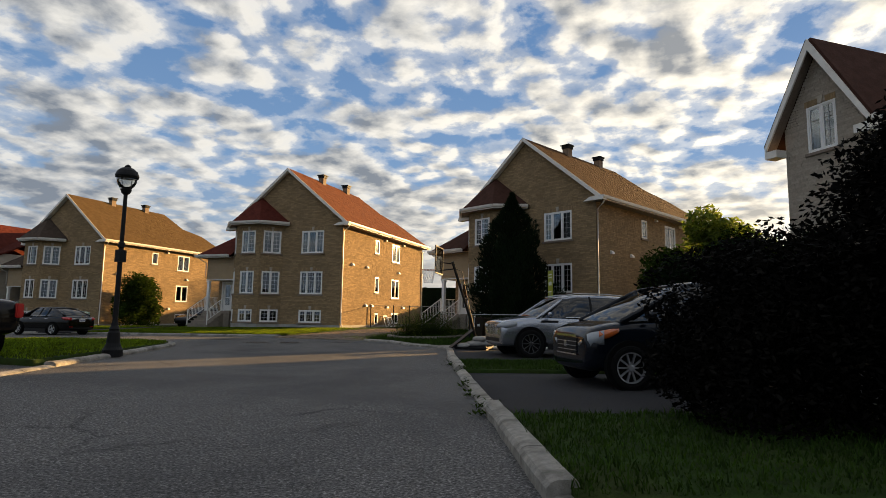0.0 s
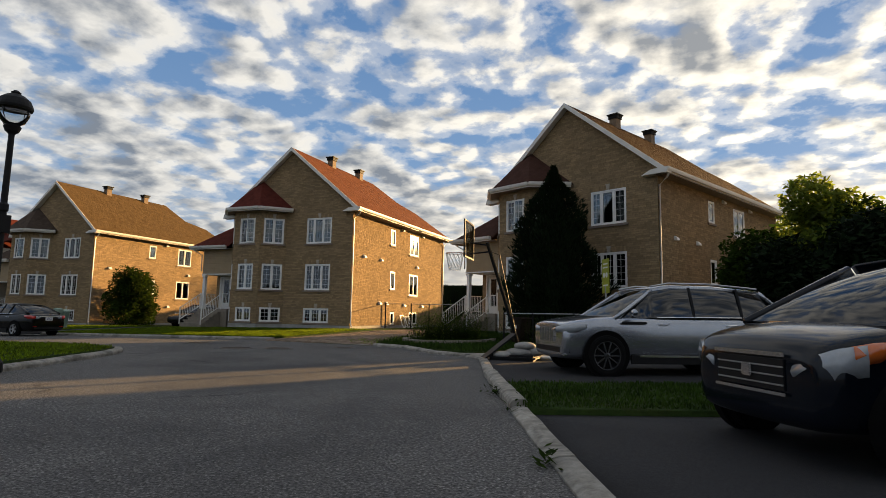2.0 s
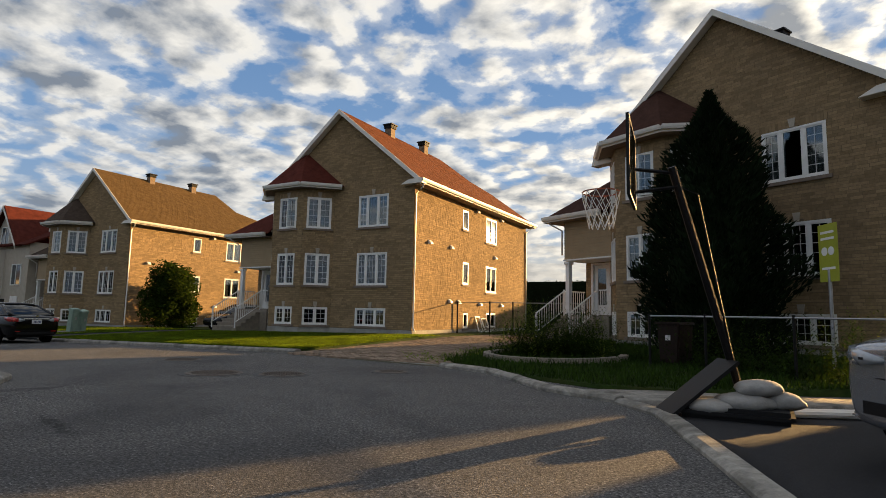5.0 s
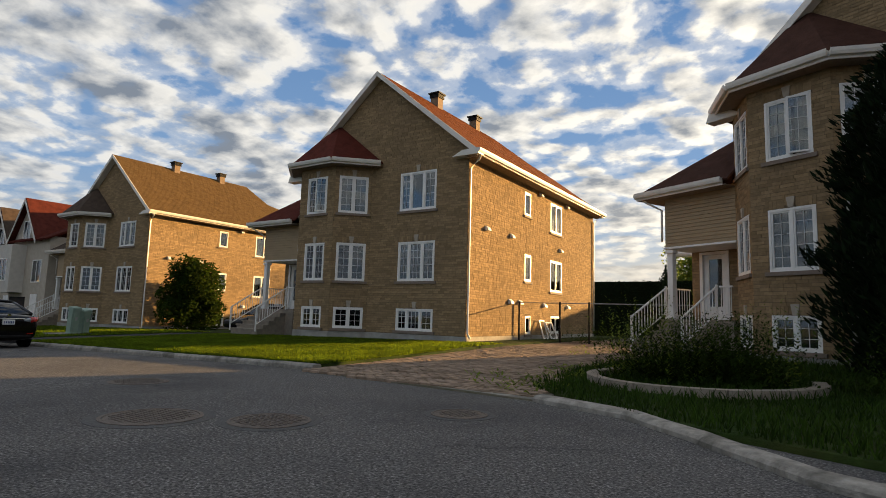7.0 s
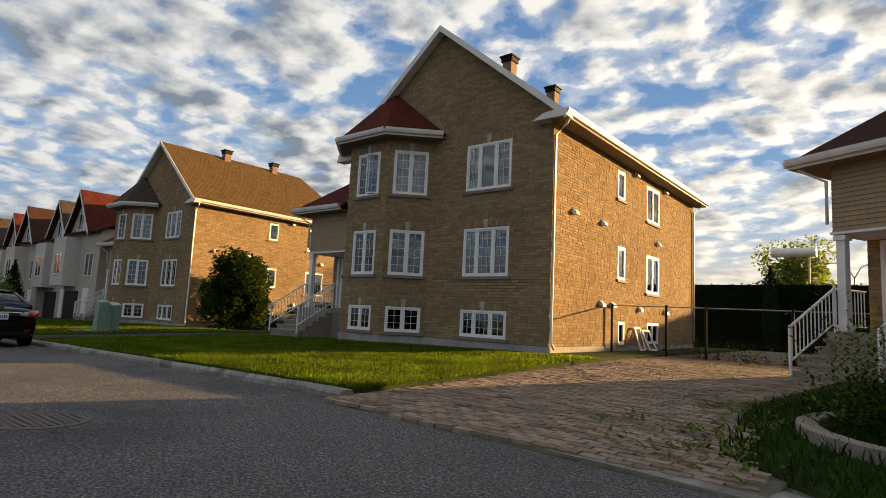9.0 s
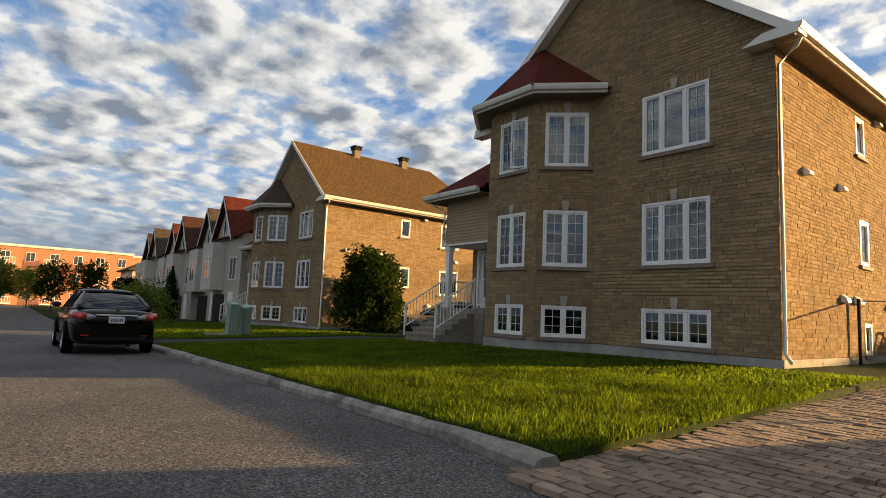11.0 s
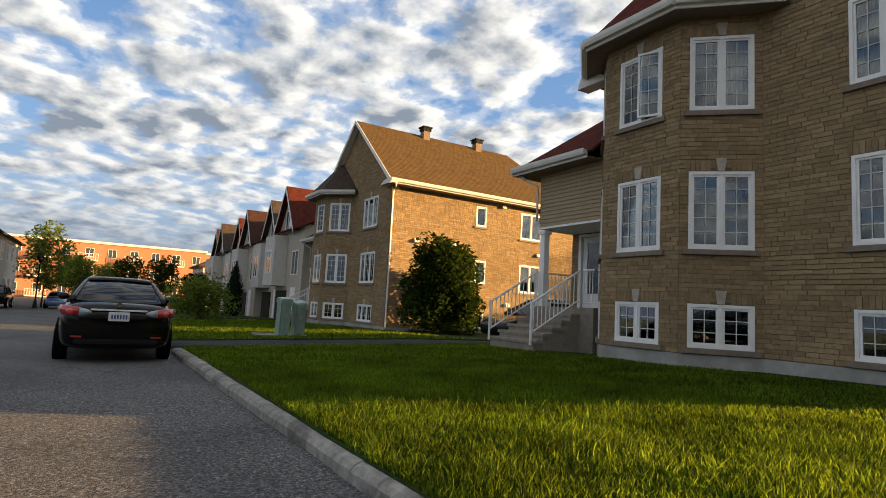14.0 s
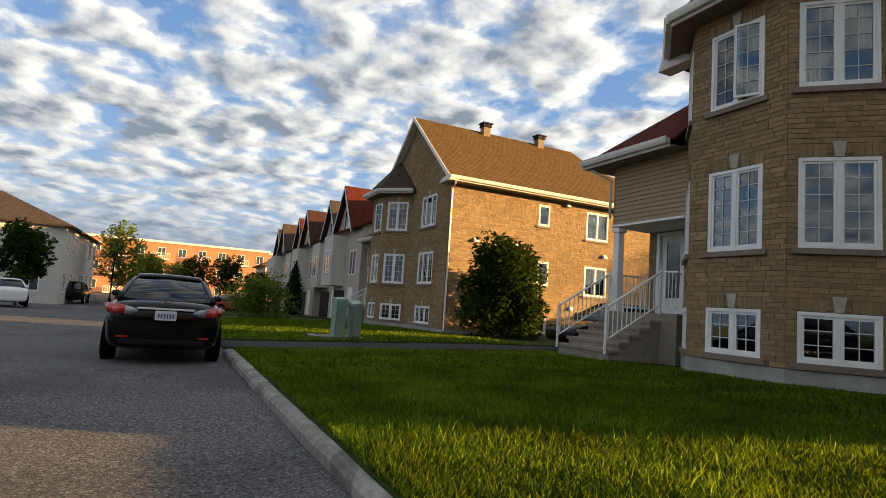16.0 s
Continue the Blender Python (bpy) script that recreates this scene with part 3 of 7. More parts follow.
def window(house, m, w, h, sashes, grid=(), sill=True, key=True, curtain=0.0, opened=None):
    """A white framed window whose outer face lies in the plane y = 0 of m, from (0, 0) to (w, h)."""
    f = 0.06
    xs = [0.0]
    for s in sashes:
        xs.append(xs[-1] + s * w)
    bm = bmesh.new()
    ring_frame(bm, 0, w, 0, h, f, -0.022, 0.10, m)
    win = part("window", bm, M["white"], house, "white framed window")
    for x in xs[1:-1]:
        bm = bmesh.new()
        box(bm, x - f * 0.55, x + f * 0.55, -0.018, 0.099, f, h - f, m)
        part("mullion", bm, M["white"], win)
    for i in range(len(sashes)):
        a, b = xs[i] + (f if i == 0 else f * 0.55), xs[i + 1] - (f if i == len(sashes) - 1 else f * 0.55)
        mm = m
        if opened == i:
            mm = m @ Matrix.Translation((b, 0.0, 0)) @ Euler((0, 0, radians(24))).to_matrix().to_4x4() @ Matrix.Translation((-b, -0.03, 0))
        bm = bmesh.new()
        ring_frame(bm, a, b, f, h - f, 0.042, 0.0, 0.055, mm)
        part("sash", bm, M["white"], win)
        if i in grid:
            bm = bmesh.new()
            nx, nz = max(2, round((b - a) / 0.2)), max(2, round(h / 0.3))
            for k in range(1, nx):
                x = a + (b - a) * k / nx
                box(bm, x - 0.007, x + 0.007, 0.006, 0.018, f + 0.03, h - f - 0.03, mm)
            for k in range(1, nz):
                z = f + (h - 2 * f) * k / nz
                box(bm, a + 0.03, b - 0.03, 0.005, 0.017, z - 0.007, z + 0.007, mm)
            tagged(part("muntins", bm, M["muntin"], win), kind="stuff")
        bm = bmesh.new()
        box(bm, a + 0.03, b - 0.03, 0.022, 0.028, f + 0.03, h - f - 0.03, mm)
        o = part("pane", bm, M["glass"], win)
        o.visible_shadow = False
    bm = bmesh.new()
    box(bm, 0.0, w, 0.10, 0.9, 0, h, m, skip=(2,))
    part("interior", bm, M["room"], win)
    if curtain:
        bm = bmesh.new()
        n = 40
        for a, b in ((0.02 * w, curtain * w), ((1 - curtain) * w, 0.98 * w)):
            g = [[bm.verts.new(m @ Vector((a + (b - a) * i / n, 0.22 + 0.03 * math.sin(i * 1.7), z))) for z in (0.01, h - 0.01)] for i in range(n + 1)]
            for p, q in zip(g, g[1:]):
                bm.faces.new((p[0], q[0], q[1], p[1]))
        part("curtain", bm, M["curtain"], win)
    if sill:
        bm = bmesh.new()
        box(bm, -0.1, w + 0.1, -0.075, 0.0, -0.10, -0.005, m)
        part("sill", bm, M["sill"], win)
    if key:
        bm = bmesh.new()
        prism(bm, [(w / 2 - 0.06, h + 0.01), (w / 2 + 0.06, h + 0.01), (w / 2 + 0.10, h + 0.26), (w / 2 - 0.10, h + 0.26)], -0.045, 0.0, m)
        part("keystone", bm, M["stone"], win)
        x = -0.06
        while x < w + 0.0:
            if abs(x + 0.045 - w / 2) > 0.14:
                bm = bmesh.new()
                box(bm, x + 0.004, x + 0.086, -0.022, 0.0, h + 0.01, h + 0.21, m)
                part("brick", bm, M["brick_piece"], win)
            x += 0.09
    return win


HW, HD = 8.53, 13.6                   # width and depth of the main block
EAVE, APEX = 6.72, 10.62
RISE = (APEX - EAVE) / 4.77


def eave_run(bm, pts, m=None):
    """Fascia and gutter along an eave."""
    for a, b in zip(pts, pts[1:]):
        a, b = Vector(a), Vector(b)
        d = (b - a).normalized()
        s = Vector((d.y, -d.x, 0))
        mm = Matrix.Translation(a) @ Matrix((( d.x, -s.x, 0, 0), (d.y, -s.y, 0, 0), (d.z, 0, 1, 0), (0, 0, 0, 1)))
        ln = (b - a).length
        prof = ((0.03, -0.17), (0.0, -0.17), (0.0, -0.10), (-0.09, -0.10), (-0.12, -0.03), (-0.13, 0.045), (-0.095, 0.045), (-0.09, 0.02), (0.03, 0.02))
        e0, e1 = [[bm.verts.new(mm @ Vector((x, y, z))) for y, z in prof] for x in (0.0, ln)]
        bm.faces.new(e0)
        bm.faces.new(e1[::-1])
        for k in range(len(prof)):
            bm.faces.new((e0[k], e1[k], e1[(k + 1) % len(prof)], e0[(k + 1) % len(prof)]))


def build_house():
    H = thing("house", Matrix(), "three level brick house with gable, bay window and white eaves", "house", "brick houses of the court")
    I = Matrix()
    side = Matrix(((0, -1, 0, 0), (1, 0, 0, 0), (0, 0, 1, 0), (0, 0, 0, 1)))     # u runs along +y, outwards is +x
    LV = ((4.80, 6.30), (2.10, 3.60), (0.25, 1.07))
    bv, bf = [], []
    # front, right of the bay
    fr = [(-3.07, -1.38, a, b) for a, b in LV]
    bm = bmesh.new()
    wall_cells(bm, -4.53, 0.0, -0.6, EAVE + 0.28, fr, I)
    prism(bm, [(-HW, EAVE + 0.28), (0, EAVE + 0.28), (0, EAVE + 0.42), (-4.24, APEX - 0.15), (-HW, EAVE + 0.40)], 0.0, 0.25)
    part("front_wall", bm, M["mortar"], H)
    pad = [(h[0], h[1], h[2], h[3]) for h in fr]
    brick_rows(bv, bf, -4.53, 0.0, 0.148, EAVE + 0.28, pad, I, seed=3)
    brick_rows(bv, bf, -HW, 0.0, EAVE + 0.28, APEX - 0.3, [], I, clip=lambda z: (-4.24 - (APEX - 0.17 - z) / RISE, min(0.0, -4.24 + (APEX - 0.17 - z) / RISE)), seed=4)
    # bay: left slant, front, right slant
    corners = [(-HW, 0.0), (-7.50, -1.04), (-5.56, -1.04), (-4.53, 0.0)]
    for k, ((xa, ya), (xb, yb)) in enumerate(zip(corners, corners[1:])):
        ln = math.hypot(xb - xa, yb - ya)
        d = Vector(((xb - xa) / ln, (yb - ya) / ln, 0))
        mm = Matrix(((d.x, -d.y, 0, xa), (d.y, d.x, 0, ya), (0, 0, 1, 0), (0, 0, 0, 1)))
        w = 1.09 if k == 1 else 1.15
        u = (ln - w) / 2
        hs = [(u, u + w, a, b) for a, b in LV]
        bm = bmesh.new()
        wall_cells(bm, 0, ln, -0.6, EAVE + 0.1, hs, mm, th=0.2)
        part("bay_wall", bm, M["mortar"], H)
        brick_rows(bv, bf, 0, ln, 0.14, EAVE + 0.1, hs, mm, seed=10 + k)
        bm = bmesh.new()
        box(bm, -0.02, ln + 0.02, -0.03, 0.0, -0.6, 0.13, mm)
        part("foundation", bm, M["foundation"], H)
        for j, (a, b) in enumerate(LV):
            window(H, mm @ Matrix.Translation((u, 0, a)), w, b - a, (0.5, 0.5), (0, 1), curtain=(0.40, 0.0, 0.0)[j] if k != 1 else (0.46, 0.30, 0.0)[j], opened=1 if (k, j) == (1, 0) else None)
    for j, (a, b) in enumerate(LV):
        window(H, Matrix.Translation((-3.07, 0, a)), 1.69, b - a, (0.3, 0.36, 0.34), (0, 2) if j == 0 else (0, 1, 2), curtain=(0.33, 0.0, 0.0)[j])
    bm = bmesh.new()
    box(bm, -4.55, 0.03, -0.03, 0.0, -0.6, 0.13)
    box(bm, 0.0, 0.03, 0.0, HD, -0.6, 0.13)
    part("foundation", bm, M["foundation"], H)
    # right side
    sd = [(4.68, 5.31, 5.23, 6.25), (4.74, 5.38, 2.4, 3.55), (7.52, 8.90, 4.88, 6.28), (7.52, 8.90, 2.1, 3.56), (7.6, 8.86, 0.18, 0.98), (4.85, 5.38, 0.17, 0.95)]
    bm = bmesh.new()
    wall_cells(bm, 0.25, HD, -0.6, EAVE + 0.35, sd, side)
    part("side_wall", bm, M["mortar"], H)
    brick_rows(bv, bf, 0.0, HD, 0.14, EAVE + 0.3, sd, side, seed=20)
    for i, h in enumerate(sd):
        w = h[1] - h[0]
        window(H, side @ Matrix.Translation((h[0], 0, h[2])), w, h[3] - h[2], (0.5, 0.5) if w > 0.8 else (1.0,), (), key=False, curtain=0.4 if i in (2, 3) else 0.0)
    raw_part("brickwork", bv, bf, M["brick"], H, "tan and brown brick facing", kind="stuff")
    # rear and left walls
    bm = bmesh.new()
    box(bm, -HW, -0.25, HD - 0.25, HD, -0.6, EAVE + 0.35)
    box(bm, -HW, -HW + 0.25, 0.05, HD - 0.25, -0.6, EAVE + 0.35)
    part("rear_wall", bm, M["mortar"], H)
    # main roof: slopes, then the hipped rear
    R0, R1 = -0.32, 9.6
    xr, xl = 0.53, -9.01
    yb = HD + 0.4
    zr = lambda x: APEX - abs(x + 4.24) * RISE
    bm = bmesh.new()
    k1, k2 = (-2.5, 10.35, zr(-2.5)), (-1.9, 12.2, zr(-1.9))          # knees of the hipped rear, on the same slope
    end, ridge, far = (xr, yb, EAVE), (-4.24, R1, APEX), (xl, yb, EAVE)
    slab(bm, [(xr, R0, EAVE), end, k2, k1, ridge, (-4.24, R0, APEX)], 0.1)
    slab(bm, [(-4.24, R0, APEX), ridge, far, (xl, R0, EAVE)], 0.1)
    slab(bm, [k1, far, ridge], 0.06)
    slab(bm, [k2, far, k1], 0.06)
    slab(bm, [end, far, k2], 0.06)
    roof = part("roof", bm, M["roof_red"], H, "shingled gable roof, hipped at the rear")
    # shingle courses on the visible slope
    vv, ff = [], []
    r = random.Random(5)
    nrm = Vector((RISE, 0, 1)).normalized()
    dn = Vector((1, 0, -RISE)).normalized()
    s, tot = 0.0, 4.77 * math.hypot(1, RISE)
    while s < tot - 0.1:
        ymax = float(np.interp(s / tot, (0.0, 0.365, 0.49, 1.0), (R1, 10.35, 12.2, yb)))
        y = R0 + r.uniform(-0.15, 0.0)
        while y < ymax - 0.1:
            wd = r.uniform(0.22, 0.34)
            ya, y2 = max(y, R0), min(y + wd - 0.006, ymax)
            p = Vector((-4.24, 0, APEX)) + dn * s
            q = Vector((-4.24, 0, APEX)) + dn * min(s + 0.155, tot)
            i = len(vv)
            lo, hi = nrm * (0.012 + r.uniform(0, 0.004)), nrm * 0.003
            for a, n_, yy in ((p, hi, ya), (p, hi, y2), (q, lo, y2), (q, lo, ya)):
                vv.append(tuple(a + n_ + Vector((0, yy, 0))))
            vv.append(tuple(q + Vector((0, y2, 0))))
            vv.append(tuple(q + Vector((0, ya, 0))))
            ff += [(i + 3, i + 2, i + 1, i), (i + 5, i + 4, i + 2, i + 3)]
            y += wd
        s += 0.145
    raw_part("shingles", vv, ff, M["roof_red"], H, kind="stuff")
    # rake boards and soffits
    bm = bmesh.new()
    for sx, xe in ((1, xr), (-1, xl)):
        p = [(-4.24, APEX + 0.02), (xe, EAVE + 0.02), (xe, EAVE - 0.22), (-4.24, APEX - 0.20)]
        if sx > 0:
            p = p[::-1]
        prism(bm, p, R0 - 0.04, R0 - 0.005)
        q = [(-4.24, APEX - 0.115), (xe, EAVE - 0.115), (xe, EAVE - 0.15), (-4.24, APEX - 0.15)]
        prism(bm, q[::-1] if sx > 0 else q, R0 - 0.005, 0.0)
    part("rake_board", bm, M["trim"], H)
    bm = bmesh.new()
    eave_run(bm, [(xr, R0 - 0.04, EAVE), (xr, yb, EAVE)])
    part("gutter", bm, M["trim"], H)
    # underside darkened by colour, as shade below the eave
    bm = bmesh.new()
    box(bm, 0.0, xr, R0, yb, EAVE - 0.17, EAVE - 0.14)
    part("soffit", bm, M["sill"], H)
    bm = bmesh.new()
    prism(bm, [(-0.50, EAVE - 0.17), (xr + 0.06, EAVE - 0.17), (xr + 0.10, EAVE + 0.03), (xr - 0.1, EAVE + 0.06), (-0.1, EAVE + 0.02)], R0 - 0.06, 0.0)
    part("eave_return", bm, M["trim"], H)
    bm = bmesh.new()
    prism(bm, [(xl - 0.1, EAVE - 0.22), (-HW + 0.5, EAVE - 0.22), (-HW + 0.1, EAVE + 0.02), (xl, EAVE + 0.06)], R0 - 0.06, 0.0)
    part("eave_return", bm, M["trim"], H)
    bm = bmesh.new()
    tube(bm, [(xr + 0.02, -0.1, EAVE - 0.12), (xr - 0.1, -0.02, EAVE - 0.28), (0.06, 0.05, EAVE - 0.55), (0.06, 0.06, 0.25), (0.2, 0.0, 0.08)], 0.04, 8)
    part("downpipe", bm, M["trim"], H, smooth=True)
    bm = bmesh.new()
    tube(bm, [(xr + 0.02, HD - 0.1, EAVE - 0.12), (0.07, HD - 0.12, EAVE - 0.5), (0.07, HD - 0.12, 0.25)], 0.045, 8)
    part("downpipe", bm, M["trim"], H, smooth=True)
    # roof ventilators on the ridge
    for y in (3.75, 7.25):
        bm = bmesh.new()
        box(bm, -4.28, -3.88, y - 0.2, y + 0.2, zr(-3.9) - 0.3, APEX + 0.22)
        v = part("ventilator", bm, M["wood"], H, "brown metal roof ventilator")
        bm = bmesh.new()
        for k in range(3):
            box(bm, -4.33 + 0.0, -3.83, y - 0.25, y + 0.25, APEX + 0.22 + k * 0.06, APEX + 0.26 + k * 0.06)
        box(bm, -4.38, -3.78, y - 0.3, y + 0.3, APEX + 0.40, APEX + 0.46)
        part("cap", bm, M["black_metal"], v)
    # bay roof
    cap = [(-9.02, 0.0), (-9.02, -0.18), (-7.70, -1.52), (-5.36, -1.52), (-4.0, -0.18), (-4.0, 0.0)]
    top = (-6.53, 0.0, 8.84)
    bm = bmesh.new()
    for (xa, ya), (xb2, yb2) in zip(cap, cap[1:]):
        slab(bm, [(xa, ya, EAVE + 0.14), (xb2, yb2, EAVE + 0.14), top], 0.05)
    part("bay_roof", bm, M["roof_dark_red"], H, "dark hipped roof over the bay")
    for p, q in zip(cap[1:4], cap[2:5]):
        bm = bmesh.new()
        eave_run(bm, [(*p, EAVE + 0.13), (*q, EAVE + 0.13)])
        part("bay_gutter", bm, M["trim"], H)
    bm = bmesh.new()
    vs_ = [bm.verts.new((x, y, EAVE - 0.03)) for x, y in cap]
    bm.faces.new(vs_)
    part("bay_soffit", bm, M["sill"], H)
    # porch wing
    bm = bmesh.new()
    dm = Matrix.Translation((0, 1.25, 0))
    wall_cells(bm, -10.8, -HW, -0.6, 4.7, [(-10.47, -9.6, 0.95, 3.0)], dm)
    box(bm, -10.8, -10.55, 1.5, 9.0, -0.6, 4.7)
    box(bm, -10.55, -HW, 8.75, 9.0, -0.6, 4.7)
    part("wing_wall", bm, M["mortar"], H)
    bv2, bf2 = [], []
    brick_rows(bv2, bf2, -10.8, -HW, 0.95, 3.15, [(-10.5, -9.57, 0.9, 3.05)], dm, seed=31)
    raw_part("wing_brickwork", bv2, bf2, M["brick"], H, kind="stuff")
    bm = bmesh.new()
    n = 15
    for k in range(n):
        z = 3.12 + 1.6 * k / n
        prism(bm, [(-10.80, z), (-8.53, z), (-8.53, z + 1.6 / n), (-10.80, z + 1.6 / n)], -0.0 - 0.0, 0.25)
        a = [bm.verts.new(p) for p in ((-10.82, -0.022, z + 0.004), (-8.53, -0.022, z + 0.004), (-8.53, -0.003, z + 1.6 / n), (-10.82, -0.003, z + 1.6 / n))]
        bm.faces.new(a)
        a = [bm.verts.new(p) for p in ((-10.82, -0.022, z + 0.004), (-10.82, -0.003, z - 0.001), (-8.53, -0.003, z - 0.001), (-8.53, -0.022, z + 0.004))]
        bm.faces.new(a)
        a = [bm.verts.new(p) for p in ((-10.822, 1.25, z + 0.004), (-10.822, -0.02, z + 0.004), (-10.803, -0.02, z + 1.6 / n), (-10.803, 1.25, z + 1.6 / n))]
        bm.faces.new(a)
    box(bm, -10.8, -10.6, 0.25, 1.25, 3.12, 4.72)
    part("siding", bm, M["siding"], H, "beige horizontal siding")
    bm = bmesh.new()
    box(bm, -10.86, -HW, -0.05, 1.25, 3.06, 3.115)
    part("porch_ceiling", bm, M["white"], H)
    bm = bmesh.new()
    e, zt = 4.78, 7.15
    slab(bm, [(-11.5, -0.5, e), (-8.45, -0.5, e), (-8.45, 2.3, zt)], 0.06)
    slab(bm, [(-11.5, -0.5, e), (-8.45, 2.3, zt), (-8.45, 9.4, zt), (-11.5, 9.4, e)], 0.06)
    part("porch_roof", bm, M["roof_dark_red"], H)
    bm = bmesh.new()
    eave_run(bm, [(-11.5, -0.5, e), (-8.6, -0.5, e)])
    part("porch_gutter", bm, M["trim"], H)
    bm = bmesh.new()
    eave_run(bm, [(-11.5, 9.4, e), (-11.5, -0.5, e)])
    part("porch_gutter", bm, M["trim"], H)
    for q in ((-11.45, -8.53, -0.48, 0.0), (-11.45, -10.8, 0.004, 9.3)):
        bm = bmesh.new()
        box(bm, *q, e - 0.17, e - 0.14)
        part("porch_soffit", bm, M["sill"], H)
    bm = bmesh.new()
    tube(bm, [(-11.4, -0.42, e - 0.1), (-11.25, -0.3, e - 0.25), (-10.9, -0.06, e - 0.5), (-10.9, -0.06, 3.3)], 0.035, 8)
    part("downpipe", bm, M["trim"], H, smooth=True)
    bm = bmesh.new()
    box(bm, -10.74, -10.56, -0.04, 0.14, 0.93, 3.03)
    box(bm, -10.78, -10.52, -0.08, 0.18, 0.93, 1.05)
    box(bm, -10.78, -10.52, -0.08, 0.18, 2.92, 3.02)
    part("porch_post", bm, M["white"], H)
    bm = bmesh.new()
    box(bm, -10.95, -8.62, -0.1, 1.25, -0.6, 0.93)
    part("porch_floor", bm, M["step"], H)
    for k in range(5):
        bm = bmesh.new()
        z = 0.93 - (k + 1) * 0.17
        box(bm, -10.85, -9.05, -0.1 - 0.29 * (k + 1) - 0.03, -0.1 - 0.29 * k, z - 0.07, z, None)
        box(bm, -10.80, -9.10, -0.1 - 0.29 * (k + 1), -0.1 - 0.29 * k, -0.5, z - 0.07)
        part("step", bm, M["step"], H)
    for x in (-10.78, -9.12):
        yb_, zb_ = -1.62, 0.10
        bm2 = bmesh.new()
        tube(bm2, [(x, -0.08, 1.86), (x, yb_, zb_ + 0.86)], 0.03, 8)
        rail = part("stair_railing", bm2, M["white"], H)
        bars = [([(x, -0.08, 1.12), (x, yb_, zb_ + 0.16)], 0.02, "bottom_rail"), ([(x, yb_, zb_ - 0.12), (x, yb_, zb_ + 0.9)], 0.032, "post"), ([(x, -0.08, 0.9), (x, -0.08, 1.92)], 0.032, "post")]
        for k in range(12):
            f = (k + 0.5) / 12
            y = -0.08 + (yb_ + 0.08) * f
            bars.append(([(x, y, 1.12 + (zb_ + 0.16 - 1.12) * f), (x, y, 1.86 + (zb_ + 0.86 - 1.86) * f)], 0.013, "baluster"))
        for p, r_, nm in bars:
            bm2 = bmesh.new()
            tube(bm2, p, r_, 6)
            part(nm, bm2, M["white"], rail)
    for y0, y1, x0, x1 in ((0.0, 1.2, -10.85, -10.85), (-0.05, -0.05, -9.05, -8.66)):
        bm = bmesh.new()
        tube(bm, [(x0, y0, 1.86), (x1, y1, 1.86)], 0.026, 6)
        rail = part("porch_railing", bm, M["white"], H)
        bm = bmesh.new()
        tube(bm, [(x0, y0, 1.05), (x1, y1, 1.05)], 0.02, 6)
        part("bottom_rail", bm, M["white"], rail)
        n_bars = 10 if y1 > y0 else 4
        for k in range(n_bars):
            f = (k + 0.5) / n_bars
            p = Vector((x0 + (x1 - x0) * f, y0 + (y1 - y0) * f, 1.05))
            bm = bmesh.new()
            tube(bm, [p, p + Vector((0, 0, 0.8))], 0.012, 5)
            part("baluster", bm, M["white"], rail)
    # door
    bm = bmesh.new()
    for a in ((-10.52, -10.42, 0.95, 3.03), (-9.65, -9.55, 0.95, 3.03), (-10.42, -9.65, 2.95, 3.03)):
        box(bm, a[0], a[1], 1.21, 1.33, a[2], a[3])
    part("door_frame", bm, M["white"], H)
    bm = bmesh.new()
    wall_cells(bm, -10.41, -9.66, 0.96, 2.94, [(-10.25, -9.82, 1.35, 2.8)], Matrix.Translation((0, 1.29, 0)), th=0.05)
    door = part("door", bm, M["white"], H, "white panelled front door with a long glass light")
    bm = bmesh.new()
    box(bm, -10.25, -9.82, 1.31, 1.32, 1.35, 2.8)
    part("pane", bm, M["glass"], door)
    bm = bmesh.new()
    tube(bm, [(-9.74, 1.28, 1.95), (-9.74, 1.22, 1.95), (-9.82, 1.21, 1.95)], 0.014, 6)
    part("door_handle", bm, M["grey_metal"], door)
    # small white vent hoods on the side wall
    for y, z in ((1.38, 4.16), (3.45, 4.15), (8.72, 4.14), (3.4, 1.5), (4.3, 1.5), (6.8, 1.45), (9.65, 1.45), (6.33, 6.42), (9.57, 6.42)):
        bm = bmesh.new()
        prism(bm, [(0.0, z - 0.09), (0.16, z - 0.09), (0.14, z), (0.03, z + 0.09), (0.0, z + 0.09)], y - 0.11, y + 0.11)
        part("vent_hood", bm, M["white"], H)
    return H


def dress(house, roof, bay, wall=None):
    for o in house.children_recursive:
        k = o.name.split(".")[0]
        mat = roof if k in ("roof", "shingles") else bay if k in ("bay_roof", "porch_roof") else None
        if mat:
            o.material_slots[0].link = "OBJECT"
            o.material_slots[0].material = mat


house_a = build_house()
house_b = copy_thing(house_a, pose(-21.77, 0.55, -0.08))
house_c = copy_thing(house_a, pose(16.24, -3.61, 0.31, 0, 0, -25.65))
house_a.matrix_world = pose(0, 0, 0.30)
# Second shingle is a darker copy, front shade put into bay and porch roofs
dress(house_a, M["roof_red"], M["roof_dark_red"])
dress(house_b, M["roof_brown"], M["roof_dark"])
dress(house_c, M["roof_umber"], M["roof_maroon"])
tagged(house_a, "tan brick house with an orange red shingled gable roof")
tagged(house_b, "brown brick house with a tan shingled gable roof")
tagged(house_c, "beige brick house with a brown roof beside a dark conifer")


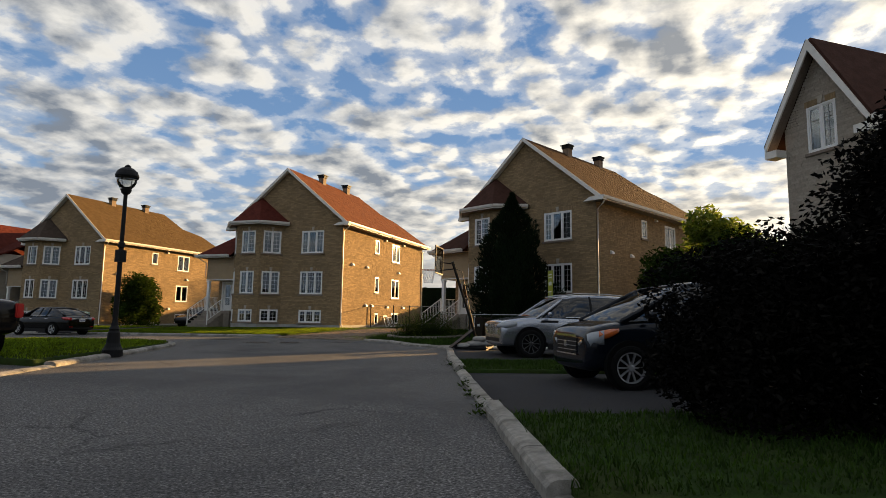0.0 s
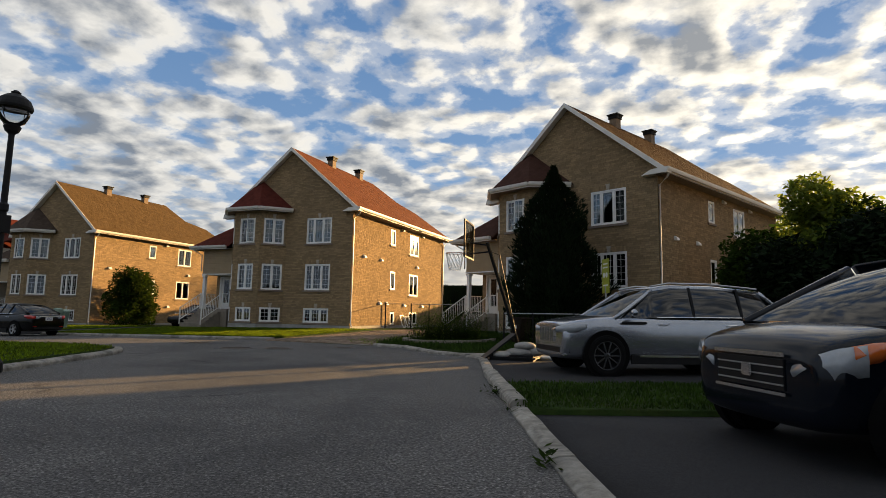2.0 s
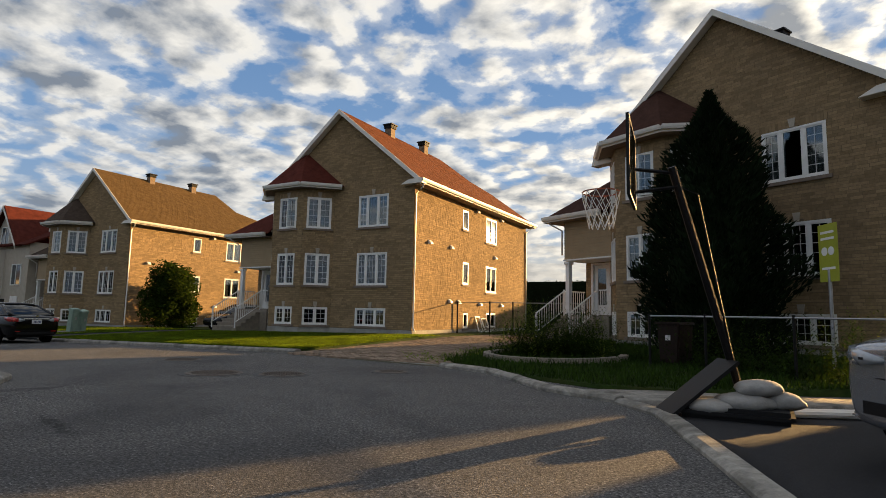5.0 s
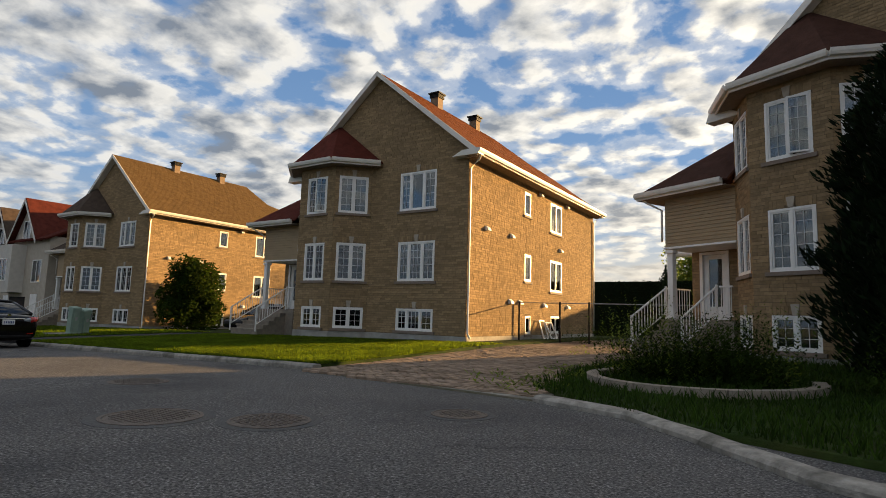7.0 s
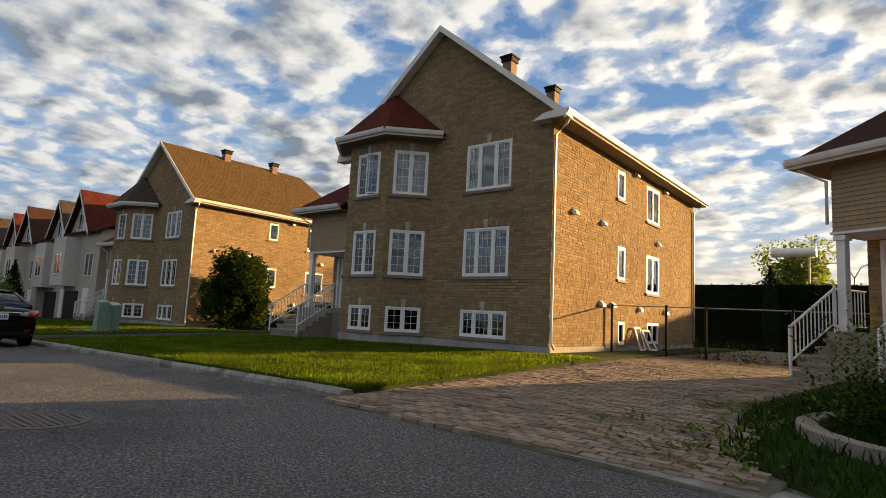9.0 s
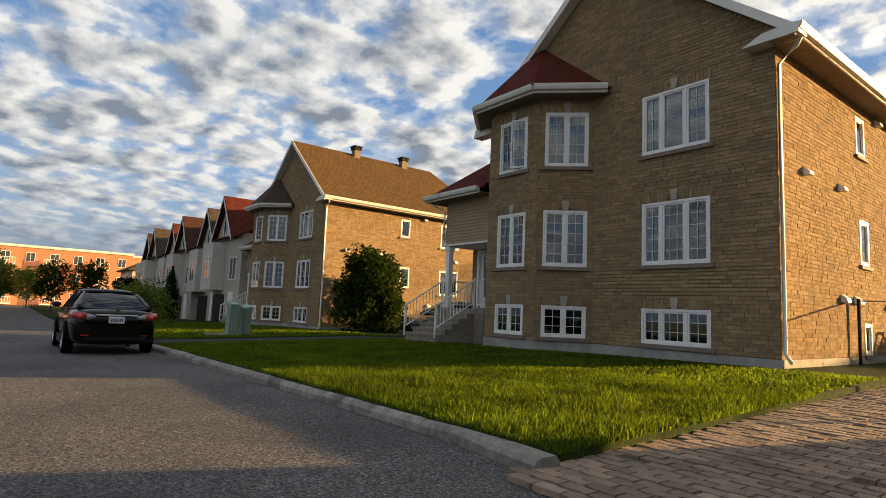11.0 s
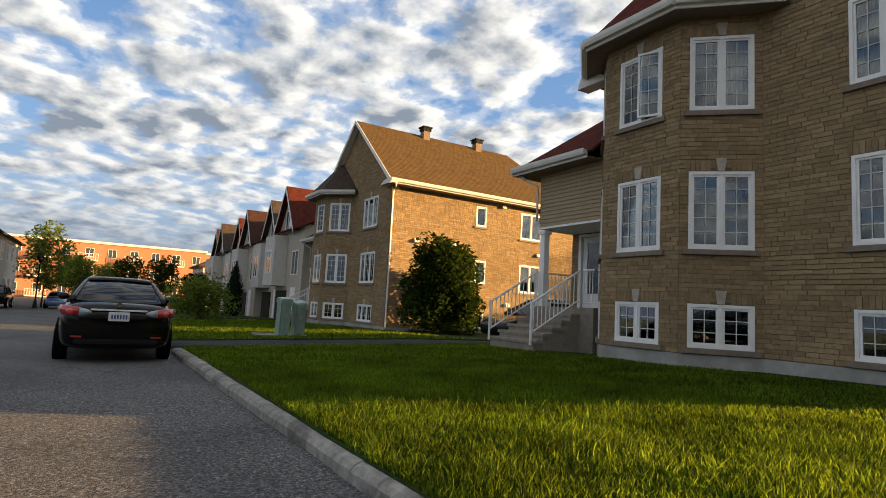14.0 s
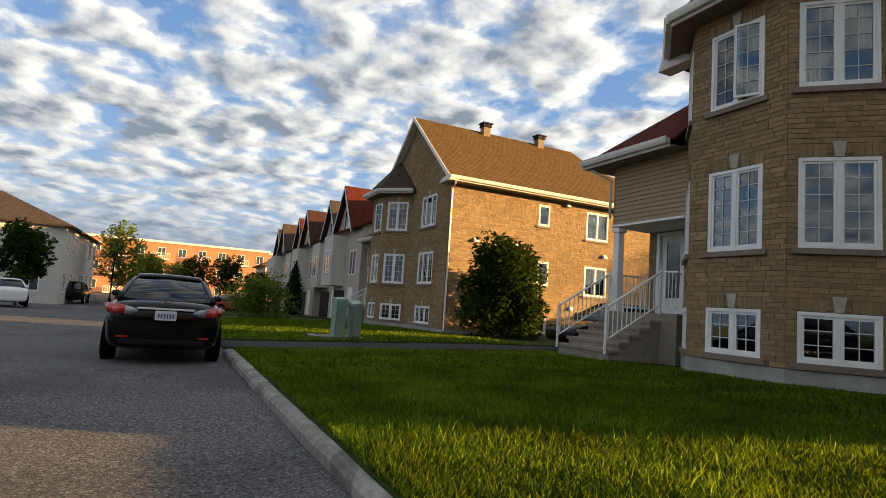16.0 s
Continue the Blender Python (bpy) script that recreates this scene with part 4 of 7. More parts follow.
# ---- grass, pavers ----
def grass(name, poly, zf, n, hmin, hmax, material, label, seed=1, wid=0.012, bias=None):
    """Blades of grass over a polygon; bias may thin them."""
    r = random.Random(seed)
    xs, ys = [p[0] for p in poly], [p[1] for p in poly]
    vv, ff = [], []
    k = 0
    while k < n:
        x, y = r.uniform(min(xs), max(xs)), r.uniform(min(ys), max(ys))
        k += 1
        if any((b[0] - a[0]) * (y - a[1]) - (b[1] - a[1]) * (x - a[0]) < 0 for a, b in zip(poly, poly[1:] + poly[:1])):
            continue
        if bias and r.random() > bias(x, y):
            continue
        z = zf(x, y) - 0.01
        t = noise.noise((x * 0.9, y * 0.9, 0)) * 0.5 + 0.5
        h = (hmin + (hmax - hmin) * r.random() ** 2) * (0.7 + 0.6 * t)
        a = r.uniform(0, 6.283)
        w = wid * r.uniform(0.7, 1.5)
        lx, ly = r.uniform(-0.6, 0.6) * h, r.uniform(-0.6, 0.6) * h
        c, s = math.cos(a) * w, math.sin(a) * w
        i = len(vv)
        vv += [(x - c, y - s, z), (x + c, y + s, z), (x + lx * 0.4 + c * 0.7, y + ly * 0.4 + s * 0.7, z + h * 0.6), (x + lx * 0.4 - c * 0.7, y + ly * 0.4 - s * 0.7, z + h * 0.6), (x + lx, y + ly, z + h)]
        ff += [(i, i + 1, i + 2, i + 3), (i + 3, i + 2, i + 4)]
    return raw_part(name, vv, ff, material, None, label, "stuff")


grass("grass", [(-7.5, -8.8), (2.1, -8.95), (2.0, -4.0), (-7.5, -4.0)], lawn_z, 280000, 0.025, 0.085, M["blade"], "thick green lawn grass in evening sun", 1, 0.0045)
grass("grass", [(-11.9, -8.8), (2.1, -8.95), (1.8, -0.6), (-11.9, -1.0)], lawn_z, 130000, 0.03, 0.08, M["blade"], "green mown lawn grass", 2, 0.011, lambda x, y: 1.0 if (y > -4.2 or x < -7.3) else 0.0)
grass("grass", [(-33, -8.75), (-14.7, -8.8), (-14.7, 0.2), (-33, 0.2)], lawn_z, 40000, 0.04, 0.10, M["blade"], "green lawn grass before the second house", 3, 0.02)
grass("grass", [(6.4, -8.6), (7.0, -9.7), (8.3, -10.25), (9.1, -10.85), (9.9, -11.5), (12.0, -11.2), (17, -8.5), (16, -5), (7.4, 1), (6.1, -5.5)], court_z, 60000, 0.04, 0.20, M["blade_shade"], "rough uncut grass and weeds", 4, 0.009)
grass("grass", [(14.3, -18.75), (15.2, -21.0), (21, -18.4), (20, -15.5)], lambda x, y: 0.09, 30000, 0.03, 0.09, M["blade_shade"], "short grass between driveways", 5, 0.008)
grass("grass", [(17.25, -25.75), (18.3, -28.4), (26, -25.0), (24, -22.0)], lambda x, y: 0.09, 40000, 0.03, 0.10, M["blade_shade"], "short grass under shrubs", 6, 0.007)
grass("grass", [(3.2, -16.8), (1.5, -16.45), (-3, -16.75), (-3, -24.4), (7.1, -23.9), (4.1, -17.8)], lambda x, y: slope(x) + 0.12, 30000, 0.03, 0.09, M["blade"], "lawn grass at the street corner", 7, 0.014)

grass("grass", [(-5.0, -8.75), (2.0, -8.85), (1.9, -5.2), (-5.0, -5.2)], lawn_z, 26000, 0.07, 0.15, M["blade"], "longer tufts in the sunny lawn", 8, 0.004, lambda x, y: clamp01(3.0 * noise.noise((x * 1.3, y * 1.3, 4)) + 0.25))


def weeds(name, pts, n, hmin, hmax, material, label, seed, spread=0.25, zf=court_z):
    """Tall leafy stalks."""
    r = random.Random(seed)
    vv, ff = [], []
    for _ in range(n):
        cx, cy = r.choice(pts)
        x, y = cx + r.gauss(0, spread), cy + r.gauss(0, spread)
        z = zf(x, y)
        h = r.uniform(hmin, hmax)
        lx, ly = r.gauss(0, 0.12) * h, r.gauss(0, 0.12) * h
        m = int(h / 0.05)
        for k in range(m):
            f = k / m
            px, py, pz = x + lx * f * f, y + ly * f * f, z + h * f
            a = r.uniform(0, 6.283)
            ln = r.uniform(0.05, 0.14) * (1.1 - 0.6 * f)
            w = ln * 0.2
            dx, dy = math.cos(a), math.sin(a)
            up = r.uniform(0.1, 0.8)
            i = len(vv)
            vv += [(px, py, pz), (px + dx * ln * 0.5 - dy * w, py + dy * ln * 0.5 + dx * w, pz + ln * up * 0.6), (px + dx * ln, py + dy * ln, pz + ln * up), (px + dx * ln * 0.5 + dy * w, py + dy * ln * 0.5 - dx * w, pz + ln * up * 0.6)]
            ff.append((i, i + 1, i + 2, i + 3))
    return raw_part(name, vv, ff, material, None, label, "stuff")


paver_root = thing("paved_driveway", Matrix(), "weathered interlocking brown concrete pavers with weeds in the joints", "driveway", kind="structure")
pz = lambda x, y: 0.02 + 0.2 * clamp01((y + 9.5) / 9)
pv, pf = [], []
pr = random.Random(11)
zig = [(-0.105, -0.05), (-0.04, -0.062), (0.04, -0.045), (0.105, -0.055), (0.105, 0.05), (0.04, 0.045), (-0.04, 0.06), (-0.105, 0.05)]
pm = bpy.data.meshes.new("paver")
pm.from_pydata([(x, y, 0) for x, y in zig] + [(x * 1.02, y * 1.02, -0.05) for x, y in zig], [], [tuple(range(8))] + [(i, i + 8, (i + 1) % 8 + 8, (i + 1) % 8) for i in range(8)])
pm.materials.append(M["paver_piece"])
made = 0
row = 0
y = -9.5
while y < 8.0:
    x = 1.4 + (0.11 if row % 2 else 0.0)
    while x < 7.6:
        left = 2.05 - 0.03 * (y + 9)
        right = 6.95 - 0.95 * clamp01((y + 9.6) / 4) + 0.9 * clamp01((y + 5) / 6)
        edge = -9.38 - 0.10 * (x - 2.1)
        if left < x < right and y > edge:
            z = pz(x, y) + 0.025 + pr.uniform(-0.006, 0.004) + 0.01 * noise.noise((x, y, 3))
            a = pr.gauss(0, 0.03) + 0.04 * noise.noise((x * 2, y * 2, 0)) + (pr.gauss(0, 0.12) if x > right - 1.0 else 0)
            if pr.random() > (0.02 if x < right - 0.8 else 0.10):
                if made < 300 and 3.2 < x < 6.8 and y < -8.2:
                    o = new("paver", pm)
                    o.matrix_world = Matrix.Translation((x, y, z)) @ Euler((pr.gauss(0, 0.02), pr.gauss(0, 0.02), a)).to_matrix().to_4x4()
                    o.parent = paver_root
                    made += 1
                else:
                    c, s = math.cos(a), math.sin(a)
                    i = len(pv)
                    pv += [(x + u * c - v * s, y + u * s + v * c, z) for u, v in zig] + [(x + 1.02 * (u * c - v * s), y + 1.02 * (u * s + v * c), z - 0.04) for u, v in zig]
                    pf += [tuple(range(i, i + 8))] + [(i + k, i + 8 + k, i + 8 + (k + 1) % 8, i + (k + 1) % 8) for k in range(8)]
        x += 0.225
    y += 0.115
    row += 1
raw_part("pavers", pv, pf, M["paver"], paver_root, kind="stuff")
weeds("driveway_weeds", [(6.2 + 0.25 * math.sin(k), -8.9 + k * 0.28) for k in range(14)] + [(5.6, -8.6), (5.2, -7.8), (6.6, -9.2), (4.8, -2.0), (3.9, 0.5), (5.2, 1.5), (4.4, 2.6)], 420, 0.04, 0.16, M["leaf_light"], "small weeds in the paver joints", 21, 0.22, pz)


# ---- planting ----
def leaves(vv, ff, c, rad, n, size, r, hollow=0.55, gap=0.0):
    for _ in range(n):
        while True:
            d = Vector((r.gauss(0, 1), r.gauss(0, 1), r.gauss(0, 1))).normalized()
            u = hollow + (1 - hollow) * r.random() ** 0.6
            p = Vector((c[0] + d.x * rad[0] * u, c[1] + d.y * rad[1] * u, c[2] + d.z * rad[2] * u))
            if noise.noise(p * 1.1) > gap - 0.25 or r.random() < 0.25:
                break
        p += d * 0.25 * noise.noise(p * 1.7) * min(rad)
        s = size * r.uniform(0.6, 1.4)
        a = Vector((r.gauss(0, 1), r.gauss(0, 1), r.gauss(0, 0.6))).normalized()
        b = a.cross(Vector((r.gauss(0, 1), r.gauss(0, 1), r.gauss(0, 1)))).normalized() * 0.45
        i = len(vv)
        vv += [tuple(p - a * s), tuple(p + b * s), tuple(p + a * s), tuple(p - b * s)]
        ff.append((i, i + 1, i + 2, i + 3))


def tree(at, height, radius, material, label, n=6000, size=0.09, seed=1, trunk_h=None, blobs=9, category="tree", trunk_r=0.09):
    r = random.Random(seed)
    root = thing("tree" if category == "tree" else "shrub", Matrix.Translation(at), label, category)
    th = trunk_h if trunk_h is not None else height * 0.35
    bm = bmesh.new()
    tube(bm, [(0, 0, -0.2), (0.03, 0.02, th * 0.6), (0.0, 0.05, height * 0.72)], trunk_r, 8, trunk_r * 0.35)
    ends = []
    for k in range(blobs):
        a = k * 2.4 + r.uniform(-0.4, 0.4)
        f = (k + 0.5) / blobs
        z = th + (height - th) * (0.12 + 0.78 * f)
        rr = radius * (0.75 - 0.5 * abs(f - 0.35)) * r.uniform(0.55, 0.95)
        e = Vector((math.cos(a) * rr, math.sin(a) * rr, z))
        ends.append(e)
        s = Vector((0.02, 0.03, th * 0.8 + (z - th) * 0.45))
        tube(bm, [s, (s + e) / 2 + Vector((0, 0, 0.08)), e], trunk_r * 0.45, 6, trunk_r * 0.12)
    part("trunk", bm, M["bark"], root, smooth=True)
    vv, ff = [], []
    for e in ends:
        q = radius * r.uniform(0.42, 0.62)
        leaves(vv, ff, e, (q, q, q * 0.85), n // (blobs + 1), size, r, 0.3)
    leaves(vv, ff, (0, 0, th + (height - th) * 0.5), (radius * 0.8, radius * 0.8, (height - th) * 0.48), n // (blobs + 1), size, r, 0.4)
    raw_part("crown", vv, ff, material, root, kind="stuff")
    return root


def conifer(at, height, radius, label, seed=1, n=26000):
    r = random.Random(seed)
    root = thing("conifer", Matrix.Translation(at), label, "conifer")
    bm = bmesh.new()
    tube(bm, [(0, 0, -0.2), (0, 0, height * 0.9)], 0.1, 8, 0.03)
    part("trunk", bm, M["bark"], root)
    vv, ff = [], []
    for _ in range(n):
        f = r.random() ** 0.75
        z = height * (0.02 + 0.98 * (1 - f))
        a = r.uniform(0, 6.283)
        prof = min(1.0, 0.25 + 3.6 * (1 - z / height)) * (1 - 0.93 * (z / height) ** 2.8) * (0.75 + 0.25 * min(1, z / height * 4))
        rr = radius * prof * (0.84 + 0.42 * noise.noise((math.cos(a) * 2.2, math.sin(a) * 2.2, z * 1.1)) + 0.16 * noise.noise((math.cos(a) * 6, math.sin(a) * 6, z * 3.0))) * (0.55 + 0.45 * r.random() ** 0.4)
        p = Vector((math.cos(a) * rr, math.sin(a) * rr, z))
        s = r.uniform(0.05, 0.12)
        t = Vector((math.cos(a + r.gauss(0, 0.5)), math.sin(a + r.gauss(0, 0.5)), r.uniform(0.3, 1.6))).normalized()
        b = t.cross(Vector((r.gauss(0, 1), r.gauss(0, 1), r.gauss(0, 1)))).normalized() * 0.3
        i = len(vv)
        vv += [tuple(p - t * s), tuple(p + b * s), tuple(p + t * s * 1.3), tuple(p - b * s)]
        ff.append((i, i + 1, i + 2, i + 3))
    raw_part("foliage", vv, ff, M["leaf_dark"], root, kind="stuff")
    # solid dark body in place of the shade among inner twigs
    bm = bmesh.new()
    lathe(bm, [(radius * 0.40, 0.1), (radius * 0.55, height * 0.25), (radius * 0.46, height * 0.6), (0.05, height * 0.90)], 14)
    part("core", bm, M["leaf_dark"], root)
    return root


conifer((12.25, -4.5, 0.2), 7.15, 2.15, "tall dense dark green columnar conifer before the beige house", 3)
tree((-19.6, 2.3, -0.15), 4.05, 1.9, M["leaf"], "rounded dark green shrub against a sunlit brick wall", 20000, 0.095, 5, 0.05, 16, "shrub")
tree((20.0, -24.95, 0.05), 1.75, 1.35, M["leaf_purple_shade"], "large purple leaved shrub beside a driveway, deep shade in its leaf colour", 48000, 0.036, 6, 0.05, 16, "shrub")
tree((21.5, -25.3, 0.05), 3.4, 1.4, M["leaf_purple_shade"], "dark purple leaved shrub in deep shade", 48000, 0.038, 7, 0.05, 16, "shrub")
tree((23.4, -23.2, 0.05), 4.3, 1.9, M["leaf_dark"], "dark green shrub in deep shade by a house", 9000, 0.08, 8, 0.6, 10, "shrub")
# The last two are added to narrow the sun along the beige house
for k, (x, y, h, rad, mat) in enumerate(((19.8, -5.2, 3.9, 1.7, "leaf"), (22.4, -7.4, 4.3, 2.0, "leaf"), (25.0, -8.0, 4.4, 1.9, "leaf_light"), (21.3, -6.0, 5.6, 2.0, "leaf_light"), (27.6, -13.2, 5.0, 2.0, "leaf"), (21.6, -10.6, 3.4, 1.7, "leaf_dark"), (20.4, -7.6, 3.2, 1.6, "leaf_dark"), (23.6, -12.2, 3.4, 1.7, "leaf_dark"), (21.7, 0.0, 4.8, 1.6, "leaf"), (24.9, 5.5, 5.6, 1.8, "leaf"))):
    tree((x, y, 0.1), h, rad, M[mat], "leafy green garden tree in a row partly added to block sun" if mat != "leaf_light" else "tall garden tree, evening sun painted into its yellow leaves", 20000, 0.10, 30 + k, 0.2, 13)
weeds("garden_weeds", [(8.0 + 0.3 * k, -6.2 - 0.12 * k) for k in range(6)] + [(8.2, -5.6), (9.2, -5.9), (7.7, -6.8)], 800, 0.5, 1.25, M["leaf"], "overgrown flower bed weeds", 22, 0.36)
weeds("flower_stalks", [(7.4, -6.3), (7.7, -6.0), (9.6, -6.4), (8.4, -6.6)], 120, 0.9, 1.6, M["leaf_light"], "tall yellow green flower stalks", 27, 0.25)
weeds("garden_weeds", [(10.8 + 0.35 * k, -6.8 - 0.2 * k) for k in range(12)], 330, 0.5, 1.3, M["leaf"], "tall weeds behind a wire fence", 23, 0.35)
weeds("fence_weeds", [(1.2 + 0.4 * k, 4.6) for k in range(14)], 260, 0.2, 0.8, M["leaf"], "weeds along a wire fence", 24, 0.3, pz)
weeds("kerb_weeds", [(16.75, -25.0), (16.9, -25.6), (15.0, -20.9), (14.4, -19.6), (16.3, -24.2), (15.9, -23.1)], 90, 0.04, 0.16, M["leaf"], "weeds growing at the kerb", 25, 0.07, lambda x, y: 0.02)
weeds("goldenrod", [(14.9, -6.6), (15.1, -6.7)], 14, 0.8, 1.5, M["leaf_light"], "yellow flowering tall weed", 26, 0.15)

# hedge behind the gardens
hv, hf = [], []
hr = random.Random(41)
for _ in range(16000):
    x, z = hr.uniform(-14, 20), hr.uniform(0.0, 4.45)
    p = Vector((x, 30 + 0.25 * noise.noise((x * 0.8, z, 0)) + hr.uniform(-0.1, 0.2), z + 0.12 * noise.noise((x, 0, 0))))
    a = Vector((hr.gauss(0, 1), hr.gauss(0, 0.4), hr.gauss(0, 1))).normalized()
    b = a.cross(Vector((hr.gauss(0, 1), hr.gauss(0, 1), hr.gauss(0, 1)))).normalized() * 0.4
    i = len(hv)
    s = hr.uniform(0.06, 0.13)
    hv += [tuple(p - a * s), tuple(p + b * s), tuple(p + a * s), tuple(p - b * s)]
    hf.append((i, i + 1, i + 2, i + 3))
hedge = thing("hedge", Matrix(), "long tall dark clipped hedge", "hedge")
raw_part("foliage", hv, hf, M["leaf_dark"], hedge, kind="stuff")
# dark block in place of the shade inside the hedge
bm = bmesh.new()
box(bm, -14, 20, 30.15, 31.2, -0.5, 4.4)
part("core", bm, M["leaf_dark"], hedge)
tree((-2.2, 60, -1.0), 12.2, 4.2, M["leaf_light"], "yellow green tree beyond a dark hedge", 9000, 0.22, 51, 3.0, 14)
conifer((0.6, 29.0, 0.0), 5.6, 1.0, "slim far conifer behind the brick house", 9, 2500)


# ---- vehicles ----
PAINT = {
    "black": principled("paint_black", (0.0035, 0.0035, 0.004), 0.14, coat=0.12, var=0.1, scale=2, spec=0.22),
    "silver": principled("paint_silver", (0.33, 0.35, 0.385), 0.24, metal=0.8, coat=1.0, var=0.05, scale=2),
    "navy": principled("paint_navy", (0.004, 0.006, 0.010), 0.14, coat=0.12, var=0.1, scale=2, spec=0.22),
    "red": principled("paint_red", (0.42, 0.045, 0.012), 0.3, coat=1.0, var=0.05, scale=2),
    "white": principled("paint_white", (0.75, 0.75, 0.74), 0.3, coat=1.0, var=0.05, scale=2),
    "blue": principled("paint_blue", (0.05, 0.10, 0.22), 0.3, coat=1.0, var=0.05, scale=2),
}
# Black that paints in the shade of the wheel wells
M["arch"] = principled("arch_shade", (0.004, 0.004, 0.004), 0.95, var=0.2, scale=10, spec=0.1)
M["rubber"] = principled("rubber", (0.005, 0.005, 0.005), 0.9, spec=0.15, var=0.2, scale=20, bump=0.2, bscale=60)
M["plastic"] = principled("black_plastic", (0.006, 0.006, 0.0065), 0.6, spec=0.25, var=0.15, scale=12)
M["alloy"] = principled("alloy", (0.50, 0.50, 0.51), 0.3, metal=0.75, var=0.08, scale=5)
M["gunmetal"] = principled("gunmetal", (0.13, 0.13, 0.135), 0.25, metal=0.8, var=0.1, scale=6)
M["chrome"] = principled("chrome", (0.75, 0.75, 0.76), 0.12, metal=1.0, var=0.05, scale=5)
M["lamp_clear"] = principled("lamp_clear", (0.30, 0.32, 0.34), 0.12, coat=1.0, var=0.1, scale=14)
M["lamp_red"] = principled("lamp_red", (0.38, 0.012, 0.010), 0.15, coat=1.0, var=0.1, scale=14)
M["lamp_bright"] = principled("lamp_bright", (0.62, 0.05, 0.04), 0.12, coat=1.0, var=0.1, scale=14)
M["lamp_orange"] = principled("lamp_orange", (0.55, 0.12, 0.02), 0.2, coat=1.0, var=0.1, scale=14)
M["plate"] = principled("plate", (0.62, 0.63, 0.65), 0.5, var=0.05, scale=6)
M["plate_bar"] = principled("plate_bar", (0.05, 0.07, 0.16), 0.5, var=0.05, scale=6)


def ring(bm, x, z0, z1, hw, tuck, crown, tight=0.16):
    """A car cross-section: tucked sill, bulged flank, shoulder and crowned top."""
    h = z1 - z0
    pts = [(hw * 0.80, z0), (hw * tuck, z0 + 0.10 * h), (hw * 0.985, z0 + 0.35 * h), (hw, z0 + 0.58 * h), (hw * 0.985, z0 + 0.80 * h), (hw * (1 - tight * 0.35), z0 + 0.95 * h), (hw * (1 - tight), z1), (hw * 0.45, z1 + crown * 0.8), (0, z1 + crown)]
    full = pts + [(-y, z) for y, z in pts[-2::-1]]
    return [bm.verts.new((x, y, z)) for y, z in full]


def loft(bm, rings):
    for a, b in zip(rings, rings[1:]):
        n = len(a)
        for k in range(n):
            bm.faces.new((a[k], b[k], b[(k + 1) % n], a[(k + 1) % n]))
    bm.faces.new(rings[0])
    bm.faces.new(rings[-1][::-1])


def wheel(root, x, y, r, w, side, spokes, mat):
    """One wheel: tyre, rim with spokes, hub; the outer face looks to the side (+1 or -1 in y)."""
    m = Matrix.Translation((x, y, r)) @ Euler((radians(-90 * side), 0, 0)).to_matrix().to_4x4()
    bm = bmesh.new()
    rr = r * 0.70
    lathe(bm, [(rr, -w), (r * 0.95, -w), (r, -w * 0.8), (r, -w * 0.2), (r * 0.96, -0.01), (r * 0.84, 0.0), (rr, -0.012), (rr, -0.058)], 32, m)
    ty = part("wheel", bm, M["rubber"], root, smooth=False)
    bm = bmesh.new()
    rings = [[bm.verts.new(m @ Vector((q * math.cos(k * math.pi / 16), q * math.sin(k * math.pi / 16), d))) for k in range(32)] for q, d in ((rr, -0.05), (rr, -0.004), (rr * 0.93, -0.006), (rr * 0.90, -0.05))]
    for u, v in zip(rings, rings[1:]):
        for k in range(32):
            bm.faces.new((u[k], u[(k + 1) % 32], v[(k + 1) % 32], v[k]))
    for k in range(spokes):
        a = 2 * math.pi * k / spokes
        mm = m @ Euler((0, 0, a)).to_matrix().to_4x4()
        wd = 1.05 / spokes * rr * 1.9
        prism(bm, [(0.05 * r, -0.055), (rr * 0.92, -0.045), (rr * 0.92, -0.012), (0.05 * r, -0.02)], -wd * 0.28, wd * 0.28, mm)
    lathe(bm, [(0.055, -0.05), (0.055, -0.012), (0.03, -0.008)], 14, m)
    part("rim", bm, mat, ty)
    bm = bmesh.new()
    lathe(bm, [(rr * 0.9, -0.11), (rr * 0.9, -0.10)], 20, m)
    part("brake", bm, M["plastic"], ty)


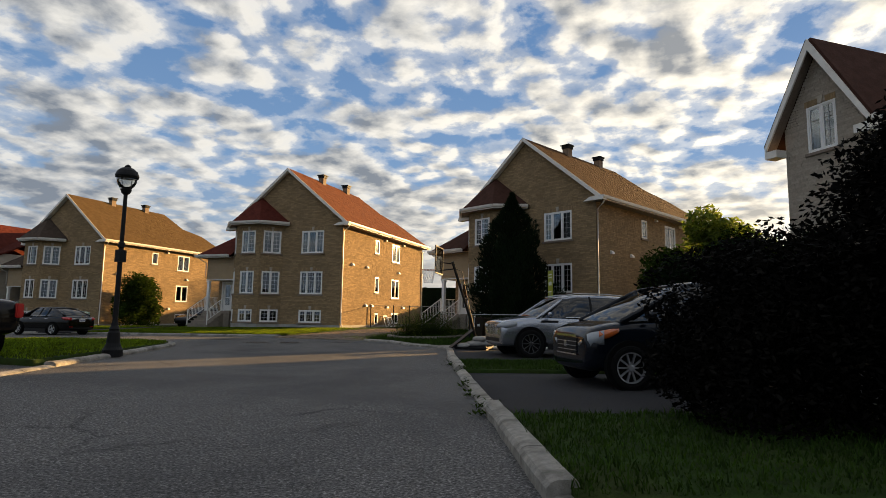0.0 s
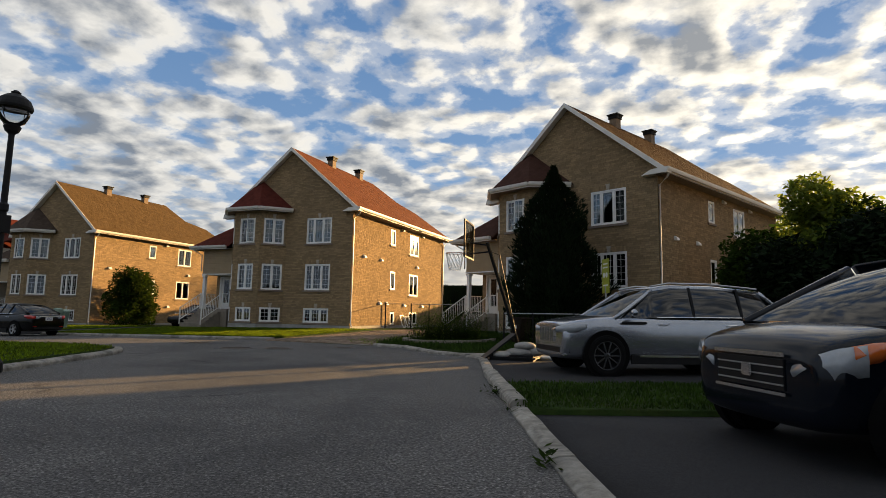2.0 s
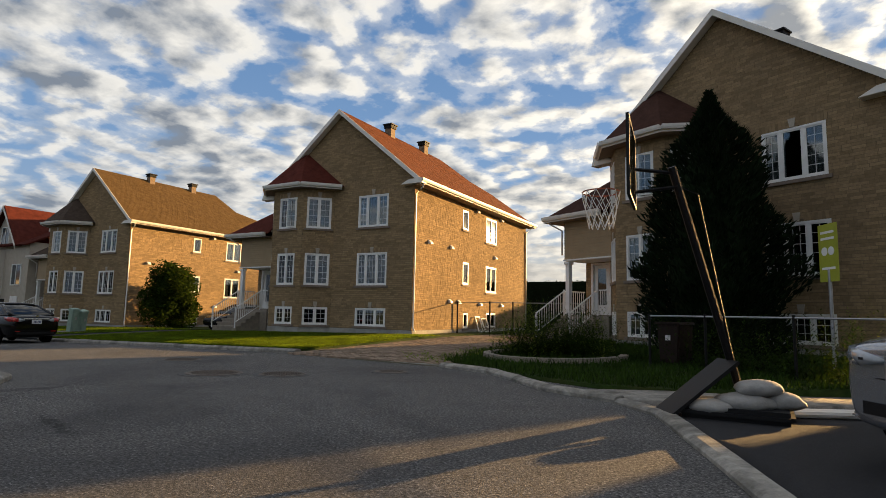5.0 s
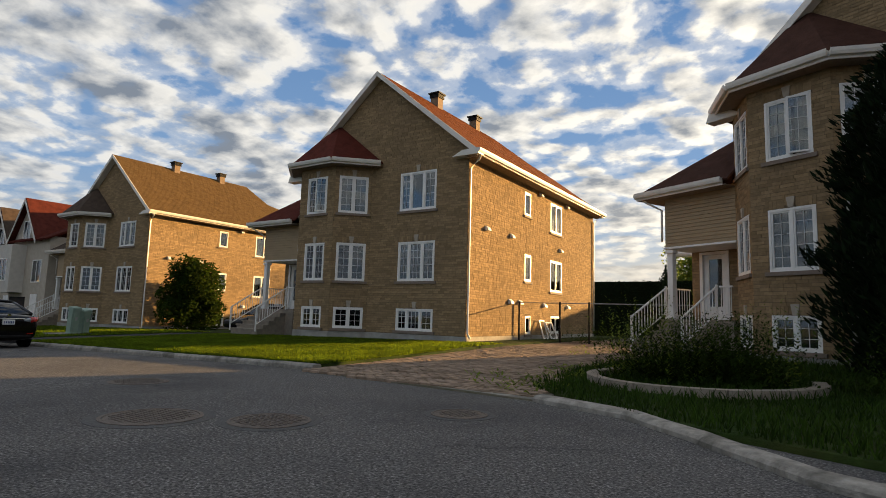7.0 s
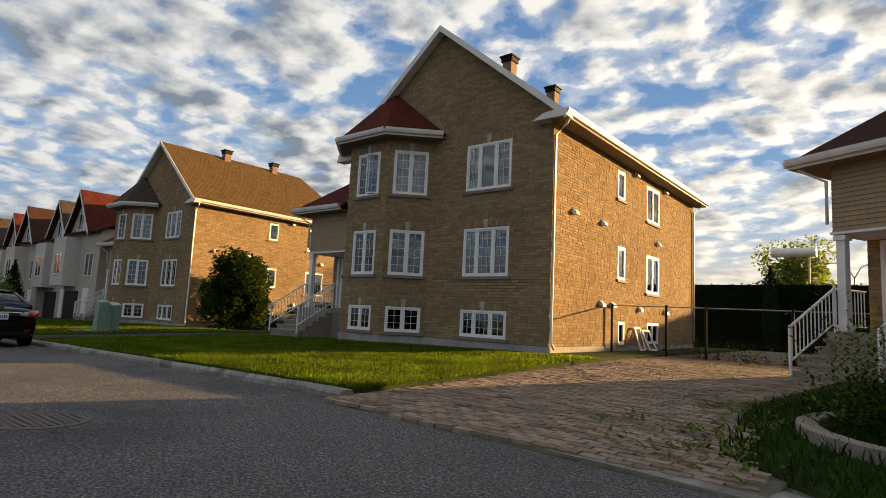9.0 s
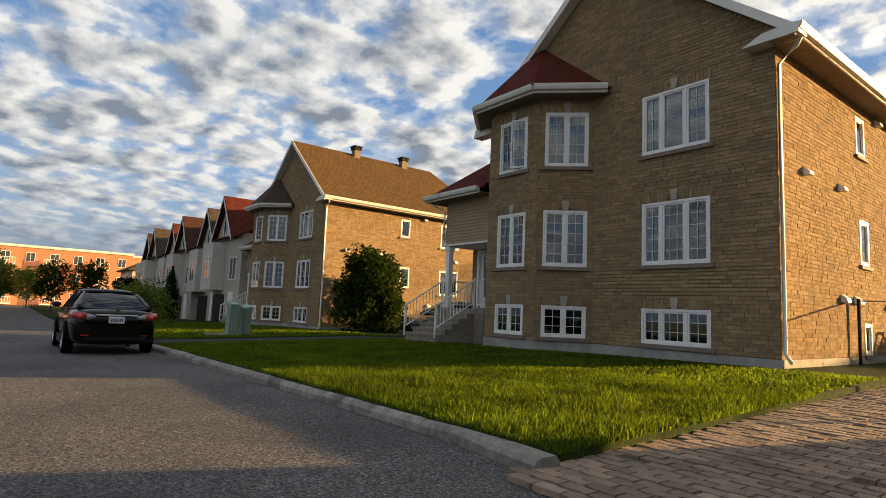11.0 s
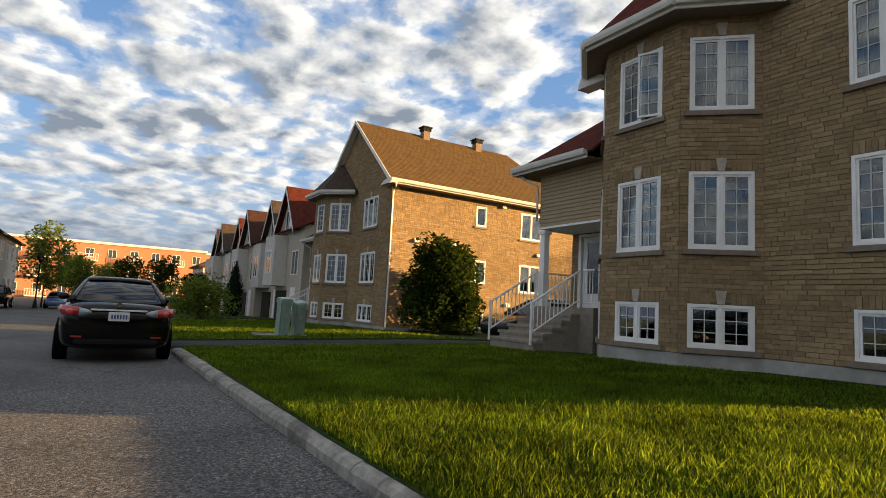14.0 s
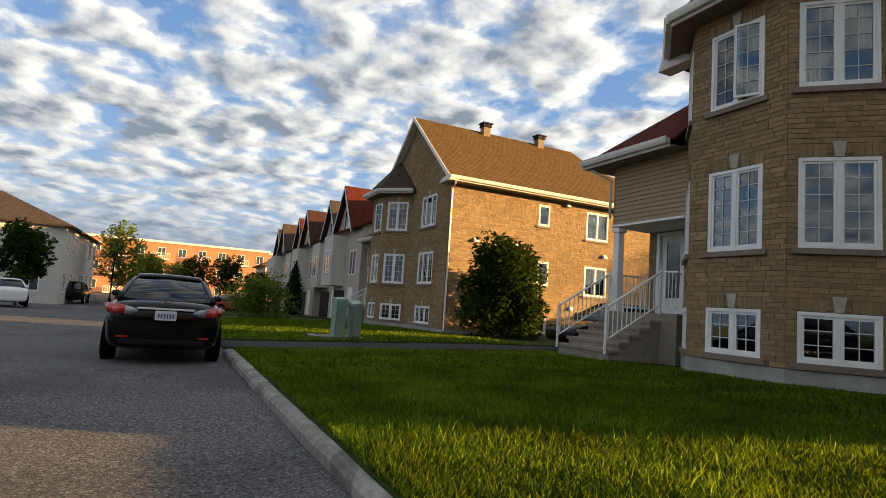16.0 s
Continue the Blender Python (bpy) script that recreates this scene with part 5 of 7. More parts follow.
def car(m, label, paint, L, W, H, prof, cabin, axles, r=0.33, spokes=5, category="car", group="parked cars", rim="alloy", rails=False, seams=True):
    """A car whose nose points along +x from its tail at x = 0. prof: (x, bottom, top, half-width); cabin: (x, belt, roof, half at belt, half at roof)."""
    root = thing("car" if category == "car" else category, m, label, category, group)
    bm = bmesh.new()
    loft(bm, [ring(bm, x, z0, z1, hw * 0.992, 0.95, 0.03) for x, z0, z1, hw in prof])
    body = part("body", bm, PAINT[paint], root, smooth=True)
    bev = body.modifiers.new("soft", "SUBSURF")
    bev.levels = bev.render_levels = 2
    # glass house
    bm = bmesh.new()
    rows = []
    for x, zb, zr, hb, ht in cabin:
        pts = [(hb, zb - 0.03), (hb * 0.995, zb + 0.01), (ht + (hb - ht) * 0.45, zb + (zr - zb) * 0.55), (ht + (hb - ht) * 0.12, zb + (zr - zb) * 0.88), (ht * 0.93, zr - 0.012), (0, zr + 0.01)]
        full = pts + [(-y, z) for y, z in pts[-2::-1]]
        rows.append([bm.verts.new((x, y, z)) for y, z in full])
    loft(bm, rows)
    part("glasshouse", bm, M["car_glass"], root, "dark tinted car windows", smooth=True)
    bm = bmesh.new()
    top = cabin[1:-1]
    g = []
    for x, zb, zr, hb, ht in top:
        g.append([bm.verts.new((x, y * ht * 0.99, zr + z)) for y, z in ((1.015, -0.075), (0.99, -0.02), (0.9, 0.012), (0.5, 0.026), (0, 0.03), (-0.5, 0.026), (-0.9, 0.012), (-0.99, -0.02), (-1.015, -0.075))])
    for a, b in zip(g, g[1:]):
        for k in range(8):
            bm.faces.new((a[k], b[k], b[k + 1], a[k + 1]))
    rf = part("roof_panel", bm, PAINT[paint], root, smooth=True)
    sol = rf.modifiers.new("thick", "SOLIDIFY")
    sol.thickness = 0.03
    for sy in (1, -1):
        for i, (a, b) in enumerate(zip(cabin, cabin[1:])):
            if i in (0, len(cabin) - 2):
                bm = bmesh.new()
                lo, hi = (a, b) if i == 0 else (b, a)
                n_ = 5
                tube(bm, [(lo[0] + (hi[0] - lo[0]) * k / n_, sy * (lo[3] + (hi[4] - lo[3]) * (k / n_) ** 1.2) * 0.995, lo[1] + (hi[2] - 0.03 - lo[1]) * k / n_) for k in range(n_ + 1)], 0.05, 6, 0.04)
                part("pillar", bm, PAINT[paint], root, smooth=True)
        mid = cabin[len(cabin) // 2]
        for px in (cabin[1][0] + (cabin[-2][0] - cabin[1][0]) * 0.22, cabin[1][0] + (cabin[-2][0] - cabin[1][0]) * 0.66):
            bm = bmesh.new()
            tube(bm, [(px, sy * mid[3] * 0.995, mid[1] - 0.02), (px, sy * (mid[4] + (mid[3] - mid[4]) * 0.45) * 1.005, mid[1] + (mid[2] - mid[1]) * 0.55), (px, sy * mid[4] * 1.0, mid[2] - 0.04)], 0.03, 6)
            part("pillar", bm, M["plastic"], root)
        bm = bmesh.new()
        tube(bm, [(c[0], sy * (c[3] + 0.004), c[1] + 0.005) for c in cabin[1:-1]], 0.012, 6)
        part("belt_trim", bm, M["chrome"], root)
        xm = cabin[-2][0] + (cabin[-1][0] - cabin[-2][0]) * 0.62
        bm = bmesh.new()
        mm = Matrix.Translation((xm, sy * (mid[3] + 0.13), mid[1] + 0.08)) @ Matrix.Diagonal((0.06, 0.11, 0.07, 1))
        bmesh.ops.create_icosphere(bm, subdivisions=2, radius=1, matrix=mm)
        part("mirror", bm, PAINT[paint], root, smooth=True)
        for f in (0.36, 0.74):
            x = cabin[0][0] + (cabin[-1][0] - cabin[0][0]) * f
            bm = bmesh.new()
            tube(bm, [(x - 0.09, sy * (W / 2 - 0.01), mid[1] - 0.13), (x - 0.05, sy * (W / 2 + 0.025), mid[1] - 0.13), (x + 0.07, sy * (W / 2 + 0.025), mid[1] - 0.13), (x + 0.1, sy * (W / 2 - 0.01), mid[1] - 0.13)], 0.014, 6)
            part("door_handle", bm, M["chrome"], root)
        bm = bmesh.new()
        box(bm, axles[0] + 0.5, axles[1] - 0.5, sy * (W / 2 - 0.03) - 0.02, sy * (W / 2 - 0.03) + 0.02, prof[3][1] - 0.02, prof[3][1] + 0.15)
        part("sill_trim", bm, M["plastic"], root)
        # no well is cut: a black ring on the flank stands for its shade
        for ax in axles:
            bm = bmesh.new()
            mm = Matrix.Translation((ax, sy * (W / 2 - 0.20), r + 0.02)) @ Euler((radians(-90 * sy), 0, 0)).to_matrix().to_4x4()
            rings = []
            for q, d in ((r * 1.02, 0.10), (r * 1.17, 0.10), (r * 1.17, 0.206), (r * 1.02, 0.200), (r * 0.80, 0.196)):
                rings.append([bm.verts.new(mm @ Vector((q * math.cos(k * math.pi / 20), q * math.sin(k * math.pi / 20), d))) for k in range(40)])
            for u, v in zip(rings, rings[1:]):
                for k in range(40):
                    bm.faces.new((u[k], u[(k + 1) % 40], v[(k + 1) % 40], v[k]))
            part("wheel_arch", bm, M["arch"], root)
            wheel(root, ax, sy * (W / 2 + 0.03), r, 0.21, sy, spokes, M[rim])
        if rails:
            bm = bmesh.new()
            tube(bm, [(c[0], sy * c[4] * 0.93, c[2] + 0.05) for c in top], 0.018, 6)
            part("roof_rail", bm, M["alloy"], root)
    return root


def blob(bm, c, s, m=None):
    bmesh.ops.create_icosphere(bm, subdivisions=2, radius=1, matrix=(m or Matrix()) @ Matrix.Translation(c) @ Matrix.Diagonal((*s, 1)))


def badge_box(root, name, x0, x1, y0, y1, z0, z1, mat, label="", bev=0.02):
    bm = bmesh.new()
    box(bm, x0, x1, y0, y1, z0, z1)
    bmesh.ops.bevel(bm, geom=bm.edges[:], offset=min(bev, (x1 - x0) * 0.4, (y1 - y0) * 0.4, (z1 - z0) * 0.4), segments=2, affect="EDGES")
    return part(name, bm, mat, root, label)


def wrap_lamp(root, name, pts, mat, label="", deep=0.14, out=0.012):
    """A lens that wraps round a corner of the body; pts: (x, y, bottom, top) along its outer face, the nose towards +x."""
    bm = bmesh.new()
    rows = []
    for i, (x, y, z0, z1) in enumerate(pts):
        a, b = pts[max(i - 1, 0)], pts[min(i + 1, len(pts) - 1)]
        d = Vector((b[0] - a[0], b[1] - a[1], 0)).normalized()
        n = Vector((d.y, -d.x, 0))
        if n.x * (x - 2.4) + n.y * y < 0:
            n = -n
        q = Vector((x, y, 0))
        zm = (z0 + z1) / 2
        rows.append([bm.verts.new(v) for v in (q - n * deep + Vector((0, 0, z0)), q + n * (out - 0.02) + Vector((0, 0, z0)), q + n * out + Vector((0, 0, zm)), q + n * (out - 0.02) + Vector((0, 0, z1)), q - n * deep + Vector((0, 0, z1)))])
    for a, b in zip(rows, rows[1:]):
        for k in range(5):
            bm.faces.new((a[k], b[k], b[(k + 1) % 5], a[(k + 1) % 5]))
    bm.faces.new(rows[0])
    bm.faces.new(rows[-1][::-1])
    return part(name, bm, mat, root, label, smooth=True)


SEDAN = [(0.0, 0.34, 0.80, 0.70), (0.06, 0.26, 0.96, 0.80), (0.35, 0.21, 1.02, 0.865), (1.0, 0.19, 1.0, 0.885), (2.0, 0.18, 0.97, 0.885), (3.0, 0.18, 0.95, 0.88), (3.7, 0.20, 0.88, 0.86), (4.25, 0.22, 0.76, 0.80), (4.48, 0.26, 0.66, 0.70), (4.54, 0.34, 0.58, 0.60)]
SEDAN_CAB = [(0.36, 1.03, 1.06, 0.70, 0.62), (1.3, 1.0, 1.40, 0.78, 0.55), (1.9, 0.98, 1.455, 0.81, 0.56), (2.6, 0.97, 1.44, 0.81, 0.56), (3.45, 0.94, 0.98, 0.76, 0.70)]
sedan = car(pose(-9.62, -10.08, slope(-11), 0, 0, 180), "black compact saloon parked at the kerb", "black", 4.54, 1.77, 1.46, SEDAN, SEDAN_CAB, (0.98, 3.58), 0.32, 5)
for sy in (1, -1):
    lamp = wrap_lamp(sedan, "tail_lamp", [(0.02, sy * 0.58, 0.79, 0.93), (0.06, sy * 0.72, 0.78, 0.945), (0.16, sy * 0.815, 0.80, 0.955), (0.34, sy * 0.865, 0.86, 0.95)], M["lamp_red"], "red tail lamp", out=0.03)
    bm = bmesh.new()
    blob(bm, (0.035, sy * 0.70, 0.86), (0.03, 0.055, 0.055))
    part("stop_lamp", bm, M["lamp_bright"], lamp, smooth=True)
    wrap_lamp(sedan, "reverse_lamp", [(-0.005, sy * 0.40, 0.83, 0.875), (0.01, sy * 0.49, 0.80, 0.905), (0.022, sy * 0.575, 0.79, 0.925)], M["lamp_clear"], "clear reversing lamp", out=0.03)
    badge_box(sedan, "reflector", -0.012, 0.06, min(sy * 0.50, sy * 0.66), max(sy * 0.50, sy * 0.66), 0.44, 0.47, M["lamp_red"], "small red bumper reflector", 0.006)
# pale paint, the bright reflection of chrome put into its colour
badge_box(sedan, "boot_trim", -0.035, 0.05, -0.42, 0.42, 0.885, 0.912, M["trim"], "boot strip in pale paint for chrome's sheen")
badge_box(sedan, "bumper_ridge", -0.03, 0.08, -0.70, 0.70, 0.565, 0.59, PAINT["black"])
pl = badge_box(sedan, "number_plate", -0.035, 0.05, -0.155, 0.155, 0.72, 0.87, M["plate"], "pale number plate", 0.008)
for k in range(6):
    badge_box(pl, "plate_mark", -0.040, -0.034, -0.12 + 0.042 * k, -0.095 + 0.042 * k, 0.755, 0.825, M["plate_bar"], bev=0.001)
badge_box(sedan, "badge", -0.025, 0.05, -0.06, 0.06, 0.965, 1.02, M["chrome"], "oval chrome badge", 0.02)
badge_box(sedan, "bumper_trim", -0.02, 0.1, -0.62, 0.62, 0.34, 0.42, M["plastic"])

SUV_P = [(0.0, 0.42, 0.95, 0.80), (0.08, 0.32, 1.10, 0.90), (0.5, 0.26, 1.16, 0.98), (1.2, 0.25, 1.15, 1.0), (2.5, 0.25, 1.13, 1.0), (3.4, 0.25, 1.13, 0.995), (4.0, 0.26, 1.13, 0.985), (4.5, 0.26, 1.08, 0.97), (4.8, 0.27, 1.02, 0.93), (4.93, 0.29, 0.98, 0.90), (4.97, 0.33, 0.94, 0.85), (4.98, 0.40, 0.90, 0.80)]
SUV_C = [(0.18, 1.14, 1.20, 0.88, 0.74), (0.75, 1.14, 1.69, 0.91, 0.72), (1.8, 1.13, 1.76, 0.92, 0.72), (2.7, 1.12, 1.755, 0.92, 0.72), (3.1, 1.11, 1.68, 0.91, 0.72), (3.95, 1.07, 1.11, 0.88, 0.80)]


def parked(front_wheel, heading, L, ax, half):
    """The pose of a car whose left front wheel stands at that place, with its nose towards heading (degrees)."""
    f = Vector((math.cos(radians(heading)), math.sin(radians(heading)), 0))
    lf = Vector((-f.y, f.x, 0))
    o = Vector((*front_wheel, 0.03)) - lf * half - f * ax
    return pose(*o, 0, 0, heading)


suv = car(parked((15.55, -16.2), 211, 5.06, 4.16, 0.95), "silver grey sport utility vehicle parked on a driveway", "silver", 5.06, 2.0, 1.77, SUV_P, SUV_C, (1.12, 4.16), 0.385, 10, rails=True, rim="gunmetal")
badge_box(suv, "grille", 4.80, 4.995, -0.42, 0.42, 0.60, 0.90, M["gunmetal"], "chrome mesh grille")
for k in range(9):
    badge_box(suv, "grille_bar", 4.98, 5.01, -0.40 + 0.1 * k - 0.008, -0.40 + 0.1 * k + 0.008, 0.61, 0.89, M["chrome"], bev=0.003)
for sy in (1, -1):
    a, b = sorted((sy * 0.48, sy * 0.84))
    lamp = wrap_lamp(suv, "headlamp", [(4.975, sy * 0.44, 0.83, 0.865), (4.955, sy * 0.62, 0.80, 0.905), (4.90, sy * 0.80, 0.79, 0.945), (4.76, sy * 0.905, 0.81, 0.965), (4.55, sy * 0.955, 0.88, 0.97)], M["lamp_clear"], "clear wraparound headlamp", out=0.085)
    for f in (0.60, 0.74):
        badge_box(lamp, "projector", 4.93, 5.045 - 0.05 * (f > 0.7), sy * f - 0.045, sy * f + 0.045, 0.825, 0.885, M["plastic"], bev=0.02)
    wrap_lamp(suv, "air_intake", [(4.97, sy * 0.56, 0.44, 0.50), (4.93, sy * 0.74, 0.42, 0.56), (4.86, sy * 0.88, 0.42, 0.58)], M["plastic"], "black lower air intake")
    wrap_lamp(suv, "bumper_crease", [(4.985, sy * 0.45, 0.70, 0.715), (4.93, sy * 0.78, 0.70, 0.72), (4.80, sy * 0.93, 0.71, 0.725)], M["plastic"])
    badge_box(suv, "bumper_trim", 4.7, 4.965, min(sy * 0.45, sy * 0.85), max(sy * 0.45, sy * 0.85), 0.36, 0.41, M["chrome"])
    badge_box(suv, "sill_chrome", 1.7, 3.5, min(sy * 0.985, sy * 1.01), max(sy * 0.985, sy * 1.01), 0.36, 0.40, M["chrome"])
    badge_box(suv, "fender_vent", 3.35, 3.85, min(sy * 0.975, sy * 1.012), max(sy * 0.975, sy * 1.012), 0.98, 1.03, M["plastic"], "black wing trim", 0.01)
badge_box(suv, "lower_grille", 4.8, 4.985, -0.7, 0.7, 0.40, 0.54, M["plastic"])

VAN_P = [(0.0, 0.40, 0.95, 0.82), (0.1, 0.30, 1.08, 0.92), (0.6, 0.24, 1.12, 0.97), (1.4, 0.22, 1.12, 0.98), (2.6, 0.22, 1.11, 0.98), (3.5, 0.22, 1.10, 0.975), (4.1, 0.23, 1.08, 0.965), (4.55, 0.24, 1.02, 0.94), (4.79, 0.25, 0.94, 0.89), (4.830, 0.27, 0.87, 0.83), (4.870, 0.32, 0.82, 0.76), (4.880, 0.40, 0.76, 0.70)]
VAN_C = [(0.12, 1.10, 1.2, 0.88, 0.76), (0.5, 1.11, 1.68, 0.91, 0.76), (1.6, 1.11, 1.75, 0.92, 0.76), (2.6, 1.10, 1.75, 0.92, 0.76), (3.2, 1.09, 1.66, 0.91, 0.76), (4.3, 1.06, 1.09, 0.86, 0.80)]
van = car(parked((18.38, -22.42), 209, 5.13, 4.22, 0.93), "dark navy minivan parked on a driveway", "navy", 5.13, 1.96, 1.75, VAN_P, VAN_C, (1.2, 4.22), 0.345, 10, rim="alloy")
badge_box(van, "grille", 4.8, 4.892, -0.44, 0.44, 0.52, 0.80, M["plastic"], "black slatted grille")
for k in range(3):
    badge_box(van, "grille_bar", 4.860, 4.902, -0.42, 0.42, 0.575 + 0.07 * k, 0.587 + 0.07 * k, M["grey_metal"], bev=0.004)
for z0, z1 in ((0.50, 0.525), (0.80, 0.835)):
    badge_box(van, "grille_edge", 4.9, 4.908, -0.45, 0.45, z0, z1, M["chrome"], "chrome grille edge", 0.008)
badge_box(van, "badge", 4.890, 4.920, -0.06, 0.06, 0.62, 0.73, M["chrome"], "chrome badge", 0.01)
for sy in (1, -1):
    wrap_lamp(van, "headlamp", [(4.860, sy * 0.50, 0.66, 0.74), (4.830, sy * 0.66, 0.65, 0.82), (4.80, sy * 0.82, 0.66, 0.88), (4.62, sy * 0.905, 0.70, 0.92)], M["lamp_clear"], "large clear headlamp", out=0.042)
    wrap_lamp(van, "indicator", [(4.70, sy * 0.878, 0.77, 0.905), (4.55, sy * 0.925, 0.80, 0.935), (4.40, sy * 0.948, 0.89, 0.95)], M["lamp_orange"], "orange indicator", out=0.034)

car(pose(-13.0, 4.6, lawn_z(-13, 2) - 0.03, 0, 0, -90), "black hatchback parked on the driveway between houses", "black", 4.54, 1.77, 1.46, SEDAN, SEDAN_CAB, (0.98, 3.58), 0.32, 5)
car(pose(-52.0, -3.6, slope(-52) + 0.13, 0, 0, -60), "orange red hatchback parked before terraced houses", "red", 4.54, 1.77, 1.46, SEDAN, SEDAN_CAB, (0.98, 3.58), 0.32, 5)
car(pose(-36.0, -17.6, slope(-36) + 0.05, 0, 0, 195), "white saloon parked across the street", "white", 4.54, 1.77, 1.46, SEDAN, SEDAN_CAB, (0.98, 3.58), 0.32, 5)
car(pose(-62.0, -13.4, slope(-62) + 0.02, 0, 0, 0), "blue saloon parked far along the street", "blue", 4.54, 1.77, 1.46, SEDAN, SEDAN_CAB, (0.98, 3.58), 0.32, 5)
car(pose(-53.5, -17.4, slope(-53) + 0.05, 0, 0, 180), "black sport utility vehicle across the street", "black", 5.06, 2.0, 1.77, SUV_P, SUV_C, (1.08, 4.10), 0.385, 9)
TRUCK_P = [(0.0, 0.55, 1.05, 0.92), (0.06, 0.50, 1.22, 0.98), (0.5, 0.42, 1.26, 1.0), (1.7, 0.40, 1.26, 1.0), (2.2, 0.40, 1.24, 1.0), (3.8, 0.40, 1.22, 1.0), (4.6, 0.42, 1.18, 0.98), (5.4, 0.45, 1.10, 0.94), (5.7, 0.55, 0.98, 0.84)]
TRUCK_C = [(1.85, 1.22, 1.26, 0.90, 0.80), (2.15, 1.22, 1.82, 0.90, 0.74), (2.8, 1.22, 1.90, 0.91, 0.74), (3.5, 1.21, 1.86, 0.90, 0.74), (4.3, 1.17, 1.2, 0.86, 0.80)]
truck = car(pose(6.1, -24.6, 0.08, 0, 0, 172), "black pickup truck on a driveway across the street", "black", 5.7, 2.0, 1.9, TRUCK_P, TRUCK_C, (1.2, 4.7), 0.40, 6, "pickup truck")
for sy in (1, -1):
    badge_box(truck, "tail_lamp", -0.02, 0.12, min(sy * 0.82, sy * 0.97), max(sy * 0.82, sy * 0.97), 0.86, 1.16, M["lamp_red"], "red tail lamp")


# ---- street furniture ----
def street_lamp(at):
    root = thing("street_lamp", Matrix.Translation(at), "black street lamp with a glass acorn lantern", "street lamp")
    bm = bmesh.new()
    lathe(bm, [(0.23, -0.1), (0.23, 0.06), (0.19, 0.12), (0.15, 0.22), (0.135, 0.46), (0.11, 0.52), (0.12, 0.56), (0.08, 0.64), (0.062, 0.75), (0.055, 2.55), (0.075, 2.58), (0.075, 2.68), (0.05, 2.71), (0.045, 3.88), (0.06, 3.92)], 20)
    part("post", bm, M["black_metal"], root)
    bm = bmesh.new()
    lathe(bm, [(0.05, 3.90), (0.10, 3.94), (0.13, 4.02), (0.09, 4.08)], 20)
    part("fitter", bm, M["black_metal"], root)
    bm = bmesh.new()
    lathe(bm, [(0.085, 4.05), (0.17, 4.11), (0.225, 4.22), (0.24, 4.34)], 24)
    part("globe", bm, M["lamp_glass"], root, "ribbed clear glass globe", smooth=True)
    bm = bmesh.new()
    lathe(bm, [(0.262, 4.33), (0.275, 4.37), (0.262, 4.42), (0.225, 4.50), (0.14, 4.57), (0.07, 4.60), (0.075, 4.63), (0.04, 4.66), (0.0, 4.68)], 24)
    part("cap", bm, M["black_metal"], root)
    for k in range(4):
        a = k * math.pi / 2 + 0.4
        bm = bmesh.new()
        tube(bm, [(math.cos(a) * 0.11, math.sin(a) * 0.11, 4.02), (math.cos(a) * 0.235, math.sin(a) * 0.235, 4.2), (math.cos(a) * 0.255, math.sin(a) * 0.255, 4.36)], 0.009, 6)
        part("lantern_rib", bm, M["black_metal"], root)
    bm = bmesh.new()
    box(bm, -0.09, 0.09, -0.09, 0.09, 2.2, 2.5)
    part("junction_box", bm, M["black_metal"], root)
    return root


M["lamp_glass"] = glass_material("lamp_glass", (0.85, 0.85, 0.82), 0.12, 1.35)
street_lamp((6.38, -21.55, 0.12))

# basketball hoop with a leaning pole
hoop = thing("basketball_hoop", Matrix.Translation((12.95, -13.3, 0.03)), "portable basketball hoop, black leaning pole weighed down with sandbags", "basketball hoop")
bm = bmesh.new()
tube(bm, [(0.15, 0.35, 0.05), (-0.18, -0.12, 1.5), (-0.5, -0.65, 2.92)], 0.05, 8)
part("pole", bm, M["black_metal"], hoop)
bm = bmesh.new()
tube(bm, [(0.05, 0.15, 0.6), (-0.25, -0.40, 2.62), (-0.46, -0.62, 2.70)], 0.012, 6)
part("brace", bm, M["black_metal"], hoop)
for dz in (0.0, 0.28):
    bm = bmesh.new()
    tube(bm, [(-0.48, -0.63, 2.68 + dz * 0.6), (-0.90, -0.80, 2.62 + dz)], 0.022, 6)
    part("arm", bm, M["black_metal"], hoop)
hm = Matrix.Translation((-0.93, -0.80, 2.95)) @ Matrix.Scale(0.92, 4) @ Euler((0, 0, radians(97))).to_matrix().to_4x4()
bm = bmesh.new()
box(bm, -0.55, 0.55, -0.012, 0.012, -0.45, 0.48, hm)
part("backboard", bm, glass_material("acrylic", (0.80, 0.76, 0.68), 0.04, 1.3, 0.7), hoop, "scuffed clear backboard")
for a in ((-0.57, 0.57, -0.49, -0.45), (-0.57, 0.57, 0.48, 0.52), (-0.57, -0.53, -0.45, 0.48), (0.53, 0.57, -0.45, 0.48)):
    bm = bmesh.new()
    box(bm, a[0], a[1], -0.02, 0.02, a[2], a[3], hm)
    part("backboard_frame", bm, M["black_metal"], hoop)
bm = bmesh.new()
tube(bm, [Vector((-1.28 + 0.22 * math.cos(k * 0.3142), -0.86 + 0.22 * math.sin(k * 0.3142), 2.64)) for k in range(21)], 0.009, 5)
part("rim", bm, principled("rim_orange", (0.35, 0.07, 0.02), 0.5, var=0.1, scale=6), hoop)
bm = bmesh.new()
for k in range(12):
    for s in (0.26, -0.26):
        q = []
        for j in range(5):
            a = k * 0.5236 + s * j
            rr = 0.23 - 0.022 * j
            q.append((-1.28 + rr * math.cos(a), -0.86 + rr * math.sin(a), 2.64 - 0.11 * j))
        tube(bm, q, 0.005, 4)
part("net", bm, M["white"], hoop)
bm = bmesh.new()
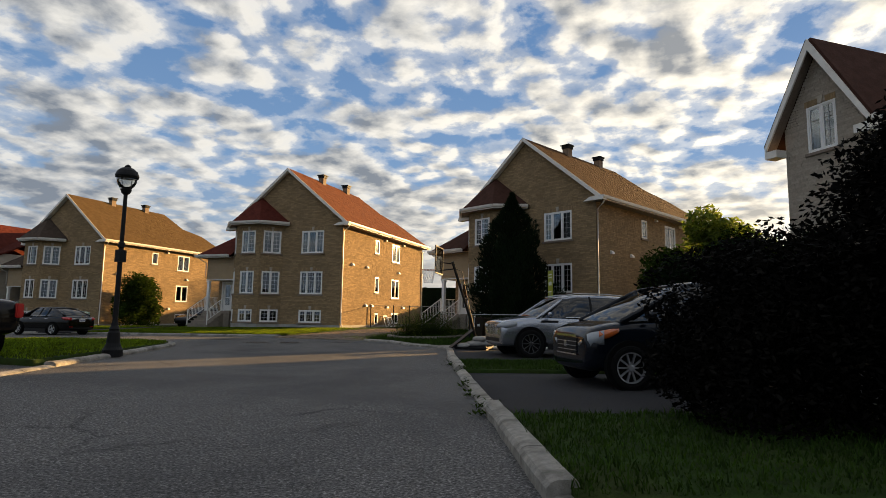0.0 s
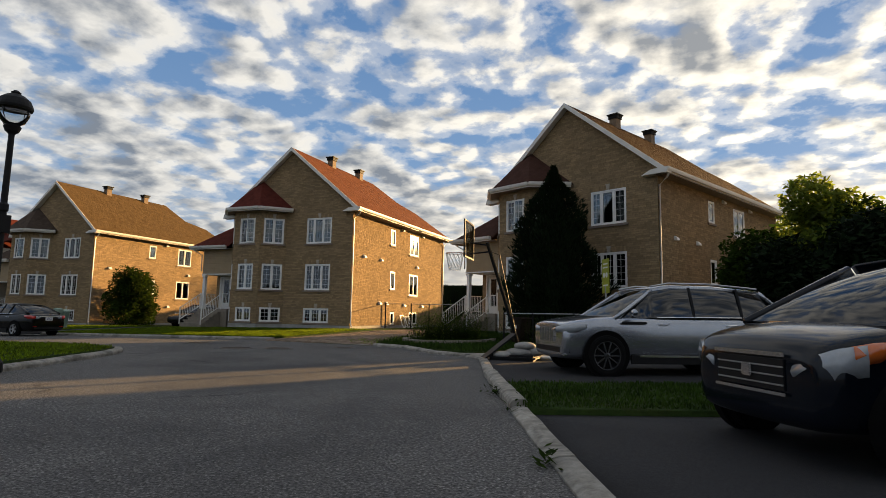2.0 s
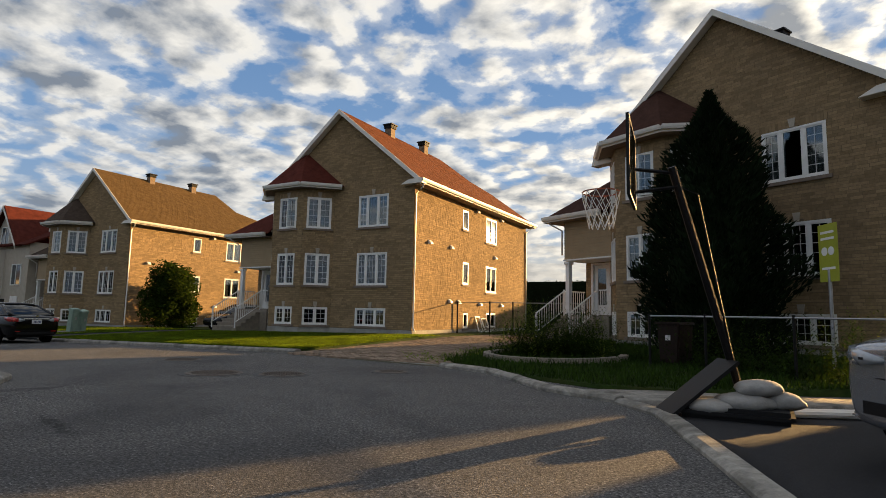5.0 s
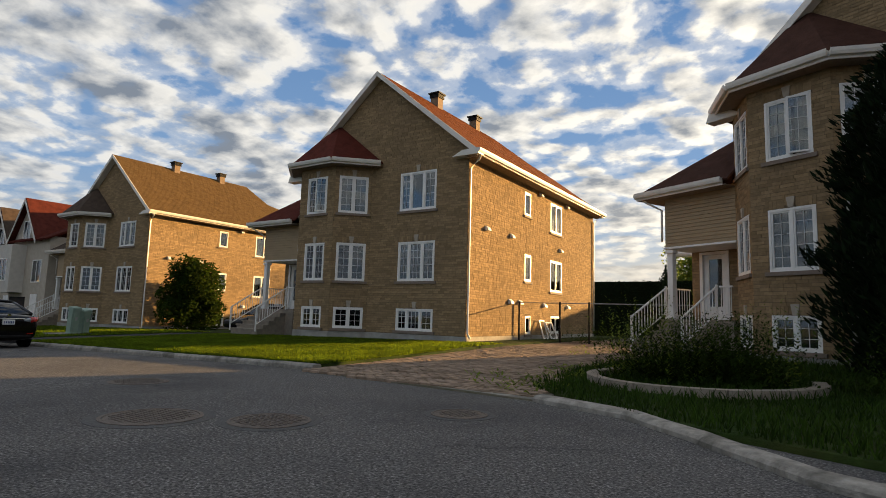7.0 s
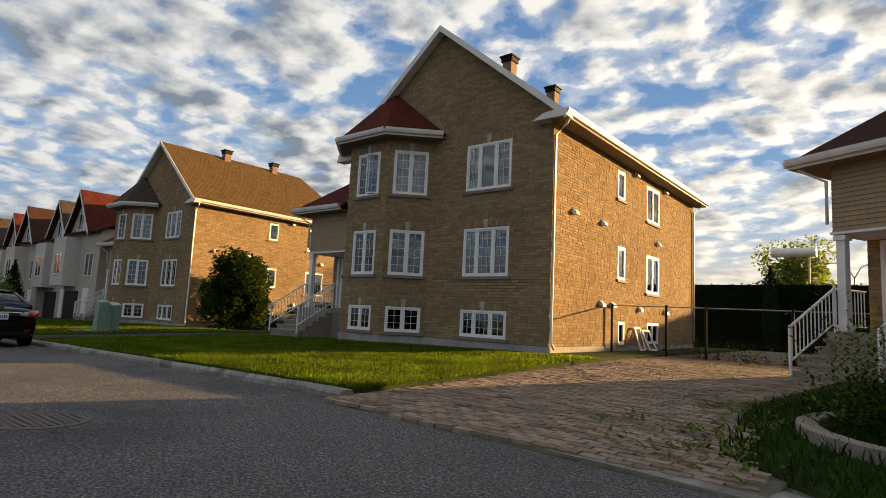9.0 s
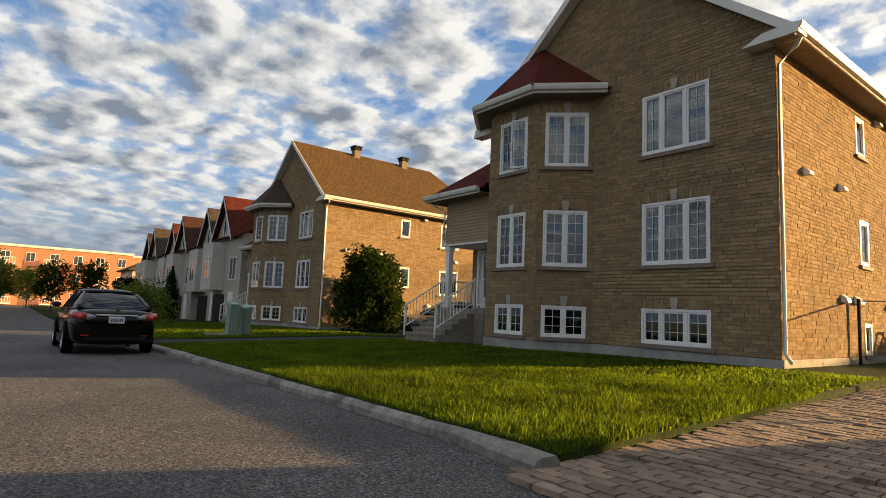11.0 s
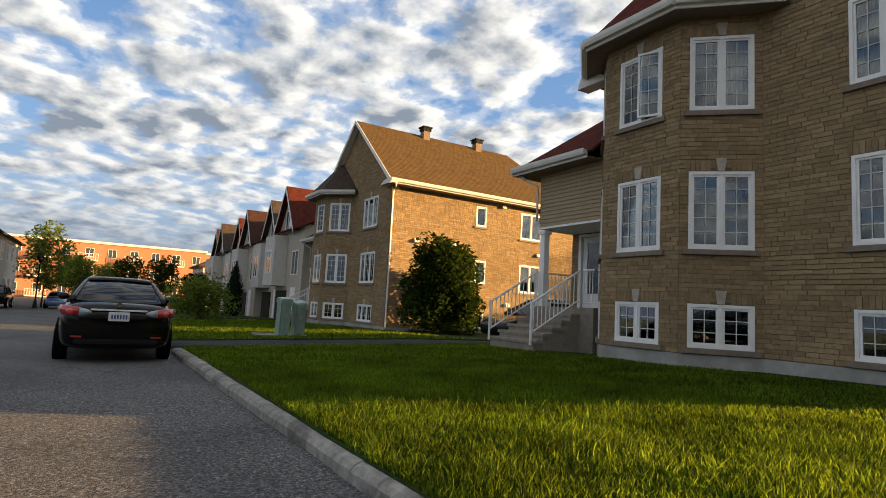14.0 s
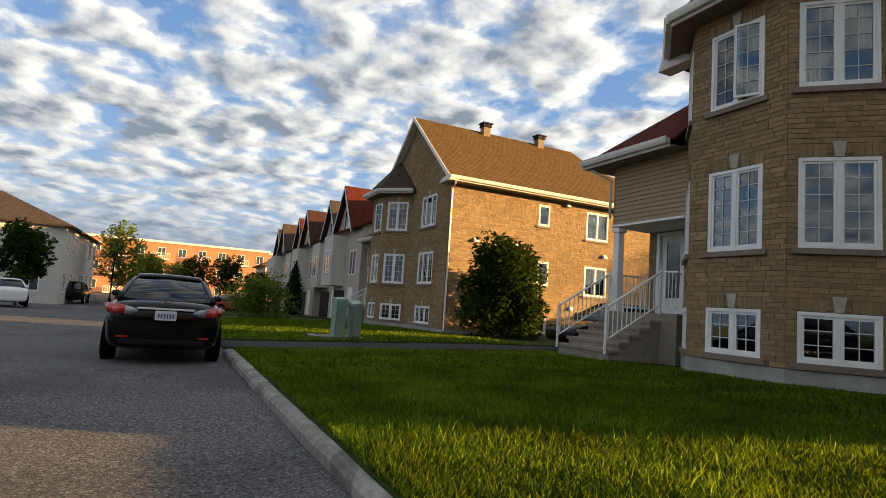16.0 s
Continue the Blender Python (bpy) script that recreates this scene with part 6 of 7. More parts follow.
box(bm, -0.55, 0.65, -0.35, 0.75, 0.0, 0.14)
bmesh.ops.bevel(bm, geom=bm.edges[:], offset=0.05, segments=2, affect="EDGES")
part("base", bm, M["plastic"], hoop)
bm = bmesh.new()
mm = Matrix.Translation((-0.35, -0.05, 0.34)) @ Euler((radians(0), radians(-38), radians(30))).to_matrix().to_4x4()
box(bm, -0.55, 0.5, -0.25, 0.25, -0.02, 0.02, mm)
part("cover_panel", bm, M["plastic"], hoop, "tilted black plastic base lid")
M["sack"] = principled("sack", (0.30, 0.29, 0.27), 0.8, var=0.25, scale=5, bump=0.8, bscale=9)
for k, (x, y, z, s, a) in enumerate(((0.15, -0.05, 0.22, 1.0, 0.2), (0.45, 0.2, 0.24, 1.0, -0.4), (0.3, 0.05, 0.38, 0.9, 0.7), (-0.2, -0.2, 0.16, 0.8, 0.1))):
    bm = bmesh.new()
    bmesh.ops.create_icosphere(bm, subdivisions=3, radius=1)
    for v in bm.verts:
        v.co *= 1 + 0.12 * noise.noise(v.co * 2.2 + Vector((k * 5, 0, 0)))
    bmesh.ops.transform(bm, verts=bm.verts, matrix=Matrix.Translation((12.95 + x, -13.3 + y, z)) @ Euler((0, 0, a)).to_matrix().to_4x4() @ Matrix.Diagonal((0.33 * s, 0.22 * s, 0.12 * s, 1)))
    tagged(part("sandbag", bm, M["sack"], None, smooth=True), "pale plastic sandbag lying on the hoop base", "sandbag", "sandbags on the hoop base")
for k, dy in enumerate((0.0, 0.16)):
    bm = bmesh.new()
    tube(bm, [(13.5, -12.95 + dy, 0.08), (15.6, -11.9 + dy, 0.09)], 0.045, 8)
    tagged(part("pipe", bm, M["trim"]), "pale plastic pipe lying at the driveway edge", "pipe", "pipes by the driveway")

# wheeled bin by the fence
wbin = thing("wheelie_bin", pose(11.6, -7.3, court_z(11.6, -7.3), 0, 0, -25), "dark brown wheeled rubbish bin beside the fence", "bin")
M["bin"] = principled("bin_plastic", (0.018, 0.009, 0.006), 0.6, spec=0.2, var=0.15, scale=5)
bm = bmesh.new()
prism(bm, [(-0.22, 0.06), (0.22, 0.06), (0.28, 0.90), (-0.28, 0.90)], -0.28, 0.28)
bmesh.ops.bevel(bm, geom=bm.edges[:], offset=0.03, segments=2, affect="EDGES")
part("bin_body", bm, M["bin"], wbin)
bm = bmesh.new()
prism(bm, [(-0.31, 0.90), (0.31, 0.90), (0.29, 0.95), (-0.29, 0.95)], -0.32, 0.30)
part("lid", bm, M["bin"], wbin)
for sx in (-0.24, 0.24):
    bm = bmesh.new()
    lathe(bm, [(0.09, -0.025), (0.09, 0.025)], 16, Matrix.Translation((sx, 0.26, 0.09)) @ Euler((0, radians(90), 0)).to_matrix().to_4x4())
    part("bin_wheel", bm, M["rubber"], wbin)
bm = bmesh.new()
box(bm, -0.06, 0.06, -0.29, -0.262, 0.55, 0.66)
part("bin_mark", bm, M["white"], wbin)

# manhole covers
M["patch"] = principled("asphalt_patch", (0.075, 0.074, 0.072), 0.85, var=0.3, scale=30, bump=0.8, bscale=70)
for x, y, r in ((4.5, -13.75, 0.50), (5.55, -13.1, 0.42), (1.6, -12.3, 0.42), (6.8, -11.4, 0.33)):
    root = thing("manhole", Matrix.Translation((x, y, slope(x))), "round cast iron manhole cover in the asphalt", "manhole cover", "manhole covers")
    bm = bmesh.new()
    lathe(bm, [(r, -0.05), (r, 0.012), (r * 0.92, 0.014), (r * 0.91, 0.004)], 40)
    part("frame", bm, M["iron"], root)
    bm = bmesh.new()
    lathe(bm, [(r * 0.90, -0.04), (r * 0.90, 0.010), (r * 0.86, 0.012)], 40)
    n = int(r / 0.06)
    for i in range(-n, n + 1):
        for j in range(-n, n + 1):
            if math.hypot(i, j) < n * 0.82:
                box(bm, i * 0.06 - 0.015, i * 0.06 + 0.015, j * 0.06 - 0.015, j * 0.06 + 0.015, 0.010, 0.018)
    part("lid", bm, M["iron"], root)
    bm = bmesh.new()
    lathe(bm, [(r * 1.25, -0.02), (r * 1.25, 0.004), (r * 0.98, 0.006)], 40)
    part("patch", bm, M["patch"], root)

# round flower bed edge before the beige house
bed = thing("planter_edge", Matrix(), "curved low concrete block flower bed edging", "planter")
pts = [(8.6 + 1.75 * math.cos(a), -6.7 + 1.45 * math.sin(a)) for a in [radians(d) for d in range(150, 380, 14)]]
for (x0, y0), (x1, y1) in zip(pts, pts[1:]):
    bm = bmesh.new()
    polyline_sweep(bm, [(x0, y0, court_z(x0, y0) - 0.05), (x1, y1, court_z(x1, y1) - 0.05)], [(-0.1, 0), (-0.1, 0.17), (0.1, 0.17), (0.1, 0)])
    part("edging_block", bm, M["step"], bed)


# fences
def wire_fence(pts, h, zf, label, post_r=0.03, mesh=0.11):
    root = thing("wire_fence", Matrix(), label, "fence")
    for i, (x, y) in enumerate(pts):
        bm = bmesh.new()
        tube(bm, [(x, y, zf(x, y) - 0.2), (x, y, zf(x, y) + h + 0.05)], post_r, 8)
        part("post", bm, M["black_metal"], root)
    for (x0, y0), (x1, y1) in zip(pts, pts[1:]):
        a, b = Vector((x0, y0, zf(x0, y0))), Vector((x1, y1, zf(x1, y1)))
        bm = bmesh.new()
        tube(bm, [a + Vector((0, 0, h)), b + Vector((0, 0, h))], 0.02, 6)
        part("rail", bm, M["grey_metal"], root)
        vv, ff = [], []
        ln = (b - a).length
        k = -h
        while k < ln:
            for sg in (1, -1):
                u0, u1 = k, k + h
                za, zb = (0, h) if sg > 0 else (h, 0)
                if u0 < 0:
                    za += (zb - za) * (-u0 / h)
                    u0 = 0
                if u1 > ln:
                    zb = za + (zb - za) * ((ln - u0) / (u1 - u0))
                    u1 = ln
                p, q = a + (b - a) * (u0 / ln) + Vector((0, 0, za)), a + (b - a) * (u1 / ln) + Vector((0, 0, zb))
                i = len(vv)
                w = Vector((0, 0, 0.0013))
                vv += [tuple(p - w), tuple(q - w), tuple(q + w), tuple(p + w)]
                ff.append((i, i + 1, i + 2, i + 3))
            k += mesh
        raw_part("netting", vv, ff, M["black_metal"], root, kind="stuff")
    return root


wire_fence([(0.15, 4.0), (1.9, 4.0), (3.0, 4.2), (5.2, 4.6), (7.4, 5.0)], 1.55, pz, "dark wire fence with a gate between two houses", 0.04)
wire_fence([(11.15, -7.85), (12.3, -8.35), (13.8, -9.0), (15.8, -10.0)], 1.1, court_z, "low wire fence before the conifer", 0.028)
bm = bmesh.new()
pole = thing("sign_post", Matrix.Translation((14.55, -6.9, 0.25)), "small green and white sign on a grey post", "sign")
tube(bm, [(0, 0, -0.2), (0, 0, 2.0)], 0.035, 8)
part("post", bm, M["grey_metal"], pole)
sm = Euler((0, 0, radians(-60))).to_matrix().to_4x4()
bm = bmesh.new()
box(bm, -0.28, 0.28, -0.01, 0.01, 1.75, 2.95, sm)
part("panel", bm, principled("sign_green", (0.34, 0.36, 0.03), 0.5, var=0.1, scale=4), pole, "green printed panel")
for z in (2.75, 2.62, 2.0):
    bm = bmesh.new()
    box(bm, -0.2, 0.2, -0.016, -0.012, z, z + 0.05, sm)
    part("panel_bar", bm, M["white"], pole)
for u in (-0.1, 0.1):
    bm = bmesh.new()
    lathe(bm, [(0.09, 0.0), (0.09, 0.006), (0.05, 0.006)], 16, sm @ Matrix.Translation((u, -0.012, 2.38)) @ Euler((radians(90), 0, 0)).to_matrix().to_4x4())
    part("panel_mark", bm, M["white"], pole)

# utility cabinets on the lawn, leaning a little
M["green_paint"] = principled("pale_green_paint", (0.24, 0.33, 0.27), 0.55, var=0.08, scale=3, dark=(0.16, 0.2, 0.16), dscale=1.5, damt=0.4)
for k, (x, y, tilt, h) in enumerate(((-15.85, -5.6, 9, 1.18), (-16.05, -5.05, 15, 1.12))):
    root = thing("utility_cabinet", Matrix.Translation((x, y, lawn_z(x, y) - 0.03)) @ Euler((radians(4 + 6 * k), radians(tilt), radians(15))).to_matrix().to_4x4(), "pale green leaning utility cabinet on the lawn", "utility cabinet", "utility cabinets on the lawn")
    bm = bmesh.new()
    box(bm, -0.16, 0.16, -0.17, 0.17, 0.0, h)
    bmesh.ops.bevel(bm, geom=bm.edges[:], offset=0.04, segments=2, affect="EDGES")
    part("cabinet_body", bm, M["green_paint"], root)
    bm = bmesh.new()
    box(bm, -0.18, 0.18, -0.19, 0.19, h - 0.16, h + 0.02)
    bmesh.ops.bevel(bm, geom=bm.edges[:], offset=0.03, segments=2, affect="EDGES")
    part("lid", bm, M["green_paint"], root)
    bm = bmesh.new()
    box(bm, 0.16, 0.172, -0.05, 0.05, h * 0.55, h * 0.68)
    part("latch", bm, M["grey_metal"], root)
bm = bmesh.new()
box(bm, -16.7, -15.6, -6.3, -4.8, lawn_z(-16, -5.5) - 0.1, lawn_z(-16, -5.5) + 0.05)
tagged(part("concrete_pad", bm, M["concrete"]), "low concrete pad under the utility cabinets", "pad")

# discarded window frames leaning on the brick wall
for k, (y, lean, w, h) in enumerate(((6.0, 0.28, 0.55, 0.85), (6.5, 0.42, 0.5, 0.8))):
    root = thing("window_frame", Matrix.Translation((0.10 + lean, y, pz(1.0, y) + 0.06)) @ Euler((0, radians(-18 - 8 * k), radians(-12 * k))).to_matrix().to_4x4(), "discarded white window frame leaning at the wall", "window frame", "discarded window frames")
    for a in ((0, w, 0, 0.06), (0, w, h - 0.06, h), (0, 0.06, 0.06, h - 0.06), (w - 0.06, w, 0.06, h - 0.06)):
        bm = bmesh.new()
        box(bm, -0.02, 0.02, a[0], a[1], a[2], a[3])
        part("rail", bm, M["white"], root)


# ---- terraced houses, far buildings ----
M["stucco"] = principled("stucco", (0.42, 0.37, 0.30), 0.85, var=0.12, scale=3, bump=0.3, bscale=30)
M["stucco_pale"] = principled("stucco_pale", (0.52, 0.49, 0.44), 0.85, var=0.1, scale=3, bump=0.3, bscale=30)
M["orange_brick"] = principled("orange_brick", (0.42, 0.19, 0.10), 0.85, var=0.15, scale=2, bump=0.2, bscale=20)
M["pane_far"] = principled("far_window", (0.05, 0.06, 0.07), 0.08, var=0.2, scale=1, coat=0.5)


def far_window(root, m, w, h):
    bm = bmesh.new()
    for a in ((0, w, 0, 0.07), (0, w, h - 0.07, h), (0, 0.07, 0.07, h - 0.07), (w - 0.07, w, 0.07, h - 0.07), (w / 2 - 0.03, w / 2 + 0.03, 0.07, h - 0.07)):
        box(bm, a[0], a[1], -0.05, 0.0, a[2], a[3], m)
    win = part("window", bm, M["white"], root)
    bm = bmesh.new()
    box(bm, 0.05, w - 0.05, -0.02, 0.0, 0.05, h - 0.05, m)
    part("pane", bm, M["pane_far"], win)


def terrace():
    root = thing("terraced_house", Matrix(), "narrow gabled beige terraced house with garage", "house", "terraced houses")
    bm = bmesh.new()
    box(bm, 0, 5.9, 0, 10, -0.6, 6.4)
    prism(bm, [(0.1, 6.4), (4.3, 6.4), (2.2, 9.1)], 0.0, 0.3)
    part("wall", bm, M["stucco"], root)
    bm = bmesh.new()
    box(bm, -0.15, 2.3, -0.9, 0.0, 2.5, 5.9)
    part("oriel", bm, M["stucco_pale"], root)
    bm = bmesh.new()
    slab(bm, [(2.2, -0.4, 9.25), (-0.3, -0.4, 6.0), (-0.3, 5, 6.0), (2.2, 5, 9.25)], 0.12)
    slab(bm, [(2.2, -0.4, 9.25), (2.2, 5, 9.25), (4.6, -0.4 + 5.4, 6.1), (4.6, -0.4, 6.1)], 0.12)
    slab(bm, [(-0.2, -0.4, 6.2), (6.1, -0.4, 6.2), (6.1, 5, 9.0), (-0.2, 5, 9.0)], 0.12)
    slab(bm, [(6.1, 10.3, 6.2), (-0.2, 10.3, 6.2), (-0.2, 5, 9.0), (6.1, 5, 9.0)], 0.12)
    part("roof", bm, M["roof_dark"], root)
    bm = bmesh.new()
    prism(bm, [(2.2, 9.27), (-0.3, 6.02), (-0.3, 5.82), (2.2, 9.05)], -0.44, -0.40)
    prism(bm, [(2.2, 9.05), (4.6, 5.90), (4.6, 6.12), (2.2, 9.27)], -0.44, -0.40)
    part("rake_board", bm, M["trim"], root)
    bm = bmesh.new()
    prism(bm, [(5.9, 6.1), (6.0, 6.1), (6.0, 8.7), (5.9, 8.7)], 4.0, 6.0)
    part("gable_end", bm, M["stucco"], root)
    for x, y, z, w, h in ((0.5, -0.9, 3.3, 1.3, 1.6), (1.5, 0.0, 6.3, 1.2, 1.4), (3.6, 0.0, 3.2, 1.4, 1.6)):
        far_window(root, Matrix.Translation((x, y, z)), w, h)
    bm = bmesh.new()
    box(bm, 0.4, 2.9, -0.05, 0.02, -0.2, 2.2)
    part("garage_door", bm, M["plastic"], root)
    bm = bmesh.new()
    box(bm, 3.8, 4.8, -0.05, 0.02, 0.3, 2.4)
    part("door", bm, M["white"], root)
    return root


t0 = terrace()
for k in range(6):
    x = -39.4 - 5.95 * k
    m = pose(x, 0.3 + 0.5 * (k % 2), slope(x) + 0.1)
    h = t0 if k == 0 else copy_thing(t0, m)
    if k == 0:
        t0.matrix_world = m
    for o in h.children:
        if o.name.split(".")[0] == "roof":
            o.material_slots[0].link = "OBJECT"
            o.material_slots[0].material = M[("roof_dark_red", "roof_dark", "roof_maroon", "roof_dark_red", "roof_dark", "roof_maroon")[k]]


def block(m, label, w, d, h, mat, hip, cols, floors, category="house", balconies=False, roof="roof_dark"):
    root = thing("apartment_building" if floors > 2 else "house", m, label, category)
    bm = bmesh.new()
    box(bm, 0, w, 0, d, -0.5, h)
    part("wall", bm, M[mat], root)
    bm = bmesh.new()
    if hip:
        e = 0.5
        a, b, c, dd = (-e, -e, h), (w + e, -e, h), (w + e, d + e, h), (-e, d + e, h)
        r0, r1 = (d / 2, d / 2, h + hip), (w - d / 2, d / 2, h + hip)
        slab(bm, [a, b, r1, r0], 0.15)
        slab(bm, [c, dd, r0, r1], 0.15)
        slab(bm, [b, c, r1], 0.15)
        slab(bm, [dd, a, r0], 0.15)
    else:
        box(bm, -0.2, w + 0.2, -0.2, d + 0.2, h, h + 0.4)
    part("roof", bm, M[roof], root)
    side = Matrix(((0, -1, 0, w), (1, 0, 0, 0), (0, 0, 1, 0), (0, 0, 0, 1)))
    other = Matrix(((0, 1, 0, 0), (-1, 0, 0, 0), (0, 0, 1, 0), (0, 0, 0, 1)))
    for f in range(floors):
        z = 0.9 + f * (h / floors)
        for k in range(cols):
            far_window(root, Matrix.Translation((w * (k + 0.5) / cols - 0.6, 0, z)), 1.3, 1.5)
            if balconies and k % 2:
                bm = bmesh.new()
                box(bm, w * (k + 0.5) / cols - 1.4, w * (k + 0.5) / cols + 1.4, -1.2, 0.0, z - 0.7, z - 0.5)
                for j in range(9):
                    x = w * (k + 0.5) / cols - 1.4 + 0.35 * j
                    box(bm, x - 0.03, x + 0.03, -1.2, -1.15, z - 0.5, z + 0.45)
                box(bm, w * (k + 0.5) / cols - 1.4, w * (k + 0.5) / cols + 1.4, -1.21, -1.14, z + 0.45, z + 0.52)
                part("balcony", bm, M["white"], root)
        for k in range(max(2, int(d / 3))):
            far_window(root, side @ Matrix.Translation((d * (k + 0.5) / max(2, int(d / 3)) - 0.6, 0, z)), 1.2, 1.5)
            far_window(root, other @ Matrix.Translation((-d * (k + 0.5) / max(2, int(d / 3)) - 0.6, 0, z)), 1.2, 1.5)
    return root


FZ = -0.95
block(pose(-112, -24, FZ, 0, 0, 88), "orange brick apartment block with pale balconies", 30, 14, 9.6, "orange_brick", 0, 9, 3, "apartments", True, "trim")
block(pose(-128, 8, FZ, 0, 0, 90), "orange brick apartment block far off", 24, 14, 10.4, "orange_brick", 0, 7, 3, "apartments", True, "trim")
block(pose(-50, -17.6, slope(-50), 0, 0, 180), "pale stucco house with a dark hipped roof across the street", 19, 11, 5.9, "stucco_pale", 2.7, 6, 2)
block(pose(-84, 0.5, FZ), "pale house with a brown hipped roof beyond the terrace", 9, 9, 5.6, "stucco_pale", 2.6, 3, 2, roof="roof_brown")
block(pose(-74, -20.5, FZ, 0, 0, 180), "pale stucco house farther across the street", 16, 10, 5.9, "stucco_pale", 2.7, 5, 2)
for k, (x, y, h, rad, mat) in enumerate(((-60, -14.6, 7.6, 2.3, "leaf_light"), (-76, -12.4, 5.6, 1.9, "leaf_light"), (-74, -7.6, 5.8, 2.2, "leaf"), (-70, -4.4, 6.0, 2.0, "leaf"), (-41, -18.3, 4.9, 1.7, "leaf"), (-88, -9.5, 5.4, 2.2, "leaf_light"), (-63, -1.8, 4.0, 1.6, "leaf_dark"), (-95, -14, 6.5, 2.6, "leaf"))):
    tree((x, y, slope(x)), h, rad, M[mat], "leafy street tree along the far road", 3500, 0.15, 70 + k, 1.3, 9)
tree((-35, -5.2, slope(-35)), 2.5, 2.0, M["leaf_light"], "wide yellow green ornamental bush on a lawn", 6000, 0.09, 90, 0.1, 12, "shrub")
conifer((-45.4, -1.3, slope(-45)), 4.6, 0.8, "narrow dark conifer before a terraced house", 12, 2500)
street_lamp((-58, -14.9, slope(-58)))

# narrow gabled house behind the shrubs
hd = thing("house", pose(23.19, -10.02, 0.3, 0, 0, -52), "pale brick house with a steep dark gabled roof behind shrubs", "house")
GW, GA, GE = 2.7, 10.0, 6.85            # gable width, apex and eave
GR = (GA - GE) / (GW / 2 + 0.45)
bm = bmesh.new()
wall_cells(bm, 0, GW, -0.4, GE + 0.55, [(0.85, 1.85, 6.35, 7.4)], Matrix())
part("front_wall", bm, M["pale_mortar"], hd)
bm = bmesh.new()
wall_cells(bm, 0.55, GW - 0.55, GE + 0.555, 7.95, [(0.85, 1.85, GE + 0.5, 7.9)], Matrix())
part("gable_wall", bm, M["pale_mortar"], hd)
bm = bmesh.new()
prism(bm, [(0.55, 7.955), (GW - 0.55, 7.955), (GW / 2, GA - 0.3)], 0.0, 0.25)
part("gable_tip", bm, M["pale_mortar"], hd)
hole = [(0.85, 1.85, 6.35, 7.9)]
dv, df = [], []
brick_rows(dv, df, 0, GW, 0.1, GE + 0.4, hole, Matrix(), seed=51)
brick_rows(dv, df, 0, GW, GE + 0.4, GA - 0.25, hole, Matrix(), clip=lambda z: (max(0.0, GW / 2 - (GA - 0.2 - z) / GR), min(GW, GW / 2 + (GA - 0.2 - z) / GR)), seed=52)
raw_part("brickwork", dv, df, M["pale_brick"], hd, kind="stuff")
window(hd, Matrix.Translation((0.85, 0.0, 6.35)), 1.0, 1.55, (0.5, 0.5), (1,), curtain=0.0)
bm = bmesh.new()
for x0, x1, y0, y1 in ((0, 0.25, 0.25, 9.0), (GW - 0.25, GW, 0.25, 9.0), (0.25, GW - 0.25, 8.75, 9.0)):
    box(bm, x0, x1, y0, y1, -0.4, GE + 0.1)
part("side_wall", bm, M["pale_mortar"], hd)
bm = bmesh.new()
mid, lo, hi = GW / 2, -0.45, GW + 0.45
slab(bm, [(mid, -0.4, GA), (lo, -0.4, GE), (lo, 9.4, GE), (mid, 9.4, GA)], 0.1)
slab(bm, [(mid, -0.4, GA), (mid, 9.4, GA), (hi, 9.4, GE), (hi, -0.4, GE)], 0.1)
part("roof", bm, M["roof_maroon"], hd, "steep dark shingled roof")
for side_ in (-1, 1):
    e = mid + side_ * (GW / 2 + 0.45)
    bm = bmesh.new()
    q = [(mid, GA + 0.03), (e, GE + 0.03), (e, GE - 0.22), (mid, GA - 0.36)]
    prism(bm, q if side_ < 0 else q[::-1], -0.46, -0.40)
    part("rake_board", bm, M["trim"], hd)
    bm = bmesh.new()
    q = [(mid, GA - 0.13), (e, GE - 0.13), (e, GE - 0.16), (mid, GA - 0.16)]
    prism(bm, q if side_ < 0 else q[::-1], -0.40, 0.0)
    part("rake_soffit", bm, M["sill"], hd)
    bm = bmesh.new()
    a_, b_ = sorted((e, mid + side_ * (GW / 2 - 0.02)))
    box(bm, a_, b_, -0.465, -0.003, GE - 0.42, GE - 0.165)
    part("eave_return", bm, M["trim"], hd)
bm = bmesh.new()
eave_run(bm, [(hi, -0.4, GE), (hi, 9.4, GE)])
part("gutter", bm, M["trim"], hd)
# cross gable on the flank
bm = bmesh.new()
prism(bm, [(0, GE), (3.0, GE), (1.5, 9.0)], 0.0, 0.2, Matrix.Translation((GW + 0.75, 2.2, 0)) @ Euler((0, 0, radians(90))).to_matrix().to_4x4())
part("cross_gable", bm, M["pale_mortar"], hd)
bm = bmesh.new()
slab(bm, [(mid, 3.7, 9.35), (mid, 1.9, GE + 0.05), (GW + 1.2, 1.9, GE + 0.05), (GW + 1.2, 3.7, 9.35)], 0.1)
slab(bm, [(GW + 1.2, 3.7, 9.35), (GW + 1.2, 5.5, GE + 0.05), (mid, 5.5, GE + 0.05), (mid, 3.7, 9.35)], 0.1)
part("cross_roof", bm, M["roof_maroon"], hd)
bm = bmesh.new()
prism(bm, [(-0.3, GE), (1.5, 9.37), (3.3, GE), (3.3, GE - 0.2), (1.5, 9.1), (-0.3, GE - 0.2)], -0.05, 0.0, Matrix.Translation((GW + 1.22, 2.2, 0)) @ Euler((0, 0, radians(90))).to_matrix().to_4x4())
part("rake_board", bm, M["trim"], hd)
bm = bmesh.new()
box(bm, GW, GW + 0.75, 2.2, 5.2, -0.4, GE + 0.05)
